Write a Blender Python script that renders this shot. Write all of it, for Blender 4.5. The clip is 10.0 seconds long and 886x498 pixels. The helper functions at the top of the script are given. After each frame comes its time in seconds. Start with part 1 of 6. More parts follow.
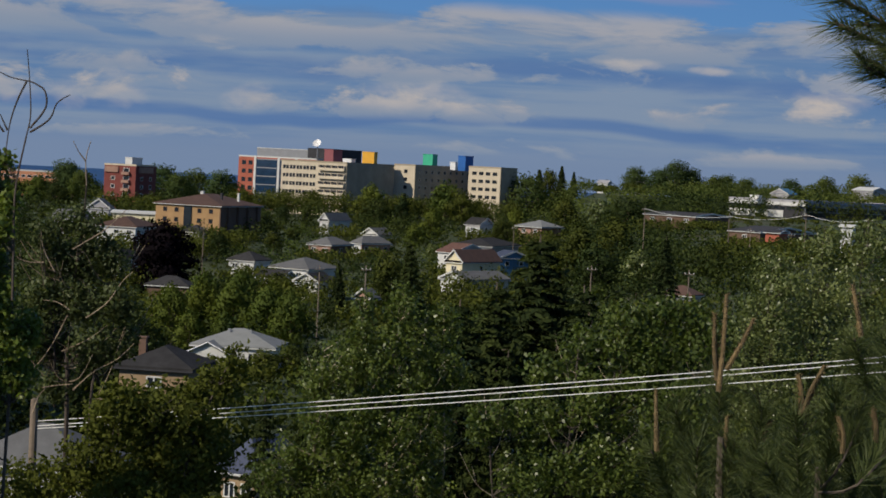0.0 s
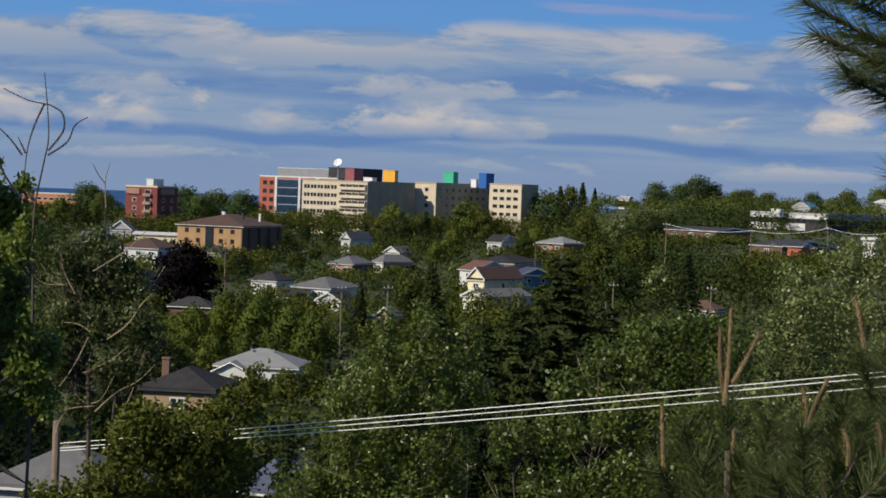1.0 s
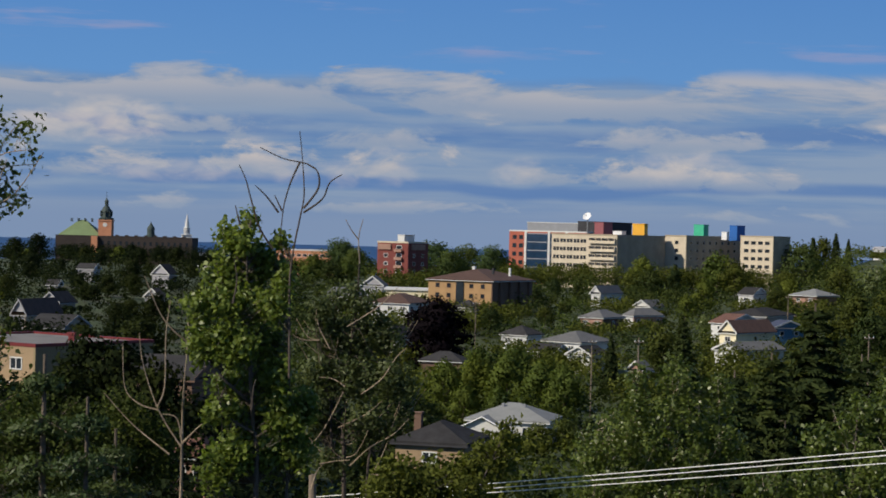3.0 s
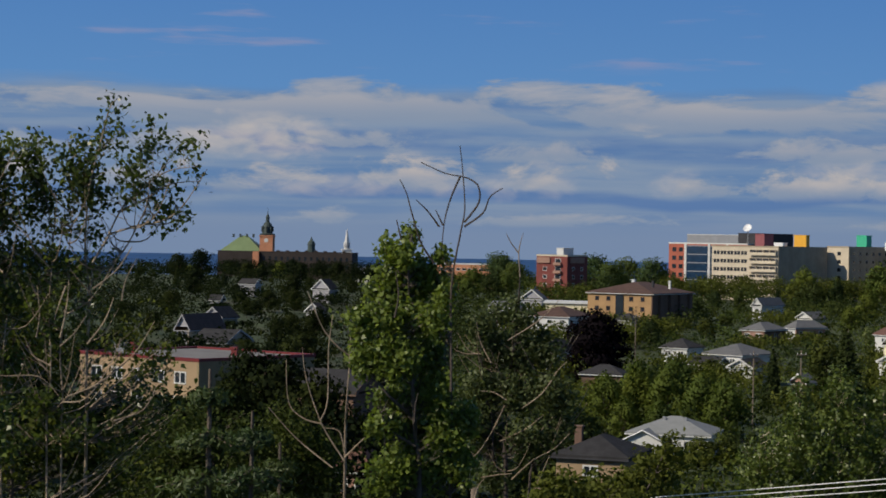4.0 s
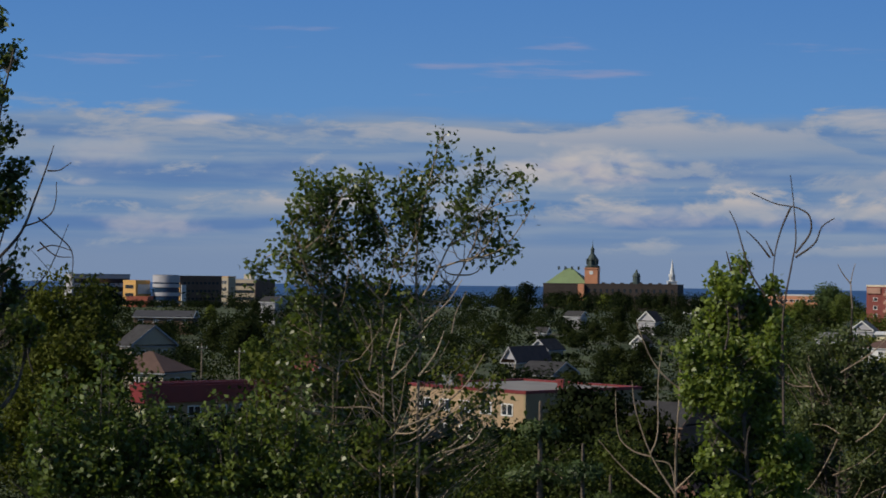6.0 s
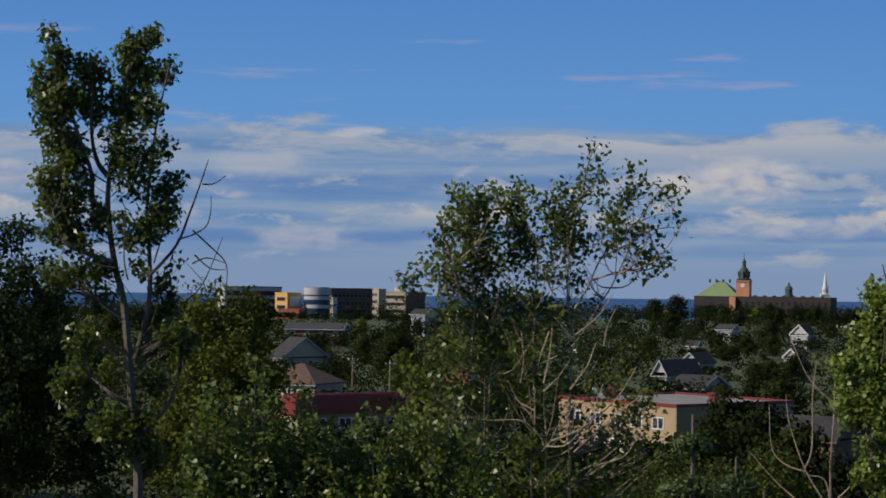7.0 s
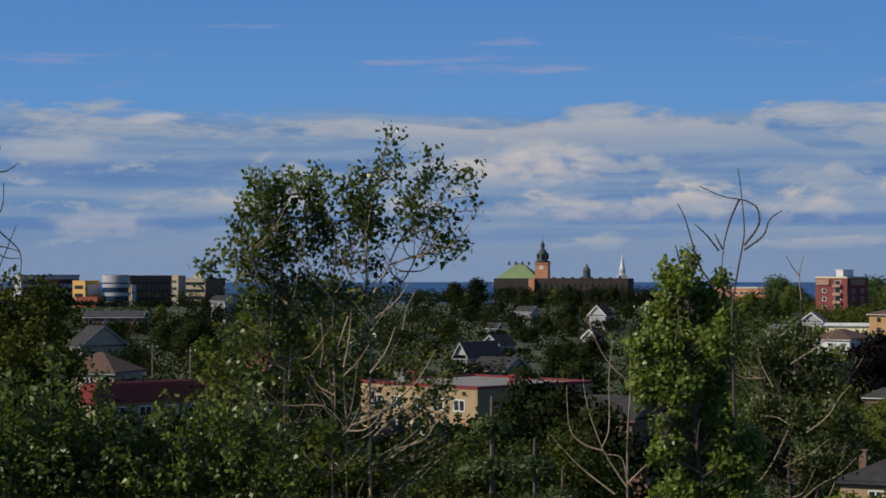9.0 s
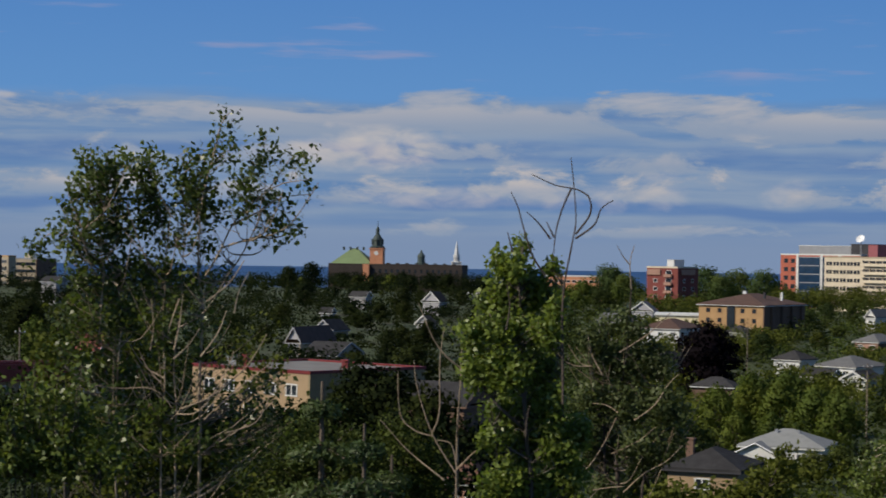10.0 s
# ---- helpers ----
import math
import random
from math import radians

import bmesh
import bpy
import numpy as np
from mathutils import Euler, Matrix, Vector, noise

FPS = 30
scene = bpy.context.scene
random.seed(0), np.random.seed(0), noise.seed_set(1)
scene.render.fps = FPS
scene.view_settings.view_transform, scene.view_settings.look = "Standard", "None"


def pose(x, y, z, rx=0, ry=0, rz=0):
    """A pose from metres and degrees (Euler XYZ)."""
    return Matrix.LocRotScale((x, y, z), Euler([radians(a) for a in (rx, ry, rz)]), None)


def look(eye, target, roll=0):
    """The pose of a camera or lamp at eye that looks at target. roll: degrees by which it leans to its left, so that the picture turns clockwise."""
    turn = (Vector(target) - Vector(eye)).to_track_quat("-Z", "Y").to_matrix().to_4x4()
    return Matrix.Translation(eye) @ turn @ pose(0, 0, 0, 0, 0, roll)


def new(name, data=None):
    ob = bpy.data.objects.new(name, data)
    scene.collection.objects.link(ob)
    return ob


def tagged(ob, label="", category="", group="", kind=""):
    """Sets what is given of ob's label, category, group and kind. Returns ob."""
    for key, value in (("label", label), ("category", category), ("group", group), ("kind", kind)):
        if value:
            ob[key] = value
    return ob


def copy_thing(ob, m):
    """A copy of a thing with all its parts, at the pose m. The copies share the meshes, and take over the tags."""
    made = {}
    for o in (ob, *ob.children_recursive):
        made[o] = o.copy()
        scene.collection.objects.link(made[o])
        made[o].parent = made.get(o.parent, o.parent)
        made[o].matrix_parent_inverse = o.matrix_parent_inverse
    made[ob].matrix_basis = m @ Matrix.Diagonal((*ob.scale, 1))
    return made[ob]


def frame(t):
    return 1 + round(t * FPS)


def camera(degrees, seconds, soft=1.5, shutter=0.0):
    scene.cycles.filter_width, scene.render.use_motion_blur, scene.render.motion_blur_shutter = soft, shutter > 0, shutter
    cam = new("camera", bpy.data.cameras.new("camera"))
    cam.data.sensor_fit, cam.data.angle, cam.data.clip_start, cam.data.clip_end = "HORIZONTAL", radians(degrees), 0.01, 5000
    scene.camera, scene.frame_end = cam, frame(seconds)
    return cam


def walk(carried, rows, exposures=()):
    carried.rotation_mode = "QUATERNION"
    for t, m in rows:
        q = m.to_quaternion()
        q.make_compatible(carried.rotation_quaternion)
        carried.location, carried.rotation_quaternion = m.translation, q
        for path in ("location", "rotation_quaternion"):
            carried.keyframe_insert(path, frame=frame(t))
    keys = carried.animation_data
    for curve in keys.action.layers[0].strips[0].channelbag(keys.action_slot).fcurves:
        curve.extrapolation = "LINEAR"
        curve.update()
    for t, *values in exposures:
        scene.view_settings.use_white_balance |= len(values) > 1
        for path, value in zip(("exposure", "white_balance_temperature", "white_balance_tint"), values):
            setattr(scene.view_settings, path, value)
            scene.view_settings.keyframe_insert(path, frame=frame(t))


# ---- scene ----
EYE, SWING = 38.0, 0.3
cam = camera(23.6, 10.0, soft=1.7, shutter=0.12)
# seconds, step to the right, heading to the left, upward tilt, roll; the camera swings on an arm about the body
ROWS = [
    (0.0, 0.000, 0.000, -2.166, -2.843),
    (0.5, 0.020, 0.410, -1.905, -2.367),
    (1.0, 0.042, 0.610, -1.712, -2.133),
    (1.5, 0.050, 1.142, -1.405, -2.176),
    (2.0, 0.050, 3.417, -0.948, -1.757),
    (2.5, 0.050, 5.348, -0.602, -1.692),
    (4.0, 0.050, 11.690, -0.200, -1.092),
    (4.5, 0.050, 13.570, 0.027, -1.221),
    (5.0, 0.050, 15.849, 0.345, -1.226),
    (5.5, 0.050, 18.205, 0.485, -0.647),
    (7.0, 0.050, 24.514, 0.827, -0.727),
    (7.5, 0.050, 25.704, 1.084, 0.080),
    (8.0, 0.050, 23.822, 0.701, 0.565),
    (8.5, 0.050, 21.475, 0.635, -0.024),
    (9.0, 0.050, 19.119, 0.446, 0.006),
    (9.5, 0.050, 18.267, 0.331, 0.171),
    (10.0, 0.050, 14.660, 0.081, -0.893),
]
walk(cam, [(t, pose(step - SWING * math.sin(radians(yaw)), SWING * (math.cos(radians(yaw)) - 1), EYE, 90 + pitch, 0, yaw)
            @ pose(0, 0, 0, 0, 0, -roll)) for t, step, yaw, pitch, roll in ROWS],
     [(0.0, -0.25), (0.5, 0.06), (1.0, 0.08), (1.5, 0.05), (2.5, 0.07), (4.0, -0.18), (5.5, -0.15), (7.0, 0.05), (7.5, 0.06), (9.0, 0.0), (10.0, -0.04)])

# ---- daylight ----
SUN_BEARING, SUN_HEIGHT = -128.0, 35.0
sun_way = Vector((math.sin(radians(SUN_BEARING)) * math.cos(radians(SUN_HEIGHT)),
                  math.cos(radians(SUN_BEARING)) * math.cos(radians(SUN_HEIGHT)), math.sin(radians(SUN_HEIGHT))))
sun = new("sun", bpy.data.lights.new("sun", "SUN"))
sun.data.energy, sun.data.angle, sun.data.color = 4.4, radians(0.6), (1.0, 0.9, 0.74)
sun.matrix_world = look((0, 0, 120), Vector((0, 0, 120)) - sun_way)


def node(tree, kind, **kw):
    n = tree.nodes.new(kind)
    for key, value in kw.items():
        setattr(n, key, value)
    return n


class Calc:
    """Short arithmetic on node sockets."""

    def __init__(self, tree):
        self.tree = tree

    def op(self, name, *args):
        n = node(self.tree, "ShaderNodeMath", operation=name)
        for i, a in enumerate(args):
            if hasattr(a, "links"):
                self.tree.links.new(a, n.inputs[i])
            else:
                n.inputs[i].default_value = a
        return n.outputs[0]

    def ramp(self, x, lo, hi, a=0.0, b=1.0):
        n = node(self.tree, "ShaderNodeMapRange", interpolation_type="SMOOTHSTEP")
        self.tree.links.new(x, n.inputs[0])
        for i, v in enumerate((lo, hi, a, b)):
            n.inputs[i + 1].default_value = v
        return n.outputs[0]

    def mix(self, fac, a, b, blend="MIX"):
        n = node(self.tree, "ShaderNodeMix", data_type="RGBA", blend_type=blend)
        for sock, v in ((n.inputs["Factor"], fac), (n.inputs[6], a), (n.inputs[7], b)):
            if hasattr(v, "links"):
                self.tree.links.new(v, sock)
            elif isinstance(v, tuple):
                sock.default_value = (*v, 1)
            else:
                sock.default_value = v
        return n.outputs[2]

    def noise(self, vec, scale, detail=5.0, rough=0.55, warp=0.0):
        n = node(self.tree, "ShaderNodeTexNoise")
        self.tree.links.new(vec, n.inputs["Vector"])
        n.inputs["Scale"].default_value, n.inputs["Detail"].default_value = scale, detail
        n.inputs["Roughness"].default_value, n.inputs["Distortion"].default_value = rough, warp
        return n.outputs["Fac"]

    def vec(self, x, y, z):
        n = node(self.tree, "ShaderNodeCombineXYZ")
        for i, v in enumerate((x, y, z)):
            if hasattr(v, "links"):
                self.tree.links.new(v, n.inputs[i])
            else:
                n.inputs[i].default_value = v
        return n.outputs[0]


CLOUD_HEADS = ((-5.42, 1.66, 0.64, 0.40, 0.8), (-0.87, 1.77, 1.45, 0.46, 0.75), (4.93, 3.04, 0.89, 0.14, 0.9), (6.97, 2.96, 0.69, 0.12, 0.9), (-10.06, 1.52, 0.69, 0.40, 0.6), (10.28, 2.37, 0.92, 0.40, 0.6),
               (-16.59, 2.75, 1.98, 0.55, 0.75), (-17.67, 3.38, 0.34, 0.15, 0.9), (-14.27, 1.48, 3.21, 0.27, 0.7), (-8.79, 1.74, 0.84, 0.46, 0.55), (-36.33, 2.67, 0.92, 0.34, 0.7), (-28.21, 1.10, 1.45, 0.31, 0.6),
               (-26.80, 3.94, 0.76, 0.14, 0.8), (-30.11, 2.21, 0.43, 0.11, 0.8), (-29.42, 3.01, 1.22, 0.43, 0.4), (-16.36, 2.69, 1.37, 0.52, 0.65))


def build_sky():
    world = bpy.data.worlds.new("sky")
    scene.world = world
    world.use_nodes = True
    tree = world.node_tree
    tree.nodes.clear()
    c = Calc(tree)
    sky = node(tree, "ShaderNodeTexSky", sky_type="NISHITA", sun_disc=False)
    sky.sun_elevation, sky.sun_rotation, sky.altitude = radians(SUN_HEIGHT), radians(SUN_BEARING), 250
    sky.air_density, sky.dust_density, sky.ozone_density = 1.0, 0.3, 2.5
    clear = c.mix(1.0, sky.outputs[0], (0.060, 0.070, 0.080), "MULTIPLY")
    way = node(tree, "ShaderNodeTexCoord").outputs["Generated"]
    sep = node(tree, "ShaderNodeSeparateXYZ")
    tree.links.new(way, sep.inputs[0])
    x, y, z = sep.outputs
    az = c.op("MULTIPLY", c.op("ARCTAN2", x, y), 57.2958)
    el = c.op("MULTIPLY", c.op("ARCSINE", z), 57.2958)
    # deep blue band above the cloud bank, fading into the open sky overhead
    blue = c.mix(c.ramp(el, 2.0, 9.0), (0.128, 0.300, 0.588), (0.078, 0.218, 0.528))
    col = c.mix(c.ramp(el, 9.0, 24.0), blue, clear)
    flat = c.vec(c.op("MULTIPLY", az, 0.16), c.op("MULTIPLY", el, 0.75), 3.1)
    big = c.noise(flat, 1.0, 6.0, 0.56, 0.3)
    streak = c.noise(c.vec(c.op("MULTIPLY", az, 0.11), c.op("MULTIPLY", el, 1.5), 9.0), 1.0, 5.0, 0.55, 0.2)
    # veil of the bank, grey-blue, with bluer streaks
    edge = c.op("ADD", c.op("MULTIPLY", c.op("SUBTRACT", big, 0.5), 0.9), 4.15)
    veil = c.ramp(c.op("SUBTRACT", el, edge), -0.35, 0.10, 1.0, 0.0)
    tone = c.mix(c.ramp(streak, 0.36, 0.62), (0.130, 0.235, 0.430), (0.250, 0.325, 0.445))
    tone = c.mix(c.ramp(el, 0.1, 1.3, 1.0, 0.0), tone, (0.205, 0.280, 0.425))
    col = c.mix(c.op("MULTIPLY", veil, c.ramp(el, 0.0, 4.2, 0.96, 0.88)), col, tone)
    # blue gaps between the layers of the bank
    drift = c.op("MULTIPLY", c.op("SUBTRACT", c.noise(c.vec(c.op("MULTIPLY", az, 0.13), 7.7, 0.0), 1.0, 3.0), 0.5), 1.1)
    for level, half, power in ((2.62, 0.42, 0.85), (1.22, 0.26, 0.85), (3.62, 0.22, 0.45)):
        gap = c.op("ABSOLUTE", c.op("SUBTRACT", c.op("SUBTRACT", el, level), drift))
        gap = c.op("MULTIPLY", c.ramp(gap, half * 0.25, half, power, 0.0), c.ramp(big, 0.30, 0.55))
        col = c.mix(gap, col, (0.105, 0.205, 0.425))
    # rows of clouds with flat feet and sunlit heads: foot, height, seed, stretch, cover
    for foot, tall, seed, wide, cover, glow in ((3.15, 1.10, 2.3, 0.24, 0.43, 0.40), (2.30, 0.80, 11.9, 0.36, 0.50, 0.40), (1.42, 0.80, 5.2, 0.45, 0.46, 0.80), (0.50, 0.45, 8.8, 0.30, 0.53, 0.35)):
        warp = c.op("MULTIPLY", c.op("SUBTRACT", c.noise(c.vec(c.op("MULTIPLY", az, 0.10), seed, 0.0), 1.0, 2.0), 0.5), 0.9)
        v = c.op("DIVIDE", c.op("SUBTRACT", c.op("SUBTRACT", el, foot), warp), tall)
        puff = c.noise(c.vec(c.op("MULTIPLY", az, wide), c.op("MULTIPLY", el, 1.0), seed), 1.0, 8.0, 0.60, 0.35)
        thick = c.op("SUBTRACT", puff, c.op("ADD", cover, c.op("MULTIPLY", c.op("ABSOLUTE", c.op("SUBTRACT", v, 0.35)), 0.15)))
        cover_ = c.op("MULTIPLY", c.ramp(thick, -0.03, 0.06), c.op("MULTIPLY", c.ramp(v, -0.25, 0.12), c.ramp(v, 0.95, 1.35, 1.0, 0.0)))
        lit = c.op("MULTIPLY", c.ramp(thick, 0.01, 0.15), c.op("MULTIPLY", c.ramp(v, 0.05, 0.75), glow))
        shade = c.mix(lit, (0.272, 0.335, 0.445), (0.650, 0.560, 0.490))
        col = c.mix(c.op("MULTIPLY", cover_, 0.9), col, shade)
    # single sunlit cloud heads: bearing, height, half width, half height, brightness
    rag = c.op("MULTIPLY", c.op("SUBTRACT", c.noise(c.vec(c.op("MULTIPLY", az, 0.9), c.op("MULTIPLY", el, 1.9), 4.4), 1.0, 4.0, 0.5, 0.3), 0.5), 3.2)
    for b, e, w, h, power in CLOUD_HEADS:
        dx = c.op("DIVIDE", c.op("SUBTRACT", az, b), w * 1.25)
        dy = c.op("DIVIDE", c.op("SUBTRACT", el, e), h * 1.25)
        near = c.op("SUBTRACT", 1.0, c.op("ADD", c.op("MULTIPLY", dx, dx), c.op("MULTIPLY", dy, dy)))
        mask = c.ramp(c.op("ADD", near, rag), -0.1, 1.5)
        mask = c.op("MULTIPLY", mask, c.op("MULTIPLY", c.ramp(near, -0.9, 0.5), power * 0.62))
        col = c.mix(mask, col, (0.650, 0.570, 0.505))
    # thin wisps over the bank
    wisp = c.noise(c.vec(c.op("MULTIPLY", az, 0.20), c.op("MULTIPLY", el, 1.8), 1.4), 1.0, 4.0)
    wisp = c.op("MULTIPLY", c.ramp(wisp, 0.58, 0.72), c.op("MULTIPLY", c.ramp(el, 4.5, 4.9), c.ramp(el, 6.2, 7.0, 1.0, 0.0)))
    col = c.mix(c.op("MULTIPLY", wisp, 0.65), col, (0.270, 0.310, 0.500))
    bg = node(tree, "ShaderNodeBackground")
    tree.links.new(col, bg.inputs[0])
    bg.inputs[1].default_value = 1.0
    tree.links.new(bg.outputs[0], node(tree, "ShaderNodeOutputWorld").inputs[0])


build_sky()


# ---- materials ----
def mat(name, color, rough=0.8, vary=0.18, size=3.0, bump=0.15, metal=0.0, stain=None, spec=0.5):
    m = bpy.data.materials.new(name)
    m.use_nodes = True
    tree = m.node_tree
    bsdf = tree.nodes["Principled BSDF"]
    c = Calc(tree)
    co = node(tree, "ShaderNodeTexCoord").outputs["Object"]
    rnd = node(tree, "ShaderNodeObjectInfo").outputs["Random"]
    coarse = c.noise(co, 1.0 / size, 4.0)
    fine = c.noise(co, 14.0 / size, 3.0)
    amount = c.op("ADD", c.op("MULTIPLY", c.op("SUBTRACT", coarse, 0.5), 2.2), c.op("ADD", c.op("SUBTRACT", fine, 0.5), c.op("MULTIPLY", c.op("SUBTRACT", rnd, 0.5), 0.5)))
    dark = tuple(max(0.0, v * (1 - vary)) for v in color)
    light = tuple(min(1.0, v * (1 + vary)) for v in color)
    col = c.mix(c.ramp(amount, -0.6, 0.6), dark, light)
    if stain:
        col = c.mix(c.ramp(c.noise(co, 0.45 / size, 6.0, 0.65), 0.52, 0.72), col, stain)
    tree.links.new(col, bsdf.inputs["Base Color"])
    bsdf.inputs["Roughness"].default_value = rough
    bsdf.inputs["Metallic"].default_value = metal
    bsdf.inputs["Specular IOR Level"].default_value = spec
    if bump:
        b = node(tree, "ShaderNodeBump")
        b.inputs["Strength"].default_value, b.inputs["Distance"].default_value = bump, 0.05
        tree.links.new(fine, b.inputs["Height"])
        tree.links.new(b.outputs[0], bsdf.inputs["Normal"])
    return m


def leaf_mat(name, dark, light, shine=0.3, through_light=0.35, spec=0.35, vary=1.0):
    m = bpy.data.materials.new(name)
    m.use_nodes = True
    tree = m.node_tree
    bsdf = tree.nodes["Principled BSDF"]
    c = Calc(tree)
    geo = node(tree, "ShaderNodeNewGeometry")
    rnd = geo.outputs["Random Per Island"]
    obj = node(tree, "ShaderNodeObjectInfo").outputs["Random"]
    co = node(tree, "ShaderNodeTexCoord").outputs["Object"]
    where = geo.outputs["Position"]
    patch = c.noise(co, 0.7, 3.0)
    broad = c.noise(where, 0.045, 3.0)
    mixf = c.op("ADD", c.op("MULTIPLY", rnd, 0.35), c.op("ADD", c.op("MULTIPLY", c.op("SUBTRACT", patch, 0.36), 0.9), c.op("ADD", c.op("MULTIPLY", c.op("SUBTRACT", broad, 0.5), 1.1 * vary), c.op("MULTIPLY", c.op("SUBTRACT", obj, 0.5), 0.6 * vary))))
    col = c.mix(c.ramp(mixf, 0.0, 1.0), dark, light)
    # some trees lean to blue-green, some to olive
    hue = c.op("ADD", c.op("MULTIPLY", obj, 0.5), c.noise(where, 0.028, 2.0))
    col = c.mix(c.ramp(hue, 0.50, 0.95), c.mix(1.0, col, (1 - 0.14 * vary, 1.0, 1 + 0.30 * vary), "MULTIPLY"), c.mix(1.0, col, (1 + 0.05 * vary, 1.02, 1 - 0.15 * vary), "MULTIPLY"))
    col = c.mix(1.0, col, (1.02, 1.0, 1.14), "MULTIPLY")
    tree.links.new(col, bsdf.inputs["Base Color"])
    bsdf.inputs["Roughness"].default_value = shine
    bsdf.inputs["Specular IOR Level"].default_value = spec
    tr = node(tree, "ShaderNodeBsdfTranslucent")
    tree.links.new(c.mix(1.0, col, (1.22, 1.26, 0.66), "MULTIPLY"), tr.inputs[0])
    mx = node(tree, "ShaderNodeMixShader")
    mx.inputs[0].default_value = through_light
    tree.links.new(bsdf.outputs[0], mx.inputs[1])
    tree.links.new(tr.outputs[0], mx.inputs[2])
    tree.links.new(mx.outputs[0], tree.nodes["Material Output"].inputs[0])
    return m


M = {}
M["ground"] = mat("ground", (0.040, 0.056, 0.016), 0.95, 0.4, 9.0, 0.4, stain=(0.075, 0.062, 0.040))
M["asphalt"] = mat("asphalt", (0.075, 0.075, 0.08), 0.9, 0.2, 5.0)
M["water"] = mat("water", (0.012, 0.045, 0.130), 0.45, 0.25, 300.0, 0.0)
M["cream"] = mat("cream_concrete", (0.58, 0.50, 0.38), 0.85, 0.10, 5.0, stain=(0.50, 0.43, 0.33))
# grey-brown wall tone; on the hospital it puts shade into the wall colour
M["grey_and_shaded_wall"] = mat("grey_brown_and_shaded_wall", (0.36, 0.30, 0.22), 0.9, 0.14, 4.0)
M["red_brick"] = mat("red_brick", (0.38, 0.105, 0.065), 0.85, 0.15, 3.0)
M["dark_brick"] = mat("dark_red_brick", (0.19, 0.046, 0.038), 0.85, 0.18, 3.0)
M["old_brick"] = mat("old_brown_brick", (0.036, 0.027, 0.024), 0.9, 0.2, 4.0)
M["tan_brick"] = mat("tan_brick", (0.40, 0.245, 0.115), 0.85, 0.14, 3.0)
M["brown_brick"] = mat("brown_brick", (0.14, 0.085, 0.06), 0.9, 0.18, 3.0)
M["olive_shaded_wall"] = mat("olive_shaded_stucco", (0.25, 0.195, 0.11), 0.9, 0.15, 3.0)
M["pink_brick"] = mat("pinkish_brick", (0.34, 0.20, 0.15), 0.9, 0.15, 3.0)
M["beige"] = mat("beige_stucco", (0.31, 0.22, 0.13), 0.88, 0.14, 3.0, stain=(0.29, 0.205, 0.12))
M["white"] = mat("white_siding", (0.60, 0.60, 0.585), 0.6, 0.06, 2.0)
M["lilac"] = mat("pale_grey_siding", (0.36, 0.355, 0.38), 0.7, 0.08, 2.0)
M["blue_wall"] = mat("blue_siding", (0.060, 0.170, 0.300), 0.6, 0.10, 2.0)
M["pale_yellow"] = mat("pale_yellow_siding", (0.76, 0.68, 0.46), 0.7, 0.07, 2.0)
M["shingle_grey"] = mat("grey_shingles", (0.125, 0.126, 0.128), 0.85, 0.16, 1.2, 0.3)
M["shingle_light"] = mat("pale_grey_shingles", (0.215, 0.222, 0.222), 0.85, 0.12, 1.2, 0.3)
M["shingle_dark"] = mat("dark_shingles", (0.042, 0.041, 0.043), 0.95, 0.25, 1.2, 0.3, spec=0.15)
M["shingle_brown"] = mat("brown_shingles", (0.095, 0.053, 0.040), 0.88, 0.2, 1.4, 0.3)
M["shingle_slate"] = mat("slate_blue_shingles", (0.055, 0.068, 0.115), 0.8, 0.15, 1.2, 0.3)
M["shingle_red"] = mat("dull_red_shingles", (0.13, 0.065, 0.048), 0.85, 0.2, 1.4, 0.3)
M["red_metal"] = mat("red_fascia", (0.155, 0.017, 0.017), 0.5, 0.12, 3.0, 0.05)
M["roof_gravel"] = mat("roof_gravel", (0.17, 0.16, 0.15), 0.95, 0.2, 3.0)
M["white_metal"] = mat("white_metal", (0.78, 0.78, 0.78), 0.4, 0.05, 2.0, 0.0)
M["grey_metal"] = mat("grey_metal", (0.25, 0.26, 0.28), 0.5, 0.10, 2.0, 0.05)
M["dark_metal"] = mat("dark_grey_metal", (0.050, 0.050, 0.056), 0.9, 0.15, 2.0, 0.05, spec=0.2)
M["maroon"] = mat("maroon_panel", (0.25, 0.075, 0.085), 0.6, 0.1, 3.0, 0.05)
M["yellow"] = mat("yellow_panel", (0.72, 0.37, 0.025), 0.55, 0.07, 3.0, 0.05)
M["green"] = mat("green_panel", (0.035, 0.42, 0.24), 0.55, 0.07, 3.0, 0.05)
M["blue"] = mat("blue_panel", (0.015, 0.11, 0.38), 0.55, 0.07, 3.0, 0.05)
M["copper"] = mat("green_copper_roof", (0.155, 0.215, 0.10), 0.75, 0.12, 6.0)
M["dark_copper"] = mat("dark_copper", (0.035, 0.055, 0.052), 0.7, 0.25, 2.0)
M["orange_stone"] = mat("orange_stone", (0.50, 0.22, 0.12), 0.85, 0.12, 3.0)
M["ochre"] = mat("ochre_panel", (0.60, 0.34, 0.10), 0.7, 0.08, 3.0)
M["wood_pole"] = mat("weathered_wood", (0.19, 0.15, 0.115), 0.9, 0.25, 1.0)
M["cable"] = mat("pale_cable", (0.88, 0.87, 0.84), 0.35, 0.06, 1.0, 0.0)
M["bark_pale"] = mat("pale_bark", (0.40, 0.33, 0.24), 0.6, 0.35, 0.35, 0.4, stain=(0.14, 0.115, 0.09))
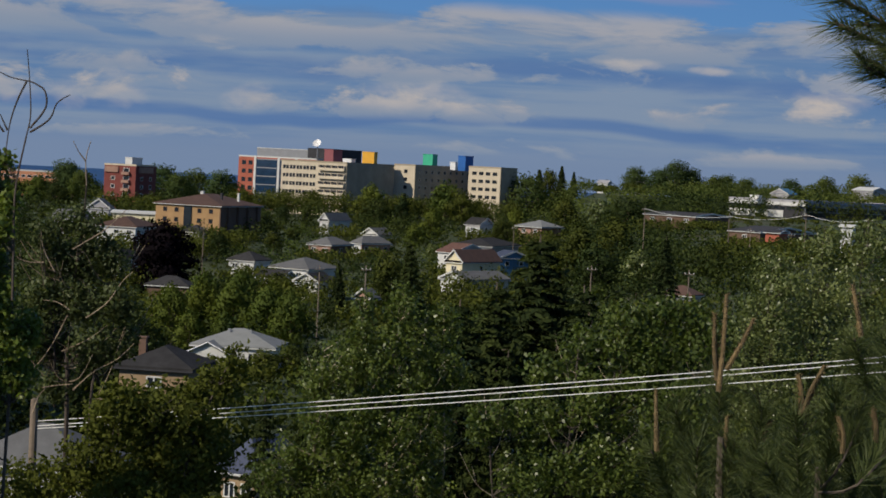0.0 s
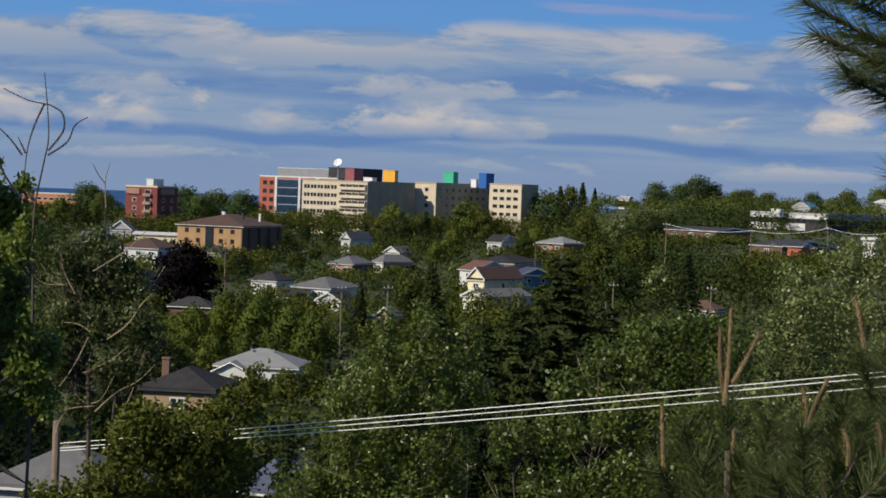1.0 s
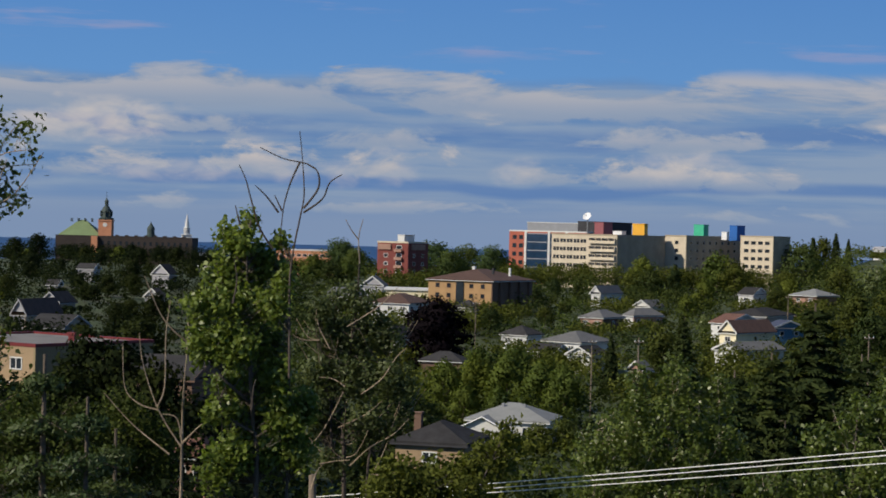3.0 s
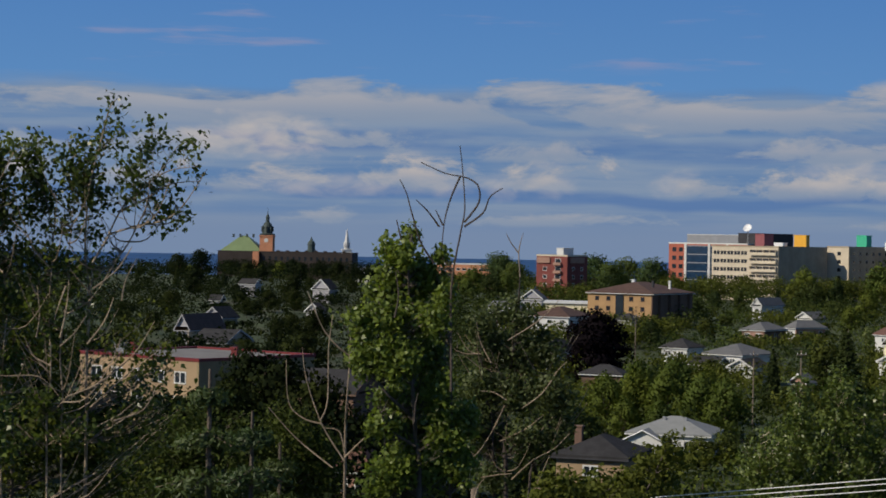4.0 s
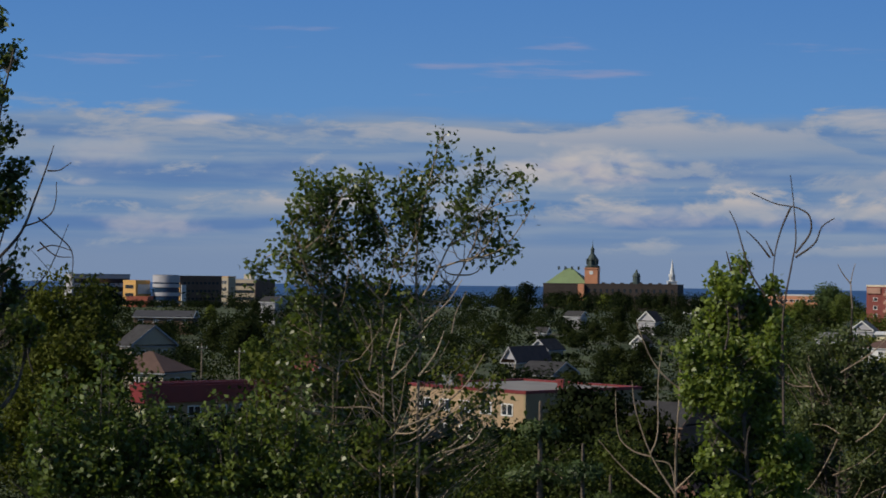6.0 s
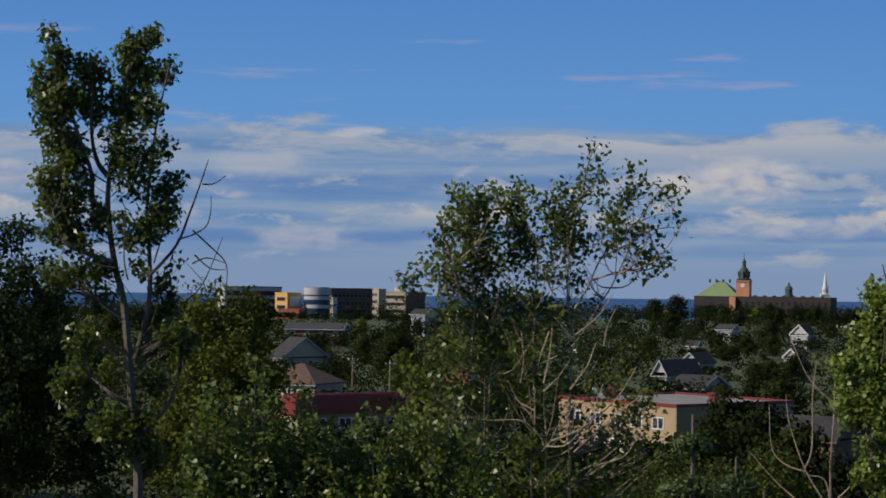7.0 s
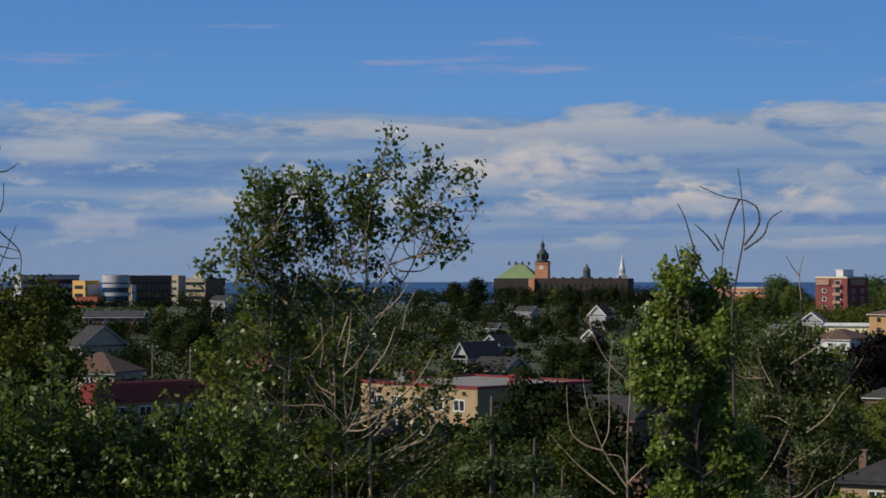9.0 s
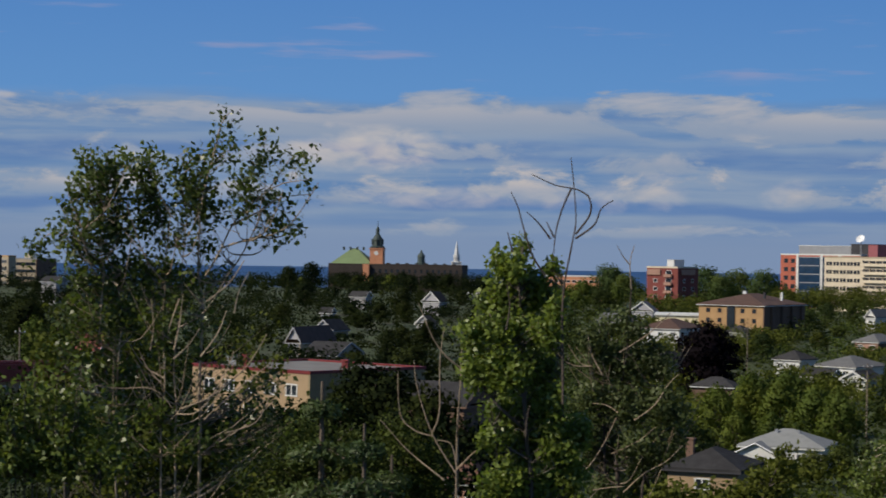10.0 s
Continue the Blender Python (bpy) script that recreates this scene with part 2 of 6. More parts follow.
M["bark_white"] = mat("whitish_bark", (0.30, 0.225, 0.15), 0.5, 0.35, 0.3, 0.4, stain=(0.13, 0.10, 0.07))
M["bark_dark"] = mat("dark_bark", (0.10, 0.078, 0.058), 0.9, 0.3, 0.5, 0.4)
M["bark_mid"] = mat("grey_brown_bark", (0.080, 0.064, 0.050), 0.8, 0.35, 0.4, 0.4, stain=(0.06, 0.048, 0.036))
M["dead_wood"] = mat("dead_wood", (0.062, 0.047, 0.037), 0.85, 0.35, 0.4, 0.3, stain=(0.05, 0.036, 0.03))
M["candle"] = mat("pine_candle", (0.24, 0.165, 0.075), 0.85, 0.4, 0.03, 0.6)
M["glass"] = mat("window_glass", (0.020, 0.026, 0.034), 0.12, 0.3, 3.0, 0.0)
M["blue_glass"] = mat("blue_curtain_glass", (0.016, 0.036, 0.072), 0.10, 0.25, 3.0, 0.0)
L = {}
L["poplar"] = leaf_mat("poplar_leaf", (0.058, 0.082, 0.016), (0.190, 0.235, 0.044), 0.34, 0.42, 0.5, 0.12)
L["birch"] = leaf_mat("loose_poplar_leaf", (0.055, 0.080, 0.018), (0.185, 0.235, 0.050), 0.36, 0.48, 0.5, 0.15)
L["bright"] = leaf_mat("young_poplar_leaf", (0.105, 0.150, 0.024), (0.360, 0.430, 0.085), 0.38, 0.45, 0.45, 0.12)
L["grey"] = leaf_mat("silver_poplar_leaf", (0.090, 0.120, 0.030), (0.330, 0.370, 0.135), 0.38, 0.35, 0.5, 0.2)
L["willow"] = leaf_mat("grey_willow_leaf", (0.052, 0.070, 0.024), (0.160, 0.195, 0.068), 0.5, 0.36, 0.25, 0.2)
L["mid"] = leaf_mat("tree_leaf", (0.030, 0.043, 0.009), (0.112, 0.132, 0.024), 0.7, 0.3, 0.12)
L["light"] = leaf_mat("light_tree_leaf", (0.076, 0.100, 0.016), (0.172, 0.205, 0.036), 0.7, 0.35, 0.10, 0.7)
# ordinary tree leaf, darkened to carry cloud shade in its colour
L["deep"] = leaf_mat("cloud_shaded_leaf", (0.010, 0.016, 0.005), (0.046, 0.058, 0.013), 0.8, 0.25, 0.06, 0.6)
# paler leaf for distant trees, with the haze put into its colour
L["ridge"] = leaf_mat("haze_tinted_leaf", (0.058, 0.085, 0.024), (0.150, 0.185, 0.045), 0.8, 0.35, 0.08, 0.7)
L["slope"] = leaf_mat("fresh_slope_leaf", (0.062, 0.094, 0.017), (0.215, 0.265, 0.058), 0.38, 0.38, 0.45, 0.2)
L["maroon"] = leaf_mat("maroon_leaf", (0.004, 0.003, 0.004), (0.010, 0.006, 0.007), 0.8, 0.05, 0.06, 0.0)
L["spruce"] = leaf_mat("spruce_needle", (0.018, 0.029, 0.008), (0.078, 0.098, 0.021), 0.8, 0.2, 0.10, 0.3)
L["pine"] = leaf_mat("pine_needle", (0.090, 0.120, 0.034), (0.270, 0.300, 0.095), 0.5, 0.45, 0.3, 0.0)
L["young_spruce"] = leaf_mat("young_spruce_needle", (0.045, 0.068, 0.016), (0.130, 0.160, 0.036), 0.5, 0.25, 0.3)


# ---- mesh helpers ----
def mesh_ob(name, bm, material, parent=None, label=""):
    me = bpy.data.meshes.new(name)
    bm.to_mesh(me)
    bm.free()
    me.materials.append(material)
    ob = new(name, me)
    if parent:
        ob.parent = parent
    return tagged(ob, label)


def part(name, bm, material, parent, label=""):
    return mesh_ob(name, bm, material, parent, label)


def box(bm, x0, x1, y0, y1, z0, z1, bevel=0.0):
    r = bmesh.ops.create_cube(bm, size=1.0)
    for v in r["verts"]:
        v.co = Vector((x0 + (v.co.x + 0.5) * (x1 - x0), y0 + (v.co.y + 0.5) * (y1 - y0), z0 + (v.co.z + 0.5) * (z1 - z0)))
    if bevel:
        bmesh.ops.bevel(bm, geom=list({e for v in r["verts"] for e in v.link_edges}), offset=bevel, segments=1, affect="EDGES")
    return bm


def boxes(*dims):
    bm = bmesh.new()
    for d in dims:
        box(bm, *d)
    return bm


def poly(bm, points, faces):
    vs = [bm.verts.new(p) for p in points]
    for f in faces:
        bm.faces.new([vs[i] for i in f])


def lathe(bm, profile, n=16, cx=0, cy=0):
    """profile: (radius, z) from below."""
    rings = [[bm.verts.new((cx + r * math.cos(a), cy + r * math.sin(a), z)) for a in (2 * math.pi * i / n for i in range(n))] for r, z in profile]
    for a, b in zip(rings, rings[1:]):
        for i in range(n):
            bm.faces.new((a[i], a[(i + 1) % n], b[(i + 1) % n], b[i]))
    bm.faces.new(rings[0][::-1])
    bm.faces.new(rings[-1])
    return bm


def tube(bm, pts, r0, r1, n=6):
    """A tapered limb along pts."""
    pts = [Vector(p) for p in pts]
    rings = []
    for i, p in enumerate(pts):
        d = (pts[min(i + 1, len(pts) - 1)] - pts[max(i - 1, 0)]).normalized()
        a = d.cross(Vector((0.3, 0.9, 0.1))).normalized()
        b = d.cross(a)
        r = r0 + (r1 - r0) * i / (len(pts) - 1)
        rings.append([bm.verts.new(p + a * r * math.cos(2 * math.pi * k / n) + b * r * math.sin(2 * math.pi * k / n)) for k in range(n)])
    for a, b in zip(rings, rings[1:]):
        for k in range(n):
            bm.faces.new((a[k], a[(k + 1) % n], b[(k + 1) % n], b[k]))
    bm.faces.new(rings[0][::-1])
    bm.faces.new(rings[-1])


def spline(pts, steps=5):
    """A smooth line through a few points."""
    P = [Vector(p) for p in pts]
    out = []
    for i in range(len(P) - 1):
        a, b, c, d = P[max(i - 1, 0)], P[i], P[i + 1], P[min(i + 2, len(P) - 1)]
        for k in range(steps):
            t = k / steps
            out.append(0.5 * ((2 * b) + (c - a) * t + (2 * a - 5 * b + 4 * c - d) * t * t + (3 * b - a - 3 * c + d) * t ** 3))
    out.append(P[-1])
    return out


# ---- the land ----
RADII = (0, 6, 15, 30, 60, 100, 160, 250, 330, 460, 600, 700, 850, 1000, 1200, 1500, 1800, 2400, 4900)
LAND = (36.3, 35.4, 33, 29, 21, 14.5, 10.5, 8.5, 7.5, 8.5, 14, 16, 17, 16, 12, 5, -3, -6, -8)
RISE = (0, 0, 0, 0, 0, 3, 6, 8, 8.5, 7.5, 3.5, 3, 3.5, 4, 4, 1, 0, 0, 0)
RIGHT = (0, 0, 0, 0, 0, 1, 3, 6, 9, 13, 11, 11, 13, 15, 12, 6, 0, 0, 0)


def smooth(a, b, x):
    t = min(1.0, max(0.0, (x - a) / (b - a)))
    return t * t * (3 - 2 * t)


def land(x, y):
    r, b = math.hypot(x, y), math.degrees(math.atan2(x, y))
    bump = noise.noise(Vector((x * 0.012, y * 0.012, 0.5))) * 1.2 * smooth(40, 200, r)
    return float(np.interp(r, RADII, LAND)) + float(np.interp(r, RADII, RISE)) * (1 - smooth(-18, -9, b)) * smooth(-170, -120, b) \
        + float(np.interp(r, RADII, RIGHT)) * smooth(2.5, 7 - 3.2 * smooth(780, 900, r), b) * (1 - smooth(60, 120, b)) + bump


def spot(bearing, dist):
    return dist * math.sin(radians(bearing)), dist * math.cos(radians(bearing))


def build_land():
    bm = bmesh.new()
    radii = [1.5, 4, 8, 13, 20, 30, 42, 56, 75, 100, 130, 160, 200, 240, 280, 330, 390, 460, 530, 600, 680, 760, 850, 950, 1070, 1200, 1350, 1500, 1650, 1800, 2100, 2600, 3400, 4880]
    n = 180
    mid = bm.verts.new((0, 0, land(0, 0)))
    last = None
    for r in radii:
        ring = []
        for i in range(n):
            x, y = spot(360 * i / n, r)
            ring.append(bm.verts.new((x, y, land(x, y))))
        for i in range(n):
            j = (i + 1) % n
            bm.faces.new((mid, ring[j], ring[i]) if last is None else (last[i], last[j], ring[j], ring[i]))
        last = ring
    bmesh.ops.recalc_face_normals(bm, faces=bm.faces)
    ob = mesh_ob("ground", bm, M["ground"])
    for p in ob.data.polygons:
        p.use_smooth = True
    tagged(ob, "grassy hillside and town ground with bare earth", "ground", kind="structure")
    bm = bmesh.new()
    a = [bm.verts.new((*spot(360 * i / 90, 1300), 0)) for i in range(90)]
    b = [bm.verts.new((*spot(360 * i / 90, 4850), 0)) for i in range(90)]
    for i in range(90):
        bm.faces.new((a[i], a[(i + 1) % 90], b[(i + 1) % 90], b[i]))
    bmesh.ops.recalc_face_normals(bm, faces=bm.faces)
    tagged(mesh_ob("water", bm, M["water"]), "deep blue lake reaching the horizon", "lake", kind="structure")


build_land()


# ---- buildings ----
# camera sightlines kept free of trees: bearings, distance and the lowest height in view
SIGHTLINES = []


def keep_in_view(b0, b1, dist, low):
    SIGHTLINES.append((b0, b1, dist, low))


WINDOWS = {}


def window_mesh(w, h, frame_mat, glass, bars):
    """Frame and pane meshes of a window facing -y, sill at its foot; shared by alike windows."""
    key = (round(w, 2), round(h, 2), frame_mat, glass, bars)
    if key not in WINDOWS:
        t = min(0.14, w * 0.1)
        bm = boxes((-w / 2, w / 2, -0.10, 0.05, -h / 2, -h / 2 + t), (-w / 2, w / 2, -0.06, 0.05, h / 2 - t, h / 2),
                   (-w / 2, -w / 2 + t, -0.06, 0.05, -h / 2 + t, h / 2 - t), (w / 2 - t, w / 2, -0.06, 0.05, -h / 2 + t, h / 2 - t))
        for k in range(1, bars + 1):
            xx = -w / 2 + w * k / (bars + 1)
            box(bm, xx - t / 2, xx + t / 2, -0.05, 0.05, -h / 2 + t, h / 2 - t)
        fr = bpy.data.meshes.new("window_frame")
        bm.to_mesh(fr), bm.free()
        fr.materials.append(M[frame_mat])
        bm = boxes((-w / 2 + t, w / 2 - t, -0.02, 0.04, -h / 2 + t, h / 2 - t))
        pn = bpy.data.meshes.new("pane")
        bm.to_mesh(pn), bm.free()
        pn.materials.append(M[glass])
        WINDOWS[key] = fr, pn
    return WINDOWS[key]


def window(parent, face, along, z, w, h, frame_mat="white", glass="glass", bars=0, off=0.0):
    """A window on the sunny face ('a': along -x from the corner) or the shady face ('b': along +y)."""
    fr, pn = window_mesh(w, h, frame_mat, glass, bars)
    ob = new("window", fr)
    ob.parent = parent
    ob.matrix_basis = pose(-along, -off, z) if face == "a" else pose(off, along, z, 0, 0, 90)
    p = new("pane", pn)
    p.parent = ob
    return ob


def roof_mesh(kind, w, d, rise, over, thick=0.25):
    """A roof over x in -w..0, y in 0..d, eaves at z 0, as a closed shell."""
    x0, x1, y0, y1 = -w - over, over, -over, d + over
    bm = bmesh.new()
    if kind == "hip":
        s = min(x1 - x0, y1 - y0) / 2
        if x1 - x0 > y1 - y0:
            r = [((x0 + s), (y0 + y1) / 2, rise), ((x1 - s), (y0 + y1) / 2, rise)]
            faces = [(0, 1, 5, 4), (1, 2, 5), (2, 3, 4, 5), (3, 0, 4)]
        else:
            r = [((x0 + x1) / 2, y0 + s, rise), ((x0 + x1) / 2, y1 - s, rise)]
            faces = [(0, 1, 4), (1, 2, 5, 4), (2, 3, 5), (3, 0, 4, 5)]
        if abs((x1 - x0) - (y1 - y0)) < 0.2:
            r[1] = (r[0][0] + 0.15, r[0][1] + 0.15, rise)
        poly(bm, [(x0, y0, 0), (x1, y0, 0), (x1, y1, 0), (x0, y1, 0), *r], faces)
    elif kind == "gable_y":  # ridge along y: the gable shows on the sunny face
        m = (x0 + x1) / 2
        poly(bm, [(x0, y0, 0), (m, y0, rise), (x1, y0, 0), (x0, y1, 0), (m, y1, rise), (x1, y1, 0)], [(0, 3, 4, 1), (1, 4, 5, 2)])
    else:  # ridge along x
        m = (y0 + y1) / 2
        poly(bm, [(x0, y0, 0), (x0, m, rise), (x0, y1, 0), (x1, y0, 0), (x1, m, rise), (x1, y1, 0)], [(0, 3, 4, 1), (1, 4, 5, 2)])
    bmesh.ops.recalc_face_normals(bm, faces=bm.faces)
    if sum(f.normal.z for f in bm.faces) < 0:
        bmesh.ops.reverse_faces(bm, faces=bm.faces)
    ext = bmesh.ops.extrude_face_region(bm, geom=list(bm.faces))
    for v in [g for g in ext["geom"] if isinstance(g, bmesh.types.BMVert)]:
        v.co.z += thick
    bmesh.ops.recalc_face_normals(bm, faces=bm.faces)
    return bm


def frame_of(bl, bc, br, dist, turn):
    """Corner place, heading and the two wall lengths of a house whose near corner bears bc at dist, and whose far
    corners bear bl and br; turn: how far the left-hand wall faces away to the left."""
    px, py = spot(bc, dist)
    rho = radians(-bc) - radians(turn)
    ux, uy = -math.cos(rho), -math.sin(rho)
    vx, vy = -math.sin(rho), math.cos(rho)

    def reach(dx, dy, b):
        sx, sy = math.sin(radians(b)), math.cos(radians(b))
        return (sx * py - sy * px) / (dx * sy - dy * sx)

    return px, py, math.degrees(rho), reach(ux, uy, bl), reach(vx, vy, br)


def house(name, label, bl, bc, br, dist, turn, top, wall="white", wall_b=None, roof="flat", rise=2.0, roof_mat="shingle_grey",
          over=0.45, category="house", deep=None, sink=0.0, parapet=0.6, trim="white", group=""):
    """A building: walls down to the ground, roof, eaves trim. Returns the thing and its wall lengths and heights."""
    px, py, rho, w, d = frame_of(bl, bc, br, dist, turn)
    if deep:
        d = deep
    base = min(land(px, py), top - 2.5) - 0.5 - sink
    h = top - base
    ob = new(name)
    ob.matrix_basis = pose(px, py, base, 0, 0, rho)
    tagged(ob, label, category, group)
    # wall_b recolours the right-hand wall, on several buildings to put its shade into colour
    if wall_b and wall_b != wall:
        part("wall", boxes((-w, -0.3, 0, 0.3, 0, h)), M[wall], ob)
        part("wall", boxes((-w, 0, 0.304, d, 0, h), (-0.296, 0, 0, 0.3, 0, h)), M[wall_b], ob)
    else:
        part("wall", boxes((-w, 0, 0, d, 0, h)), M[wall], ob)
    if roof == "flat":
        t = 0.35
        part("parapet", boxes((-w - 0.08, 0.08, -0.08, t, h, h + parapet), (-w - 0.08, 0.08, d - t, d + 0.08, h, h + parapet),
                              (-w - 0.08, -w + t, t, d - t, h, h + parapet), (-t, 0.08, t, d - t, h, h + parapet)), M[trim], ob)
        part("roof", boxes((-w + t, -t, t, d - t, h - 0.2, h + 0.12)), M["roof_gravel"], ob)
    else:
        r = part("roof", roof_mesh(roof, w, d, rise, over), M[roof_mat], ob)
        r.location.z = h
        slope = rise / ((w if roof == "gable_y" else d) / 2 + over)

        def gable(bm):
            bmesh.ops.recalc_face_normals(bm, faces=bm.faces)
            part("gable", bm, M[wall], ob).location.z = h + slope * over

        if roof != "hip":  # gable walls and barge boards
            if roof == "gable_y":
                m, g = -w / 2, slope * w / 2
                for y0, y1 in ((0, 0.3), (d - 0.3, d)):
                    bm = bmesh.new()
                    poly(bm, [(-w, y0, 0), (0, y0, 0), (m, y0, g), (-w, y1, 0), (0, y1, 0), (m, y1, g)], [(0, 1, 2), (5, 4, 3), (0, 2, 5, 3), (1, 4, 5, 2), (0, 3, 4, 1)])
                    gable(bm)
            else:
                m, g = d / 2, slope * d / 2
                for x0, x1 in ((-0.3, 0), (-w, -w + 0.3)):
                    bm = bmesh.new()
                    poly(bm, [(x0, 0, 0), (x0, d, 0), (x0, m, g), (x1, 0, 0), (x1, d, 0), (x1, m, g)], [(0, 2, 1), (3, 4, 5), (0, 3, 5, 2), (1, 2, 5, 4), (0, 1, 4, 3)])
                    gable(bm)
            bm = bmesh.new()
            if roof == "gable_y":
                for s in (-1, 1):
                    c = -w / 2
                    e = c + s * (w / 2 + over)
                    y = -over - 0.05
                    poly(bm, [(c, y, rise + 0.28), (e, y, 0.28), (e, y, -0.12), (c, y, rise - 0.12), (c, y + 0.04, rise + 0.28), (e, y + 0.04, 0.28), (e, y + 0.04, -0.12), (c, y + 0.04, rise - 0.12)],
                         [(0, 1, 2, 3), (7, 6, 5, 4), (0, 4, 5, 1), (2, 6, 7, 3), (1, 5, 6, 2)])
            else:
                for s in (-1, 1):
                    c = d / 2
                    e = c + s * (d / 2 + over)
                    x = over + 0.01
                    poly(bm, [(x, c, rise + 0.28), (x, e, 0.28), (x, e, -0.12), (x, c, rise - 0.12), (x + 0.04, c, rise + 0.28), (x + 0.04, e, 0.28), (x + 0.04, e, -0.12), (x + 0.04, c, rise - 0.12)],
                         [(0, 1, 2, 3), (7, 6, 5, 4), (0, 4, 5, 1), (2, 6, 7, 3), (1, 5, 6, 2)])
            bmesh.ops.recalc_face_normals(bm, faces=bm.faces)
            b = part("barge_board", bm, M[trim], ob)
            b.location.z = h
        part("fascia_board", boxes((-w - over - 0.03, over + 0.03, -over - 0.03, -over + 0.1, h - 0.14, h + 0.02),
                            (over - 0.1, over + 0.03, -over + 0.1, d + over, h - 0.14, h + 0.02)), M[trim], ob)
    return ob, w, d, h


def rows_of(ob, face, length, h, storeys, cols, w, hh, storey=3.1, first=1.6, margin=1.2, frame_mat="white", glass="glass", bars=0, skip=()):
    for s in range(storeys):
        for k in range(cols):
            if (s, k) not in skip:
                window(ob, face, margin + (length - 2 * margin) * (k + 0.5) / cols, h - first - s * storey, w, hh, frame_mat, glass, bars)


def chimney(ob, x, y, z, w=0.7, h=1.6, material="brown_brick"):
    bm = boxes((x - w / 2, x + w / 2, y - w / 2, y + w / 2, z - 1.2, z + h), (x - w / 2 - 0.08, x + w / 2 + 0.08, y - w / 2 - 0.08, y + w / 2 + 0.08, z + h, z + h + 0.15))
    return part("chimney", bm, M[material], ob)


# the hospital: stepped wings with pale sunny walls, right-hand walls coloured grey-brown for shade
wing, w, d, h = house("hospital_wing", "pale concrete hospital wing with rows of windows and balconies", -4.46, -2.70, -1.42, 850, 32, 38.08, "cream", "grey_and_shaded_wall", trim="grey_and_shaded_wall", category="hospital building")
for s in range(6):
    for k in range(5):
        for dx in (-0.75, 0.75):
            window(wing, "a", w * (0.46 + 0.52 * (k + 0.5) / 5) + dx, h - 2.3 - 3.3 * s, 1.2, 1.5, "dark_metal")
for s in range(6):
    z = h - 1.0 - 3.3 * s
    # flat dark panel on the wall paints in the shade behind the balcony
    part("balcony_recess", boxes((-w * 0.40, -0.8, -0.03, 0.02, z - 1.9, z)), M["dark_metal"], wing)
    part("balcony", boxes((-w * 0.41, -0.6, -1.2, -0.032, z - 2.15, z - 1.95), (-w * 0.41, -0.6, -1.2, -1.08, z - 1.948, z - 1.0)), M["cream"], wing)
    for k in range(5):
        part("divider", boxes((-0.75 - w * 0.097 * k, -0.55 - w * 0.097 * k, -1.0, -0.034, z - 1.94, z + 0.1)), M["cream"], wing)
wing, w, d, h = house("hospital_wing", "hospital wing with a narrow pale end wall", -1.42, -0.85, 0.70, 880, 30, 38.56, "cream", "grey_and_shaded_wall", trim="grey_and_shaded_wall", category="hospital building")
for s in range(5):
    window(wing, "a", w * 0.45, h - 2.4 - 3.3 * s, 1.6, 1.5, "dark_metal")
rows_of(wing, "b", d, h, 4, 9, 1.8, 1.4, 3.3, 2.4, frame_mat="grey_metal")
wing, w, d, h = house("hospital_wing", "pale hospital end wing with paired windows", 0.59, 1.46, 1.90, 890, 30, 39.17, "cream", "grey_and_shaded_wall", trim="grey_and_shaded_wall", category="hospital building")
rows_of(wing, "a", w, h, 5, 4, 2.2, 1.4, 3.3, 2.4, frame_mat="dark_metal", bars=1)
# red brick and glass block behind
blk, w, d, h = house("office_block", "red brick office block with a blue glass curtain wall", -5.61, -3.50, -2.91, 925, 24, 39.05, "red_brick", trim="white", category="office building")
part("curtain_wall", boxes((-w * 0.77, -w * 0.50, -0.30, -0.02, 1.0, h - 0.6)), M["blue_glass"], blk, "blue glass curtain wall")
part("curtain_wall", boxes((-w * 0.47, -w * 0.27, -0.30, -0.02, 1.0, h - 0.6)), M["blue_glass"], blk, "blue glass curtain wall")
for fx in (0.785, 0.485, 0.26):
    part("pilaster", boxes((-w * fx - 0.5, -w * fx + 0.5, -0.42, -0.02, 0, h)), M["white"], blk)
for s in range(7):
    part("spandrel", boxes((-w * 0.765, -w * 0.505, -0.36, -0.304, h - 1.0 - 3.7 * s, h - 0.6 - 3.7 * s), (-w * 0.465, -w * 0.275, -0.36, -0.304, h - 1.0 - 3.7 * s, h - 0.6 - 3.7 * s)), M["grey_metal"], blk)
for s in range(6):
    for k in range(2):
        window(blk, "a", w * (0.845 + 0.085 * k), h - 2.5 - 3.7 * s, 2.0, 1.9, "dark_metal")


def rooftop(name, label, bl, bc, br, dist, turn, z0, z1, wall, category="roof block", wall_b=None):
    """A plain panelled block on a roof, with a coping and panel joints."""
    px, py, rho, w, d = frame_of(bl, bc, br, dist, turn)
    ob = new(name)
    ob.matrix_basis = pose(px, py, z0, 0, 0, rho)
    tagged(ob, label, category)
    h = z1 - z0
    part("panel", boxes((-w, 0, 0, d, -0.3, h)), M[wall], ob)
    part("coping", boxes((-w - 0.12, 0.12, -0.12, d + 0.12, h, h + 0.25)), M[wall_b or wall], ob)
    for k in range(1, 3):
        part("joint", boxes((-w * k / 3 - 0.05, -w * k / 3 + 0.05, -0.03, -0.001, 0, h - 0.05)), M[wall], ob)
    return ob


rooftop("penthouse", "long grey metal plant room on the office roof", -5.13, -3.77, -3.23, 935, 24, 38.68, 43.14, "grey_metal", wall_b="white")
rooftop("penthouse", "dark metal plant room on the office roof", -3.77, -3.31, -2.32, 930, 30, 37.94, 43.98, "dark_metal")
rooftop("penthouse", "maroon stair block on the hospital roof", -3.32, -3.08, -2.84, 880, 40, 37.82, 43.42, "maroon")
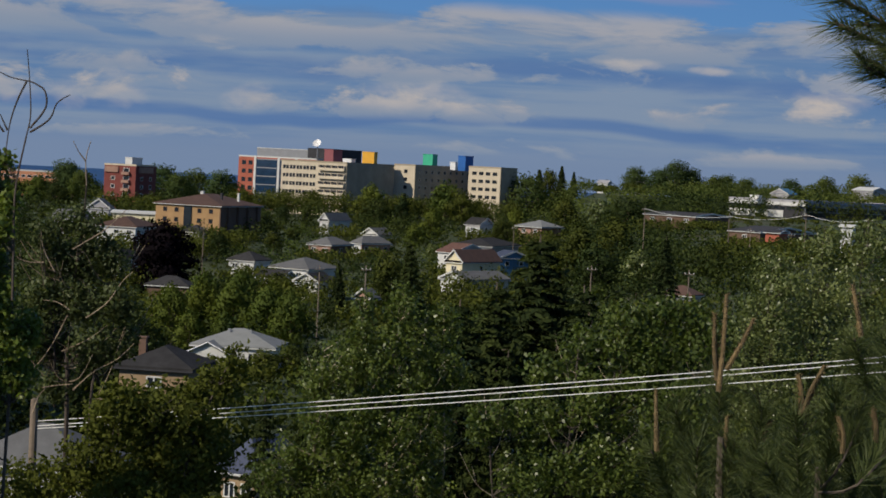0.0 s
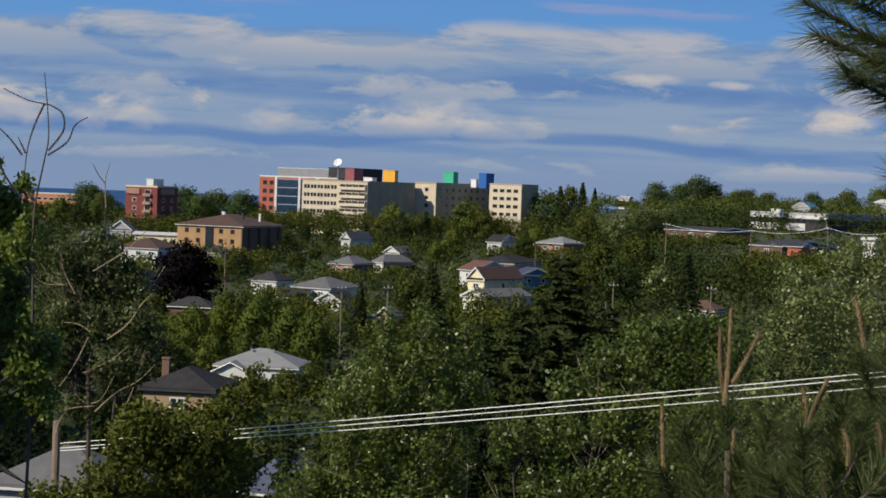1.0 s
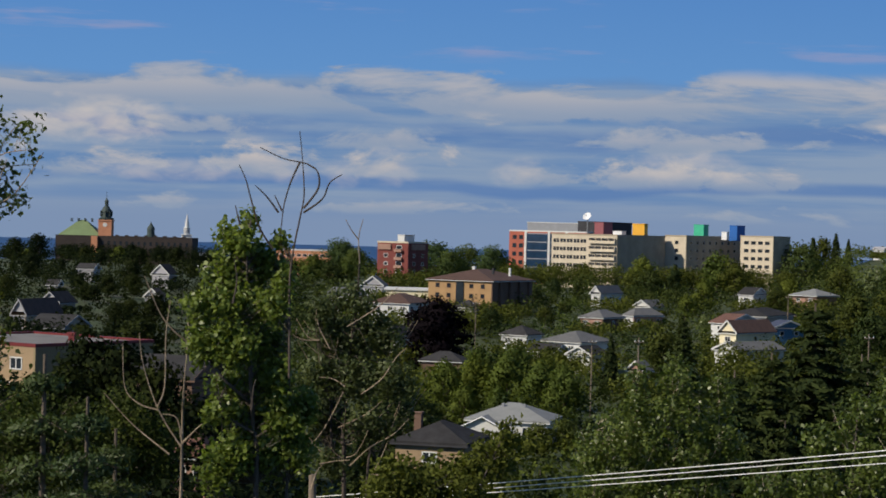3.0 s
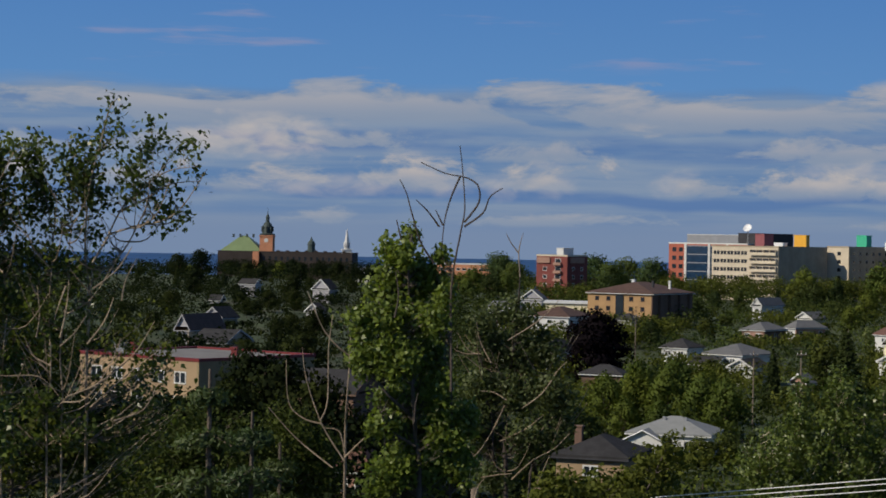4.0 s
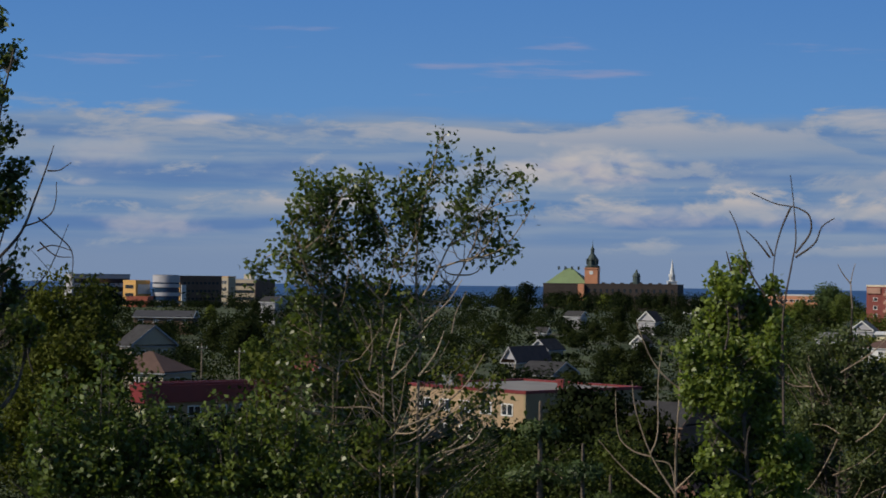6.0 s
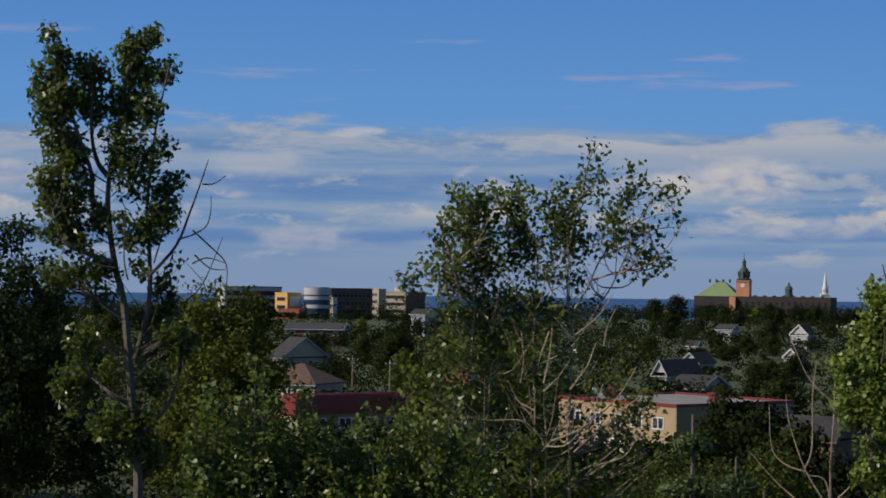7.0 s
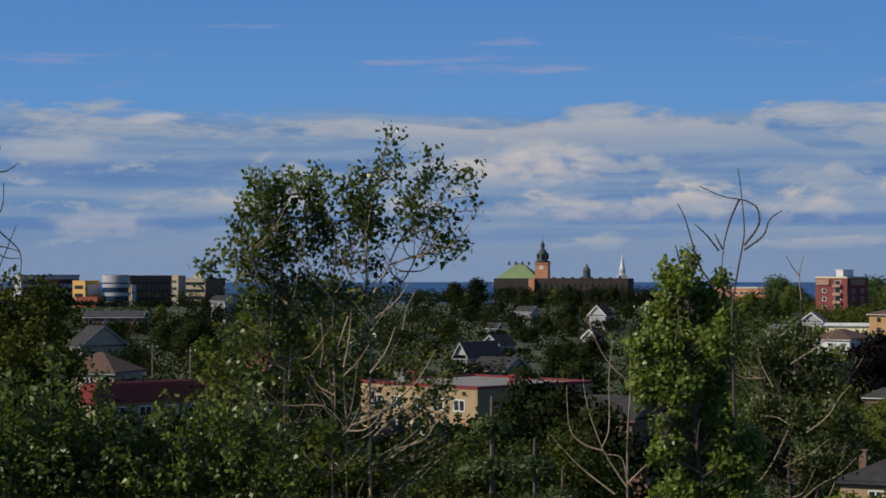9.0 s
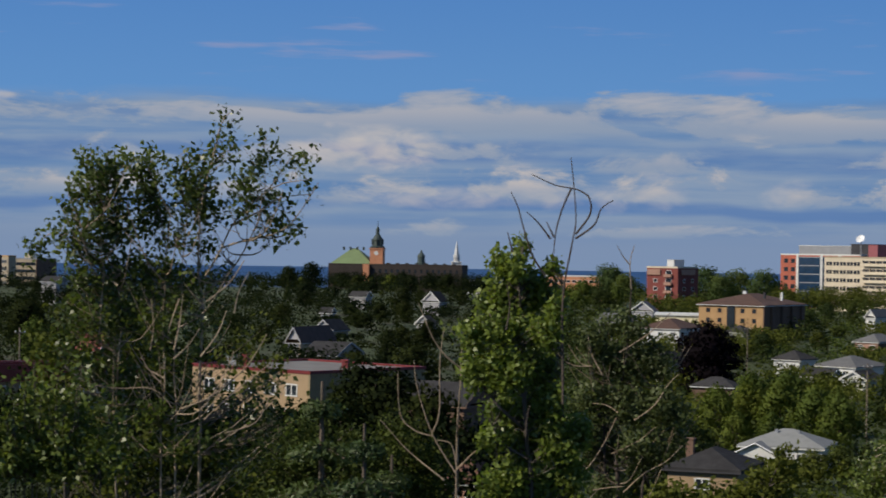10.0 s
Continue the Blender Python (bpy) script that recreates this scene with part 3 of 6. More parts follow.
rooftop("stair_tower", "bright yellow stair tower on the hospital", -2.30, -1.98, -1.89, 868, 25, 31.19, 43.18, "yellow")
rooftop("stair_tower", "green stair tower on the hospital", -0.66, -0.40, -0.27, 905, 28, 37.44, 43.69, "green")
rooftop("stair_tower", "blue stair tower on the hospital", 0.29, 0.49, 0.70, 905, 38, 37.68, 43.69, "blue")
rooftop("roof_unit", "white ventilation unit on the hospital roof", 0.08, 0.22, 0.28, 900, 30, 37.95, 40.82, "white_metal")
rooftop("roof_unit", "white ventilation unit on the hospital roof", -2.82, -2.59, -2.47, 862, 30, 37.65, 39.94, "white_metal")


def dish():
    bb, zz = -3.52, 46.01
    x, y = spot(bb, 920)
    ob = new("satellite_dish")
    ob.matrix_basis = pose(x, y, zz, 0, 0, -bb - 25)
    tagged(ob, "large white satellite dish on the office roof", "satellite dish")
    bm = bmesh.new()
    lathe(bm, [(0.05, 0.0), (0.7, 0.08), (1.3, 0.3), (1.85, 0.7), (1.9, 0.72), (1.3, 0.38), (0.7, 0.16), (0.05, 0.06)], 20)
    r = part("reflector", bm, M["white_metal"], ob)
    r.rotation_euler = (radians(55), 0, 0)
    bm = bmesh.new()
    tube(bm, [(0, 0.4, -9.5), (0, 0.3, -1.2), (0, 0.1, 0)], 0.28, 0.16, 8)
    part("mast", bm, M["grey_metal"], ob)
    bm = bmesh.new()
    tube(bm, [(0, -0.2, 0.2), (0, -1.5, 0.9)], 0.05, 0.05, 5)
    part("feed_arm", bm, M["grey_metal"], ob)


dish()

# red brick apartment tower
apt, w, d, h = house("apartment_tower", "dark red brick apartment tower with pale balconies", -9.16, -8.33, -7.79, 760, 28, 33.48, "dark_brick", trim="cream", category="apartment building")
for s in range(5):
    z = h - 1.0 - 2.9 * s
    part("balcony", boxes((-w * 0.42, -w * 0.18, -1.1, -0.02, z - 2.2, z - 1.2)), M["pink_brick"], apt)
    window(apt, "a", w * 0.30, z - 0.6, 2.4, 1.6, "white")
    window(apt, "a", w * 0.72, z - 0.6, 1.6, 1.4, "white")
    window(apt, "b", d * 0.30, z - 0.6, 1.8, 1.4, "white")
    window(apt, "b", d * 0.72, z - 0.6, 1.8, 1.4, "white")
part("balcony_band", boxes((-w * 0.97, -w * 0.55, -0.5, -0.02, h - 2.4, h - 0.4)), M["pink_brick"], apt)
part("balcony_band", boxes((0.02, 0.5, d * 0.15, d * 0.8, h - 2.4, h - 0.4)), M["pink_brick"], apt)
rooftop("lift_house", "white lift house on the apartment roof", -8.62, -8.44, -8.17, 768, 30, 33.07, 36.30, "white")
# long low orange brick school far behind
sch, w, d, h = house("school_building", "long low orange brick building with a white band", -11.88, -10.35, -10.23, 1000, 12, 27.28, "orange_stone", trim="white", category="school")
rows_of(sch, "a", w, h, 1, 9, 2.0, 1.3, 3, 2.2)

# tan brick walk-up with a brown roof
# brown right-hand wall: the tan brick with its shade put into the colour
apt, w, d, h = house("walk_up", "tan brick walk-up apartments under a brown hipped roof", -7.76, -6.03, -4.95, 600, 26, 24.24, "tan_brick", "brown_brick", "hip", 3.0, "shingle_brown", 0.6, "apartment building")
rows_of(apt, "a", w, h, 3, 5, 1.3, 1.3, 2.8, 1.5, frame_mat="shingle_brown", skip=((0, 2), (1, 2), (2, 2)))
part("stair_bay", boxes((-w * 0.56, -w * 0.44, -0.25, -0.02, 0, h - 0.3)), M["glass"], apt, "dark glazed stair bay")
for k in range(4):
    part("pier", boxes((0.02, 0.7, d * (0.15 + 0.24 * k), d * (0.15 + 0.24 * k) + 0.8, 0, h - 0.2)), M["brown_brick"], apt)
chimney(apt, -w * 0.55, d * 0.4, h + 2.4, 0.9, 1.4, "white")
chimney(apt, -w * 0.25, d * 0.4, h + 2.6, 0.6, 0.9, "dark_metal")
chimney(apt, -w * 0.05, d * 0.5, h + 2.6, 0.6, 1.0, "white")

# houses of the town, from the near ones back


def home(label, bl, bc, br, dist, turn, top, wall, roof, rise, roof_mat, wall_b=None, wins=2, over=0.45, name="house", chim=None, deep=None, win_b=1, show=0.8, trim="white"):
    ob, w, d, h = house(name, label, bl, bc, br, dist, turn, top, wall, wall_b, roof, rise, roof_mat, over, deep=deep, trim=trim)
    keep_in_view(bl, br, dist, top - show)
    for k in range(wins):
        window(ob, "a", w * (k + 0.5) / wins, h - 1.25, min(1.5, w / (wins + 1)), 1.15, "white", bars=1)
    for k in range(win_b):
        window(ob, "b", d * (k + 0.5) / max(1, win_b), h - 1.25, 1.2, 1.1, "white")
    if chim:
        chimney(ob, -w * chim, d * 0.55, h + rise * 0.7, 0.7, 1.3)
    return ob, w, d, h


bung, w, d, h = home("white bungalow with a pale grey roof and front gable", -6.60, -4.45, -4.10, 300, 10, 11.30, "white", "hip", 2.1, "shingle_light", deep=10, show=1.2)
gw, gd, gh = 5.4, 2.6, h - 0.9
part("porch_wall", boxes((-w, -w + gw, -gd, -0.004, 0, gh)), M["white"], bung)
part("porch_roof", roof_mesh("gable_y", gw, gd + 3.0, 1.5, 0.4), M["shingle_light"], bung).location = (-w + gw, -gd, gh)
bm = bmesh.new()
poly(bm, [(-w, -gd, gh), (-w + gw, -gd, gh), (-w + gw / 2, -gd, gh + 1.5), (-w, -gd + 0.25, gh), (-w + gw, -gd + 0.25, gh), (-w + gw / 2, -gd + 0.25, gh + 1.5)],
     [(0, 1, 2), (5, 4, 3), (0, 2, 5, 3), (1, 4, 5, 2), (0, 3, 4, 1)])
part("porch_gable", bm, M["white"], bung)
for side in (-1, 1):
    bm = bmesh.new()
    tube(bm, [(-w + gw / 2 + side * (gw / 2 + 0.45), -gd - 0.45, gh + 0.05), (-w + gw / 2, -gd - 0.45, gh + 1.62)], 0.11, 0.11, 4)
    part("barge_board", bm, M["white_metal"], bung)
for vx in (0.35, 0.62):
    part("roof_vent", boxes((-w * vx - 0.2, -w * vx + 0.2, d * 0.35, d * 0.35 + 0.4, h + 1.4, h + 2.3)), M["grey_metal"], bung)
home("tan house under a dark hipped roof with a chimney", -8.53, -6.68, -6.12, 200, 14, 17.82, "beige", "hip", 1.7, "shingle_dark", chim=0.86, show=0.35, wins=1, win_b=0, trim="dark_metal")
home("tan house under a slate blue hipped roof", -5.68, -4.77, -3.42, 150, 35, 15.64, "beige", "hip", 2.2, "shingle_slate", show=1.2)
home("garage with a whitish low roof", -12.44, -9.34, -8.36, 125, 20, 19.29, "lilac", "hip", 2.0, "shingle_grey", wins=1, show=0.3)
home("house with a dull red roof", -14.55, -13.55, -13.10, 190, 20, 17.19, "pink_brick", "hip", 2.0, "shingle_red")
home("small white gabled cottage", -3.96, -3.35, -2.92, 450, 22, 12.58, "white", "gable_y", 1.7, "shingle_dark", wins=1)
home("white bungalow with a pale grey hipped roof", -4.63, -3.61, -2.78, 480, 35, 13.64, "white", "hip", 2.2, "shingle_grey")
home("low white house with a grey hipped roof", -5.75, -5.07, -4.65, 500, 30, 14.04, "white", "hip", 2.0, "shingle_dark")
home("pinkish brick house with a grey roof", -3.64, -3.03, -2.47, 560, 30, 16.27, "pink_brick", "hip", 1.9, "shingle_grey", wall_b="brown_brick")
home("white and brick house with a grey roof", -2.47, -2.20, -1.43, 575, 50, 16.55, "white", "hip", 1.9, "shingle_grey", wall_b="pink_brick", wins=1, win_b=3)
home("white house with a dark roof on the slope", 0.58, 0.96, 1.31, 640, 30, 21.50, "white", "gable_x", 2.0, "shingle_dark", wins=1)
home("pale hip-roofed house with a grey roof", 2.00, 2.63, 3.15, 640, 40, 21.73, "pink_brick", "hip", 1.9, "shingle_light", over=0.8)
home("pale yellow gabled house with a brown roof", 0.10, 0.54, 1.56, 470, 34, 17.30, "pale_yellow", "gable_y", 2.7, "shingle_brown", wins=1, show=1.8)
home("house with a faded brown roof", -0.13, 0.33, 1.16, 510, 40, 17.90, "white", "gable_x", 2.0, "shingle_red", wins=1, show=1.8)
home("blue sided house with a dark roof", 1.30, 1.56, 2.32, 500, 55, 17.60, "blue_wall", "gable_x", 1.6, "shingle_slate", wins=1, win_b=2, show=1.8)
home("grey roofed house with white gables", -0.02, 0.62, 1.81, 450, 42, 14.49, "white", "gable_y", 1.6, "shingle_grey", wins=1, win_b=2, show=1.8)
home("grey house behind others with a dark roof", 0.24, 1.31, 2.04, 560, 20, 17.98, "lilac", "hip", 1.8, "shingle_dark")
home("small lilac gabled house", -9.55, -8.99, -8.88, 640, 15, 21.08, "lilac", "gable_y", 2.8, "shingle_grey", wins=2)
home("low white flat building", -8.91, -7.74, -7.65, 620, 8, 20.67, "pale_yellow", "gable_x", 0.5, "white", wins=0, win_b=0)
home("white house with a brown hipped roof", -9.28, -8.27, -7.67, 520, 25, 20.06, "white", "hip", 2.2, "shingle_brown", wins=3)
home("grey roofed low house", -10.44, -9.77, -9.47, 600, 18, 19.54, "lilac", "gable_x", 1.6, "shingle_grey")
home("grey house with a dark hipped roof", -6.99, -6.58, -6.34, 560, 30, 18.06, "lilac", "hip", 1.8, "shingle_dark", wins=1)
home("white house with a grey roof half hidden", -8.98, -8.61, -8.08, 440, 35, 16.06, "white", "hip", 1.8, "shingle_dark", wins=1)
home("brown roofed house under the maroon tree", -7.90, -6.84, -6.63, 400, 15, 13.45, "brown_brick", "hip", 1.6, "shingle_dark", wins=1)
home("house with a dark roof behind light trees", -4.97, -4.28, -3.95, 470, 30, 11.88, "lilac", "gable_x", 1.6, "shingle_dark", wins=1)
home("brick cottage behind a bush", -2.31, -1.90, -1.70, 400, 30, 12.70, "pink_brick", "gable_y", 1.8, "shingle_grey", wins=1)
home("small white gabled house among trees", -3.36, -3.12, -2.55, 660, 30, 19.90, "white", "gable_y", 2.4, "shingle_grey", wins=1)

home("grey roofed house with a white dormered front", -2.21, -1.79, -1.39, 640, 30, 16.91, "white", "gable_y", 2.0, "shingle_grey", wins=2)

# the long clinic with white bands, and low sheds beside it
cl, w, d, h = house("clinic", "long low clinic with pale bands and dark ribbon windows", 7.61, 9.63, 12.78, 700, 35, 32.62, "dark_metal", "grey_metal", trim="lilac", category="clinic", parapet=0.8)
part("pale_band", boxes((-w - 0.12, 0.10, -0.14, -0.02, h - 1.1, h)), M["white"], cl, "pale concrete band")
part("pale_band", boxes((-w - 0.12, -w * 0.28, -0.14, -0.02, h - 5.0, h - 2.7)), M["white"], cl, "pale concrete band")
part("pale_band", boxes((0.02, 0.14, 0.1, d, h - 1.1, h)), M["grey_metal"], cl, "grey concrete band")
part("pale_band", boxes((0.02, 0.14, 0.1, d, h - 4.6, h - 3.0)), M["dark_metal"], cl, "dark concrete band")
for k in range(12):
    window(cl, "b", d * (k + 0.5) / 12, h - 2.0, d / 14, 1.3, "dark_metal")
    window(cl, "a", w * (k + 0.5) / 12, h - 1.9, w / 14, 1.3, "dark_metal")
rooftop("roof_unit", "white unit on the clinic roof", 8.15, 8.38, 8.47, 706, 30, 32.15, 34.19, "white_metal")
home("low brown flat shed", 5.37, 6.73, 7.63, 600, 30, 28.02, "brown_brick", "gable_x", 0.8, "dark_metal", name="shed", wins=3)
home("dark workshop with brown walls", 7.66, 8.48, 9.89, 520, 40, 26.33, "brown_brick", "gable_x", 1.2, "dark_metal", name="workshop", wins=1)
home("small red fronted workshop with a dark roof", 8.62, 8.98, 9.20, 480, 15, 27.34, "red_brick", "gable_x", 0.5, "dark_metal", name="workshop", wins=0, win_b=0)
home("small white kiosk with a flat roof", 10.59, 10.90, 10.97, 470, 15, 29.70, "white", "gable_x", 0.3, "white", name="kiosk", wins=0, win_b=1, show=3.0)
home("white cottage on the far ridge", 4.08, 4.35, 4.44, 1000, 25, 35.00, "white", "gable_x", 1.2, "lilac", wins=0, win_b=0, show=0.5)
home("pinkish house on the far ridge", 4.99, 5.32, 5.44, 950, 25, 36.50, "lilac", "gable_x", 2.0, "shingle_grey", wins=2, show=0.5)
home("white roofed house on the far ridge", 10.86, 11.37, 11.71, 850, 30, 37.65, "lilac", "gable_x", 1.2, "white", wins=2, show=0.5)
home("blue roofed house on the far ridge", 8.71, 9.16, 9.38, 880, 30, 34.40, "lilac", "gable_y", 2.2, "blue_wall", wins=1, show=0.5)
home("low house by the road", 6.01, 6.72, 6.99, 330, 25, 20.16, "lilac", "hip", 1.3, "shingle_brown", wins=1, show=0.3)

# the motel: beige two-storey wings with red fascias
# olive right-hand wall is the beige wall with its shade put into the colour
mo, w, d, h = house("motel", "beige two-storey motel wing with a red parapet", -21.35, -18.20, -15.10, 235, 46, 24.24, "beige", "olive_shaded_wall", trim="red_metal", category="motel", parapet=0.35)
rows_of(mo, "a", w, h, 2, 5, 1.9, 1.4, 2.8, 1.9, bars=1)
mo, w, d, h = house("motel", "beige motel wing behind a deep red fascia", -28.73, -28.41, -22.56, 250, 62, 23.82, "beige", "beige", trim="red_metal", category="motel", parapet=0.4)
part("fascia", boxes((-w - 0.3, 0.4, -0.4, 0, h - 1.9, h + 0.1), (0.02, 0.4, 0.02, d, h - 1.9, h + 0.1)), M["red_metal"], mo, "deep red metal fascia")
rows_of(mo, "b", d, h, 2, 8, 1.8, 1.3, 2.8, 3.0, bars=1)
rooftop("roof_unit", "grey vent box on the motel roof", -20.43, -20.19, -20.10, 243, 30, 25.20, 25.59, "grey_metal")
rooftop("roof_unit", "red vent box on the motel roof", -20.00, -19.90, -19.82, 243, 30, 24.94, 25.72, "red_metal")
rooftop("roof_unit", "red vent box on the motel roof", -17.35, -17.20, -17.12, 246, 30, 24.52, 25.11, "red_metal")
home("dark roofed brown brick garage beside the motel", -15.70, -14.04, -13.13, 215, 25, 22.32, "brown_brick", "gable_x", 2.0, "shingle_dark", wins=0, win_b=0, show=0.2, trim="brown_brick")

# houses behind the motel
# most white walls and roofs here are greyed or darkened to carry cloud shade
home("white gabled house with a pointed front", -18.81, -18.48, -17.56, 420, 30, 19.52, "lilac", "gable_y", 3.0, "shingle_brown", wall_b="grey_and_shaded_wall", wins=1, show=0.2, trim="lilac")
home("dark roofed house with a pale dormer", -18.08, -17.61, -17.19, 520, 30, 18.20, "lilac", "gable_y", 2.6, "shingle_dark", wall_b="grey_and_shaded_wall", wins=1, show=0.3, trim="lilac")
home("low house with a dark roof", -18.39, -17.49, -16.82, 400, 25, 18.10, "grey_and_shaded_wall", "gable_x", 2.2, "shingle_dark", wins=2, show=0.2, trim="grey_metal")
home("white house with a gabled front on the rise", -17.15, -16.74, -16.56, 700, 25, 22.75, "lilac", "gable_x", 1.6, "shingle_dark", wins=1, show=0.5)
home("white gabled house below the old school", -15.18, -14.74, -14.52, 680, 30, 21.82, "lilac", "gable_y", 3.2, "shingle_dark", wins=1)
home("small white house deep in the trees", -17.93, -17.66, -17.56, 620, 25, 19.57, "lilac", "gable_x", 1.5, "shingle_dark", wins=1, show=0.5)
home("white house half hidden by trees", -13.78, -13.44, -13.29, 560, 25, 17.83, "white", "hip", 2.0, "shingle_grey", wins=1)
home("pale house in the trees", -15.35, -14.97, -14.82, 560, 35, 18.72, "lilac", "gable_y", 2.2, "shingle_dark", wins=1)
home("big house with a long grey roof", -29.17, -28.79, -27.62, 430, 58, 21.68, "grey_and_shaded_wall", "gable_x", 4.0, "shingle_dark", wins=1, win_b=2, show=0.4, trim="grey_metal")
home("low hall with a dark brown hipped roof", -29.40, -27.95, -27.19, 320, 30, 21.85, "grey_and_shaded_wall", "hip", 2.8, "shingle_brown", wins=3, show=0.3, trim="grey_metal")
home("dark canopy with pale posts", -28.74, -27.19, -27.04, 620, 8, 23.02, "brown_brick", "gable_x", 1.6, "dark_metal", wins=4)
home("pale house on the rise half hidden", -25.37, -24.99, -24.69, 700, 30, 26.35, "lilac", "gable_x", 1.6, "shingle_dark", wins=2, show=0.5)
home("red roofed house behind the birch", -24.38, -23.85, -23.55, 330, 30, 21.82, "lilac", "gable_x", 2.4, "red_metal", wins=1)

# downtown at the far left
dt, w, d, h = house("office_block", "long grey office building with dark window bands", -30.57, -30.38, -28.85, 930, 62, 33.39, "lilac", "lilac", trim="grey_metal", category="office building")
part("window_band", boxes((0.02, 0.12, 1, d - 1, h - 3.4, h - 1.4), (0.02, 0.12, 1, d - 1, h - 7.0, h - 5.0)), M["glass"], dt)
dt, w, d, h = house("office_block", "ochre office block with rows of windows", -29.03, -28.70, -28.32, 900, 38, 31.12, "ochre", trim="ochre", category="office building")
rows_of(dt, "a", w, h, 4, 4, 1.2, 1.5, 3.4, 2.2, frame_mat="dark_metal")
part("sign_panel", boxes((0.02, 0.3, d * 0.15, d * 0.95, h - 5.2, h - 1.2)), M["white"], dt, "blank white sign panel")
dt, w, d, h = house("office_block", "low red annex of the office block", -28.94, -28.38, -28.23, 885, 15, 24.41, "red_brick", trim="red_brick", category="office building")
dt, w, d, h = house("office_block", "brown office block with an ochre stripe", -27.77, -27.52, -26.41, 915, 60, 33.16, "ochre", "brown_brick", trim="brown_brick", category="office building")
part("pier", boxes((0.02, 0.6, d * 0.02, d * 0.13, 0, h - 3.4)), M["white"], dt, "tall white pier")
rows_of(dt, "b", d, h, 4, 9, 1.6, 1.4, 3.4, 2.6, frame_mat="brown_brick")


def round_tower():
    bb, top = -27.89, 33.95
    x, y = spot(bb, 905)
    base = land(x, y) - 1
    ob = new("round_tower")
    ob.matrix_basis = pose(x, y, base)
    tagged(ob, "round glass office tower with pale bands", "office building")
    h = top - base
    r = 5.7
    part("glass_drum", lathe(bmesh.new(), [(r - 0.2, 0), (r - 0.2, h - 0.3)], 36), M["blue_glass"], ob)
    for k in range(6):
        z = h - 0.1 - 3.6 * k
        hh = 3.0 if k == 0 else 1.5
        part("band", lathe(bmesh.new(), [(r, z - hh), (r + 0.05, z - hh + 0.05), (r + 0.05, z - 0.05), (r, z)], 36), M["lilac"], ob)
    part("roof", lathe(bmesh.new(), [(r - 0.4, h - 0.3), (r - 0.4, h + 0.15)], 36), M["roof_gravel"], ob)


round_tower()
dt, w, d, h = house("office_block", "pair of distant grey towers", -26.46, -26.24, -26.04, 990, 40, 32.74, "grey_and_shaded_wall", trim="tan_brick", category="office building")
rows_of(dt, "a", w, h, 5, 3, 1.5, 1.5, 3.3, 2.2, frame_mat="grey_metal")
dt, w, d, h = house("office_block", "distant grey banded slab block", -26.18, -25.51, -24.98, 1000, 30, 31.60, "grey_and_shaded_wall", "brown_brick", trim="grey_metal", category="office building")
for s in range(4):
    part("window_band", boxes((-w + 0.5, -0.5, -0.12, -0.02, h - 2.8 - 3.3 * s, h - 1.4 - 3.3 * s)), M["glass"], dt)
rooftop("lift_house", "pale lift house on the slab block", -25.82, -25.63, -25.54, 1003, 30, 31.32, 33.99, "cream")


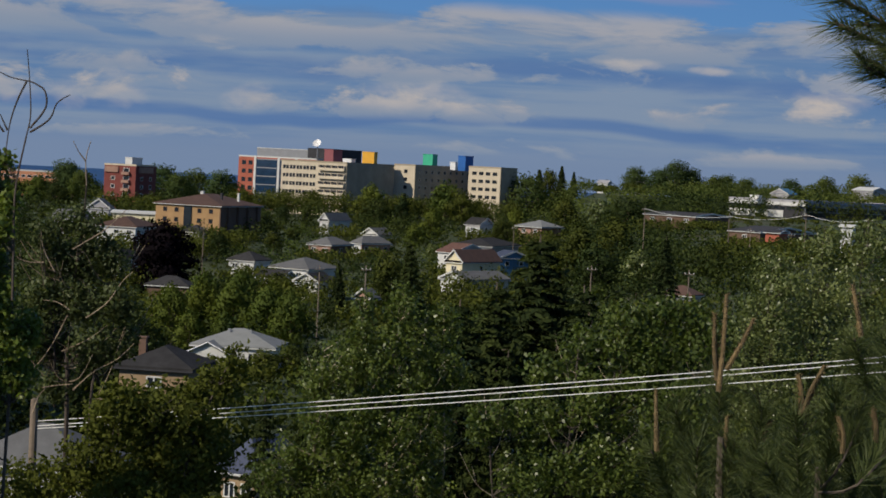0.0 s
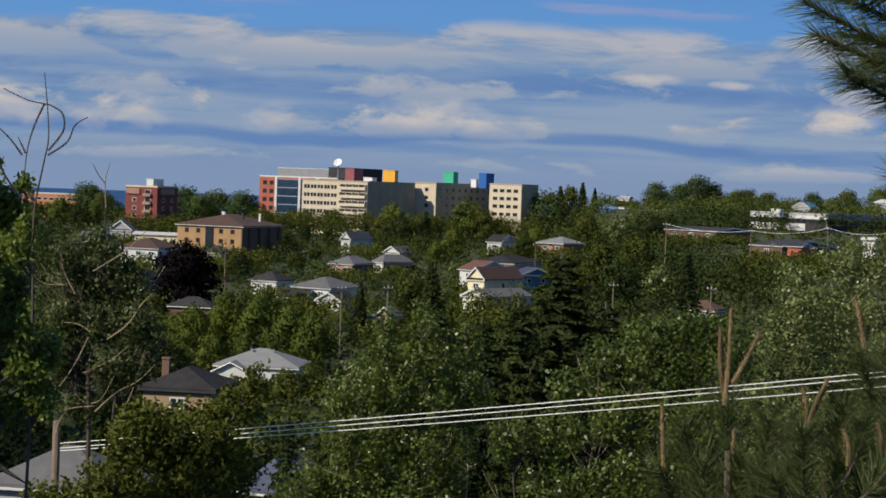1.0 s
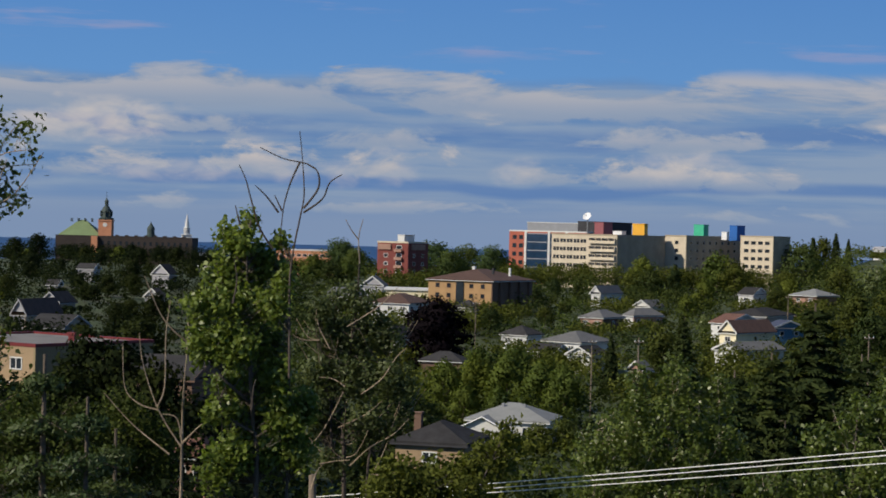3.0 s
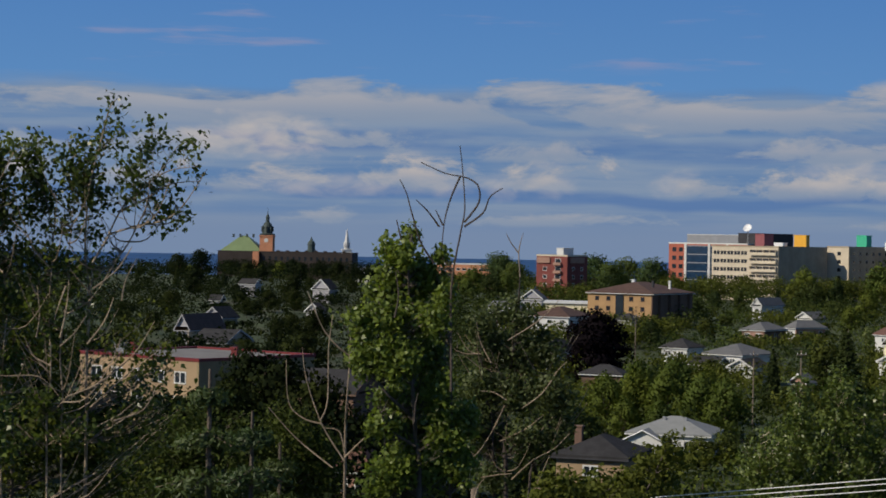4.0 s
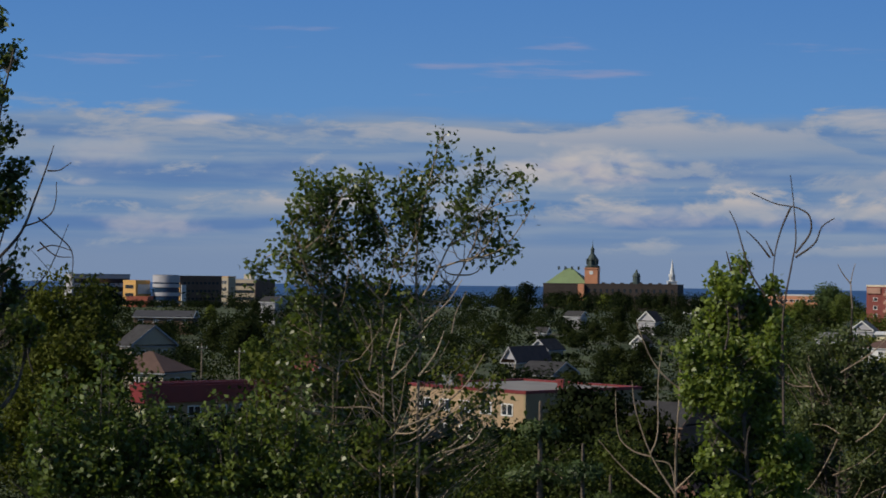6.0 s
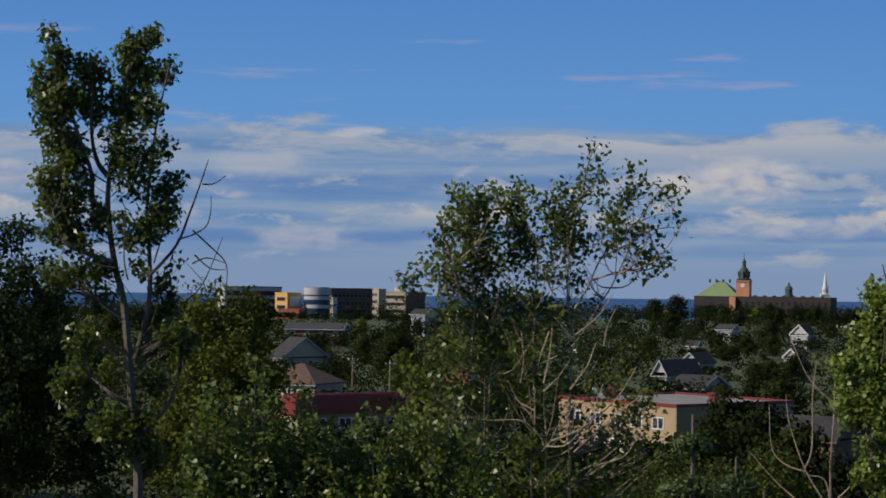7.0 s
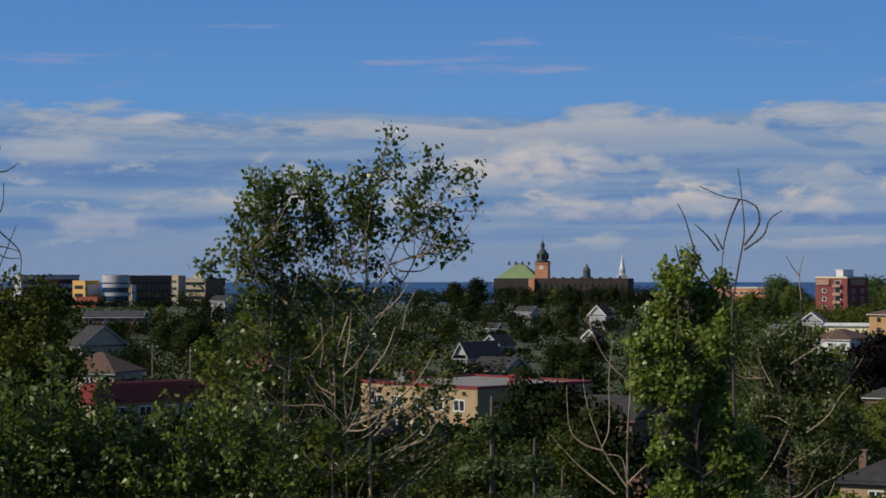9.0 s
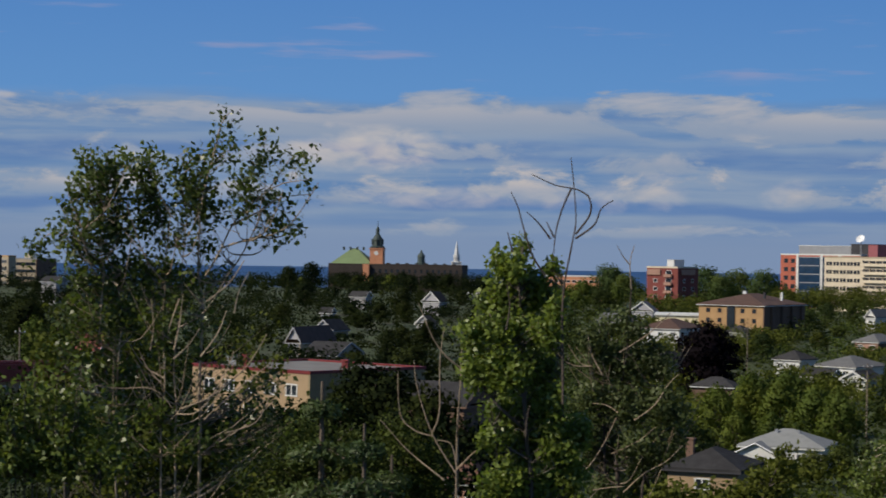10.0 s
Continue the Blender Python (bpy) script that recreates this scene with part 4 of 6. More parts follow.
# the old school on the ridge: dark brick, green roof, domed clock tower, cupola; a white steeple beside it
def ridge_school():
    ob, w, d, h = house("old_school", "long dark brick school on the ridge with a parapet", -17.75, -14.14, -14.06, 1100, 8, 30.65, "old_brick", trim="old_brick", category="school", deep=22)
    rows_of(ob, "a", w, h, 2, 22, 1.5, 2.2, 4.0, 3.0, frame_mat="old_brick")
    for k in range(8):
        part("parapet_block", boxes((-w * (0.06 + 0.07 * k) - 0.9, -w * (0.06 + 0.07 * k) + 0.9, -0.12, 0.6, h + 0.6, h + 1.3)), M["old_brick"], ob)
    part("front_bay", boxes((-w * 0.97, -w * 0.74, -1.5, -0.02, 0, h - 1.2)), M["old_brick"], ob)
    part("end_gable", boxes((-w * 0.735, -w * 0.69, -1.7, -0.02, 0, h + 0.4)), M["orange_stone"], ob, "orange stone end gable")
    r = part("hall_roof", roof_mesh("hip", w * 0.30, 18, 8.0, 0.5), M["copper"], ob, "green copper hipped roof")
    r.location = (-w * 0.68, 1.0, h + 0.3)
    for k in range(4):
        part("roof_vent", boxes((-w * (0.76 + 0.05 * k) - 0.5, -w * (0.76 + 0.05 * k) + 0.5, 9, 10, h + 7.6, h + 9.4)), M["dark_copper"], ob)
    x = -w * 0.642
    part("clock_tower", boxes((x - 3.4, x + 3.4, 0.5, 7.3, 0, h + 8.2), (x - 3.7, x + 3.7, 0.2, 7.6, h + 8.2, h + 8.9)), M["orange_stone"], ob, "orange stone clock tower shaft")
    bm = bmesh.new()
    lathe(bm, [(3.8, h + 8.9), (4.0, h + 9.6), (2.9, h + 10.0), (2.5, h + 12.6), (2.8, h + 12.9), (2.5, h + 14.0), (1.7, h + 15.3), (1.0, h + 16.0), (0.95, h + 18.0), (1.15, h + 18.3), (0.6, h + 19.4), (0.15, h + 20.4), (0.05, h + 23.4)], 12, x, 3.9)
    part("dome", bm, M["dark_copper"], ob, "dark copper tiered dome")
    for a in range(8):
        bm = bmesh.new()
        tube(bm, [(x + 3.0 * math.cos(a * math.pi / 4), 3.9 + 3.0 * math.sin(a * math.pi / 4), h + 10.7), (x + 3.0 * math.cos(a * math.pi / 4), 3.9 + 3.0 * math.sin(a * math.pi / 4), h + 13.6)], 0.28, 0.28, 6)
        part("column", bm, M["dark_copper"], ob)
    bm = bmesh.new()
    lathe(bm, [(1.1, 0), (1.1, 0.12)], 20)
    clock = part("clock_face", bm, M["white"], ob, "white clock face")
    clock.matrix_basis = pose(x, 0.5, h + 6.3, 90)
    x = -w * 0.315
    bm = bmesh.new()
    lathe(bm, [(2.6, h + 0.3), (2.6, h + 1.6), (2.0, h + 1.8), (1.9, h + 4.2), (2.2, h + 4.4), (1.7, h + 5.8), (0.8, h + 6.8), (0.5, h + 7.6), (0.1, h + 8.4)], 10, x, 5)
    part("cupola", bm, M["dark_copper"], ob, "dark copper cupola")


ridge_school()


def steeple():
    bb, top = -14.29, 44.35
    x, y = spot(bb, 1150)
    base = land(x, y)
    ob = new("church_steeple")
    ob.matrix_basis = pose(x, y, base, 0, 0, 20)
    tagged(ob, "white church steeple with a slender spire", "church")
    h = top - base
    part("tower", boxes((-2.4, 2.4, -2.4, 2.4, 0, h - 12.0), (-2.7, 2.7, -2.7, 2.7, h - 12.0, h - 11.5)), M["white"], ob)
    part("belfry", lathe(bmesh.new(), [(1.7, h - 11.5), (1.7, h - 8.4), (2.0, h - 8.2), (2.0, h - 7.9)], 8), M["white"], ob)
    for k in range(8):
        a = (k + 0.5) * math.pi / 4
        bm = boxes((-0.35, 0.35, -0.06, 0.03, -1.1, 0.9))
        o = part("louvre", bm, M["grey_metal"], ob)
        o.matrix_basis = pose(1.6 * math.cos(a), 1.6 * math.sin(a), h - 9.9, 0, 0, math.degrees(a) + 90)
    part("spire", lathe(bmesh.new(), [(1.35, h - 7.9), (0.75, h - 4), (0.05, h)], 8), M["white"], ob)


steeple()
home("long white flat roofed shed near the lake", -14.11, -13.59, -13.47, 1250, 10, 20.83, "white", "gable_x", 0.6, "white", name="shed", wins=0, win_b=0)

# ---- trees ----
rng = np.random.default_rng(7)


def leaf_mesh(name, points, size, material, droop=0.5, long=1.35, out=None, loose=0.7, soft=0.75):
    """Many folded leaves of four corners each, at points. With out, an outward direction for each, the blades face
    outward within a looseness and are shaded as one soft mass."""
    n = len(points)
    p = np.asarray(points, float)
    ax = rng.normal(size=(n, 3))
    ax[:, 2] -= droop
    if out is not None:
        face = out + rng.normal(size=(n, 3)) * loose
        face /= np.linalg.norm(face, axis=1)[:, None] + 1e-9
        ax -= np.sum(ax * face, 1)[:, None] * face
    ax /= np.linalg.norm(ax, axis=1)[:, None]
    side = np.cross(ax, rng.normal(size=(n, 3))) if out is None else np.cross(face, ax)
    side /= np.linalg.norm(side, axis=1)[:, None]
    up = np.cross(ax, side)
    s = size * rng.uniform(0.65, 1.3, n)[:, None]
    tip, base = p + ax * s * long * 0.65, p - ax * s * long * 0.45
    mid = p - ax * s * long * 0.12 + up * s * 0.14
    a, b = mid + side * s * 0.5, mid - side * s * 0.5
    verts = np.stack([base, b, tip, a], 1)
    faces = np.arange(4 * n).reshape(-1, 4)
    me = bpy.data.meshes.new(name)
    me.from_pydata(verts.reshape(-1, 3).tolist(), [], faces.tolist())
    me.materials.append(material)
    if out is not None:
        true = np.cross(tip - base, a - b)
        true /= np.linalg.norm(true, axis=1)[:, None] + 1e-9
        flip = np.sign(np.sum(true * face, 1))[:, None]
        if np.mean(flip) < 0:
            me.flip_normals()
        nor = out * soft + face * (1 - soft)
        nor /= np.linalg.norm(nor, axis=1)[:, None] + 1e-9
        me.shade_smooth()
        me.normals_split_custom_set_from_vertices(np.repeat(nor, 4, 0).tolist())
    return me


def in_blob(blob, shell=0.35):
    """A random place inside an ellipsoid (x, y, z, rx, ry, rz), more often near its skin."""
    d = rng.normal(size=3)
    d /= np.linalg.norm(d)
    r = max(rng.random() ** (1 / 3), rng.random() * shell)
    return np.array(blob[:3]) + d * r * np.array(blob[3:])


def tree(name, label, bearing, dist, stems, blobs, twigs, leaves, size, leaf, bark="bark_pale", radius=0.05, jitter=0.16, base=None, twig_r=0.007, category="tree", bare=(), droop=0.5, dead="bark_pale", spread_t=0.4, twiggy=0, dead_r=0.34):
    """A tree whose stems run through given points (x right, y away, z above sea level), with twigs that grow
    from the stems into the blobs of its crown, and leaves along them."""
    x, y = spot(bearing, dist)
    z = land(x, y) - 0.2 if base is None else base
    ob = new(name)
    ob.matrix_basis = pose(x, y, z, 0, 0, -bearing)
    tagged(ob, label, category)
    bm = bmesh.new()
    lines = []
    for k, st in enumerate(stems):
        pts = spline([(a, b, c - z) for a, b, c in st], 6)
        lines.append(pts)
        r = radius * (1.0 if k == 0 else 0.6)
        tube(bm, pts, r, r * 0.22, 7)
    part("trunk", bm, M[bark], ob)
    for k, st in enumerate(bare):
        pts = spline([(a, b, c - z) for a, b, c in st], 5)
        bm = bmesh.new()
        tube(bm, pts, max(0.013, radius * dead_r * (1.0 if k == 0 else 0.5)), 0.005, 6)
        part("dead_limb", bm, M[dead], ob)
    nodes_ = np.array([[*p] for ln in lines for p in ln[2:]])
    total = sum(b[3] * b[5] for b in blobs)
    bm = bmesh.new()
    pts, outs = [], []
    middle = np.mean([[b[0], b[1], b[2] - z] for b in blobs], 0)
    for b in blobs:
        local = (b[0], b[1], b[2] - z, b[3], b[4], b[5])
        for _ in range(max(2, int(twigs * b[3] * b[5] / total))):
            end = in_blob(local)
            dxy = np.hypot(nodes_[:, 0] - end[0], nodes_[:, 1] - end[1])
            cost = np.abs(end[2] - 0.7 * dxy - nodes_[:, 2]) + dxy * 0.7 + rng.random(len(nodes_)) * 0.25
            root = nodes_[int(np.argmin(cost))]
            bend = (root + end) / 2 + np.array([*(rng.normal(size=2) * 0.06), -0.10 * np.linalg.norm(end - root)])
            tube(bm, [root, (root + 2 * bend + end) / 4, end], twig_r * (0.7 + 0.5 * np.linalg.norm(end - root)), twig_r * 0.35, 3)
            m = max(3, int(leaves * rng.uniform(0.5, 1.5)))
            t = 1 - rng.random(m) ** 1.3 * spread_t
            q = ((1 - t) ** 2)[:, None] * root + (2 * t * (1 - t))[:, None] * bend + (t ** 2)[:, None] * end
            q = q + np.clip(rng.normal(size=(m, 3)), -1.6, 1.6) * jitter
            pts.append(q)
            o = (q - np.array(local[:3])) / np.array(local[3:]) + 0.7 * (q - end) / jitter + 0.35 * (q - middle)
            outs.append(o / (np.linalg.norm(o, axis=1)[:, None] + 1e-9))
    if len(bm.verts):
        tagged(part("branch", bm, M[bark], ob), kind="stuff")
    else:
        bm.free()
    bm = bmesh.new()
    top = nodes_[:, 2].max()
    for _ in range(twiggy):
        root = nodes_[int(rng.integers(len(nodes_)))]
        if root[2] > top * 0.86:
            continue
        a, ln = rng.uniform(0, 2 * math.pi), rng.uniform(0.5, 1.5)
        out = np.array([math.cos(a), math.sin(a), rng.uniform(0.2, 0.9)]) * ln * 0.6
        tube(bm, spline([root, root + out * 0.5 + np.array([0, 0, -0.05]), root + out + np.array([0, 0, 0.22 * ln])], 3), 0.013, 0.004, 4)
        side = root + out * 0.5
        tube(bm, [side, side + np.array([out[1], -out[0], abs(out[2])]) * 0.45], 0.007, 0.003, 3)
    if len(bm.verts):
        tagged(part("bare_twig", bm, M[dead], ob), kind="stuff")
    else:
        bm.free()
    if pts:
        cr = new("crown", leaf_mesh("crown", np.concatenate(pts), size, L[leaf], droop, 1.35, np.concatenate(outs), 1.1, 0.35))
        cr.parent = ob
    return ob


def far_crown(seed, lobes, w, h, n, size, leaf, trunk_h, bark="bark_dark", thin=False):
    """A broad-leaved tree seen from afar: lobes of leaf clumps round forked limbs. Base at z 0."""
    g = np.random.default_rng(seed)
    centres = []
    for k in range(lobes):
        a = 2 * math.pi * (k * 0.382 + g.random() * 0.1)
        f = (k + 0.5) / lobes
        rr = w * 0.5 * math.sin(math.pi * (0.22 + 0.70 * f)) * g.uniform(0.25, 0.72)
        centres.append((rr * math.cos(a), rr * math.sin(a), trunk_h + (h - trunk_h) * (0.12 + 0.74 * f), w * g.uniform(0.16, 0.27), h * g.uniform(0.10, 0.16)))
    bm = bmesh.new()
    tube(bm, [(0, 0, 0), (0.05, 0.02, trunk_h), (0, 0, h * 0.8)], 0.03 * h * 0.5, 0.03, 6)
    for c in centres:
        tube(bm, [(0, 0, min(c[2] * 0.6, trunk_h + 1)), (c[0] * 0.5, c[1] * 0.5, c[2] * 0.75), c[:3]], 0.09, 0.03, 4)
    pts, outs = [], []
    for c in centres:
        m = int(n / lobes)
        d = g.normal(size=(m, 3))
        d /= np.linalg.norm(d, axis=1)[:, None]
        r = g.random(m) ** 0.3
        lump = 1 + 0.28 * np.sin(d[:, 0] * 5 + c[0]) * np.cos(d[:, 1] * 4 + c[2]) + 0.15 * np.sin(d[:, 2] * 9)
        q = np.array(c[:3]) + d * (r * lump)[:, None] * np.array([c[3], c[3], c[4]])
        o = d + 0.12 * (q - np.array([0, 0, h * 0.55]))
        pts.append(q)
        outs.append(o / np.linalg.norm(o, axis=1)[:, None])
    return bm, leaf_mesh("crown", np.concatenate(pts), size, L[leaf], 0.2, 1.1, np.concatenate(outs), 0.6, 0.8)


def conifer_mesh(seed, h, w, n, size, leaf):
    """A spruce: a straight trunk with drooping whorls of needle sprays."""
    g = np.random.default_rng(seed)
    bm = bmesh.new()
    tube(bm, [(0, 0, 0), (0, 0, h * 0.5), (0, 0, h)], 0.016 * h, 0.02, 6)
    pts, outs = [], []
    whorls = int(h * 2.0)
    for k in range(whorls):
        f = (k + 0.5) / whorls
        z = h * (0.10 + 0.89 * f)
        reach = w * 0.5 * (1 - f) ** 0.85 + 0.12
        for b in range(7):
            a = 2 * math.pi * (b / 7 + g.random() * 0.12)
            rr = reach * g.uniform(0.65, 1.12)
            end = np.array([rr * math.cos(a), rr * math.sin(a), z - rr * 0.32 + 0.1 * rr * rr / max(0.3, w)])
            tube(bm, [(0, 0, z), tuple(end)], 0.03, 0.008, 3)
            m = max(3, int(n / whorls / 7 * (0.4 + 1.4 * (1 - f))))
            t = g.random(m)[:, None] ** 0.7
            q = np.array([0, 0, z]) * (1 - t) + end * t + g.normal(size=(m, 3)) * np.array([0.10, 0.10, 0.07]) * (0.5 + rr * 0.35)
            pts.append(q)
            o = q * np.array([1, 1, 0]) / (rr + 0.1) + np.array([0, 0, 0.45]) + g.normal(size=(m, 3)) * 0.25
            outs.append(o / np.linalg.norm(o, axis=1)[:, None])
    return bm, leaf_mesh("needles", np.concatenate(pts), size, L[leaf], 0.4, 3.0, np.concatenate(outs), 0.8, 0.5)


def stand(kind_name, label, bm, crown, bark, crown_name="crown", category="tree"):
    ob = new(kind_name)
    tagged(ob, label, category)
    part("trunk", bm, M[bark], ob)
    c = new(crown_name, crown)
    c.parent = ob
    return ob


def kinds():
    k = {}
    k["round"] = stand("broadleaf_tree", "broad green shade tree in a garden", *far_crown(1, 13, 9.5, 11, 2600, 0.44, "mid", 0.9), "bark_dark")
    k["tall"] = stand("broadleaf_tree", "tall green poplar among the houses", *far_crown(2, 12, 7.0, 13, 2300, 0.44, "mid", 1.0), "bark_dark")
    k["wide"] = stand("broadleaf_tree", "wide spreading green tree", *far_crown(3, 16, 13, 11, 3000, 0.48, "mid", 0.8), "bark_dark")
    k["light"] = stand("broadleaf_tree", "light green garden tree in fresh leaf", *far_crown(4, 12, 8.5, 10, 2600, 0.42, "light", 0.7), "bark_dark")
    k["bush"] = stand("bush", "rounded green garden bush", *far_crown(5, 8, 5.0, 4.5, 1000, 0.32, "mid", 0.4), "bark_dark", category="bush")
    k["grey"] = stand("broadleaf_tree", "grey-green willow in a garden", *far_crown(6, 12, 8.0, 10, 2400, 0.40, "grey", 0.8), "bark_dark")
    k["dark"] = stand("broadleaf_tree", "green shade tree on the rise, darkened for cloud shade", *far_crown(11, 15, 10.5, 11, 2600, 0.44, "deep", 0.9), "bark_dark")
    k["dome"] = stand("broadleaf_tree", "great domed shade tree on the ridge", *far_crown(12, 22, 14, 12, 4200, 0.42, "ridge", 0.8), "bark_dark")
    k["maroon"] = stand("maple_tree", "dark maroon maple with a dense crown", *far_crown(8, 14, 12.5, 12, 6500, 0.46, "maroon", 0.6), "bark_dark")
    k["spruce"] = stand("spruce_tree", "dark green spruce with drooping boughs", *conifer_mesh(9, 13, 6.0, 2600, 0.28, "spruce"), "bark_dark", "foliage")
    return k


KIND = kinds()
SIZES = {"round": 11, "tall": 13, "wide": 11, "light": 10, "bush": 4.5, "grey": 10, "dark": 11, "dome": 12, "maroon": 12, "spruce": 13}
USED = set()


def plant(kind, bearing, dist, top=None, height=None, fat=1.0, turn=None):
    """One tree of a kind on the ground, with its top at a height above the sea or with a height of its own."""
    # left of this bearing a darker leaf colour stands in for cloud shade
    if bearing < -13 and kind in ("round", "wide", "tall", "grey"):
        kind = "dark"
    # far trees switch to the paler leaf that has haze mixed into it
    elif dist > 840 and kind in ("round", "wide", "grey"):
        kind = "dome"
    x, y = spot(bearing, dist)
    z = land(x, y) - 0.15
    s = (height if height else max(2.0, top - z)) / SIZES[kind]
    m = pose(x, y, z, 0, 0, rng.uniform(0, 360) if turn is None else turn)
    if kind in USED:
        ob = copy_thing(KIND[kind], m)
    else:
        USED.add(kind)
        ob = KIND[kind]
        ob.matrix_basis = m
    wide = max(0.6, min(1.9, fat * max(s, 0.75 * s + 0.2)))
    ob.scale = (wide, wide, s)
    return ob


# the maroon maple, the light garden trees and the dark spruces of the middle ground
plant("maroon", -7.52, 420, 25.40, fat=0.95)
for b, dist, top, kind in ((-7.23, 370, 16.01, "light"), (-6.34, 385, 17.63, "light"), (-5.33, 380, 18.19, "light"), (-4.47, 365, 17.08, "light"), (-4.05, 620, 18.38, "round"), (-1.98, 760, 31.48, "light"),
                           (-1.12, 740, 28.25, "tall"), (-2.26, 720, 26.85, "round"), (-0.00, 770, 33.74, "light"), (0.47, 740, 31.24, "round"), (-0.34, 640, 25.73, "light"), (-0.78, 600, 22.27, "light"),
                           (-4.38, 700, 23.66, "round"), (-3.70, 720, 24.05, "tall"), (-4.90, 640, 22.40, "wide"), (-2.71, 700, 24.65, "spruce"), (-6.04, 540, 19.31, "round")):
    plant(kind, b, dist, top)
for b, dist, top, kind in ((2.50, 980, 39.91, "spruce"), (2.80, 980, 41.21, "tall"), (3.10, 960, 41.91, "spruce"), (3.43, 960, 39.63, "spruce"), (2.20, 900, 38.33, "round"), (5.07, 950, 43.48, "round"),
                           (6.14, 900, 46.60, "wide"), (5.70, 905, 43.00, "wide"), (6.52, 905, 43.80, "wide"), (7.19, 900, 41.03, "round"), (8.02, 880, 40.66, "wide"), (7.49, 930, 41.86, "grey"), (9.21, 900, 41.18, "wide"), (10.10, 900, 42.81, "wide"), (10.98, 880, 44.29, "wide"),
                           (-7.60, 900, 34.29, "wide"), (-6.69, 900, 33.08, "round"), (-6.01, 880, 33.24, "wide"), (-7.14, 860, 31.38, "round"), (-10.05, 960, 32.00, "round")):
    plant(kind, b, dist, top)
for b, dist, top, kind in ((-9.68, 930, 30.05, "round"), (-10.55, 820, 26.08, "wide"), (-10.99, 780, 24.34, "light"), (-9.96, 800, 25.72, "light"), (-2.79, 400, 19.36, "spruce"), (-0.91, 420, 23.02, "spruce"),
                           (-1.43, 430, 20.17, "round"), (3.22, 700, 30.49, "round"), (4.13, 640, 31.65, "grey"), (4.88, 620, 33.08, "wide"), (4.61, 520, 28.22, "round"), (3.71, 500, 27.53, "tall"),
                           (6.00, 430, 27.03, "spruce"), (5.26, 400, 24.86, "grey"), (4.19, 420, 24.91, "round"), (7.21, 400, 26.65, "wide"), (1.57, 620, 24.67, "round"), (1.94, 680, 26.32, "light")):
    plant(kind, b, dist, top)
for b, dist, top, kind in ((-16.06, 930, 28.41, "light"), (-16.97, 900, 27.94, "wide"), (-18.20, 900, 33.52, "wide"), (-18.80, 880, 31.79, "round"), (-17.58, 760, 25.30, "wide"), (-15.75, 640, 27.72, "wide"),
                           (-16.35, 600, 23.44, "round"), (-16.95, 560, 22.06, "wide"), (-14.54, 930, 28.43, "round"), (-12.70, 900, 29.83, "wide"), (-10.87, 800, 28.74, "light"), (-10.12, 960, 34.06, "round"),
                           (-16.17, 330, 22.81, "round"), (-15.73, 480, 21.35, "round"), (-29.43, 700, 32.85, "round"), (-26.69, 720, 24.98, "light"), (-25.47, 760, 26.26, "wide"), (-24.40, 800, 27.75, "wide")):
    plant(kind, b, dist, top)

# sightlines to the large buildings
for b0, b1, dist, low in ((-5.62, 1.89, 840, 26.77), (-9.16, -7.79, 750, 24.85), (-7.76, -5.28, 590, 19.08),
                          (-0.06, 2.33, 440, 14.23)):
    keep_in_view(b0, b1, dist, low)
for b0, b1, dist, low in ((7.61, 11.73, 690, 27.51), (7.66, 9.89, 470, 25.21),
                          (-21.35, -15.10, 225, 21.72), (-28.73, -22.56, 240, 22.04)):
    keep_in_view(b0, b1, dist, low)
for b0, b1, dist, low in ((-30.57, -24.90, 880, 24.00), (-17.75, -13.48, 1090, 27.23), (-11.88, -10.35, 990, 23.76),
                          (4.08, 4.44, 990, 34.08)):
    keep_in_view(b0, b1, dist, low)
SKYLINE = 0.55   # degrees below level that no scattered tree tops


def scatter():
    names = ["round", "tall", "wide", "light", "bush", "grey", "round", "wide", "spruce", "bush"]
    made, tries = 0, 0
    while made < 235 and tries < 9000:
        tries += 1
        b = rng.uniform(-40, 15)
        dist = math.sqrt(rng.uniform(170 ** 2, 1150 ** 2)) if rng.random() < 0.62 else rng.uniform(150, 520)
        kind = names[int(rng.integers(len(names)))]
        hgt = {"bush": 3.5, "spruce": 12}.get(kind, 9.0) * rng.uniform(0.65, 1.3)
        x, y = spot(b, dist)
        top = land(x, y) + hgt
        half = math.degrees(0.5 * hgt * 0.8 / dist)
        bad = (top - EYE) / dist > math.tan(radians(-SKYLINE)) + 0.004
        for b0, b1, d0, low in SIGHTLINES:
            if b0 - half < b < b1 + half and dist < d0 + 25:
                if (top - EYE) / dist > (low - EYE) / d0 or abs(dist - d0) < 9:
                    bad = True
                    break
        if bad:
            continue
        made += 1
        plant(kind, b, dist, height=hgt)


scatter()

# the light grove behind the bungalow; behind the motel, trees in cloud-darkened leaf
for b, dist, top, kind in ((-7.21, 345, 16.99, "light"), (-6.38, 350, 17.76, "light"), (-5.54, 345, 18.65, "light"), (-4.62, 340, 17.91, "light"), (-4.01, 335, 17.69, "light"), (-6.74, 322, 15.03, "light"), (-5.82, 322, 14.74, "light")):
    plant(kind, b, dist, top, fat=0.9)
for b, dist, top, kind in ((-19.47, 470, 22.01, "wide"), (-16.70, 560, 21.97, "wide"), (-15.66, 600, 24.01, "round"), (-16.11, 440, 21.96, "wide"), (-15.07, 480, 23.06, "round"), (-17.14, 640, 23.04, "round"), (-19.02, 600, 21.56, "wide"), (-17.90, 370, 19.59, "round"), (-17.01, 380, 20.13, "wide")):
    plant(kind, b, dist, top)

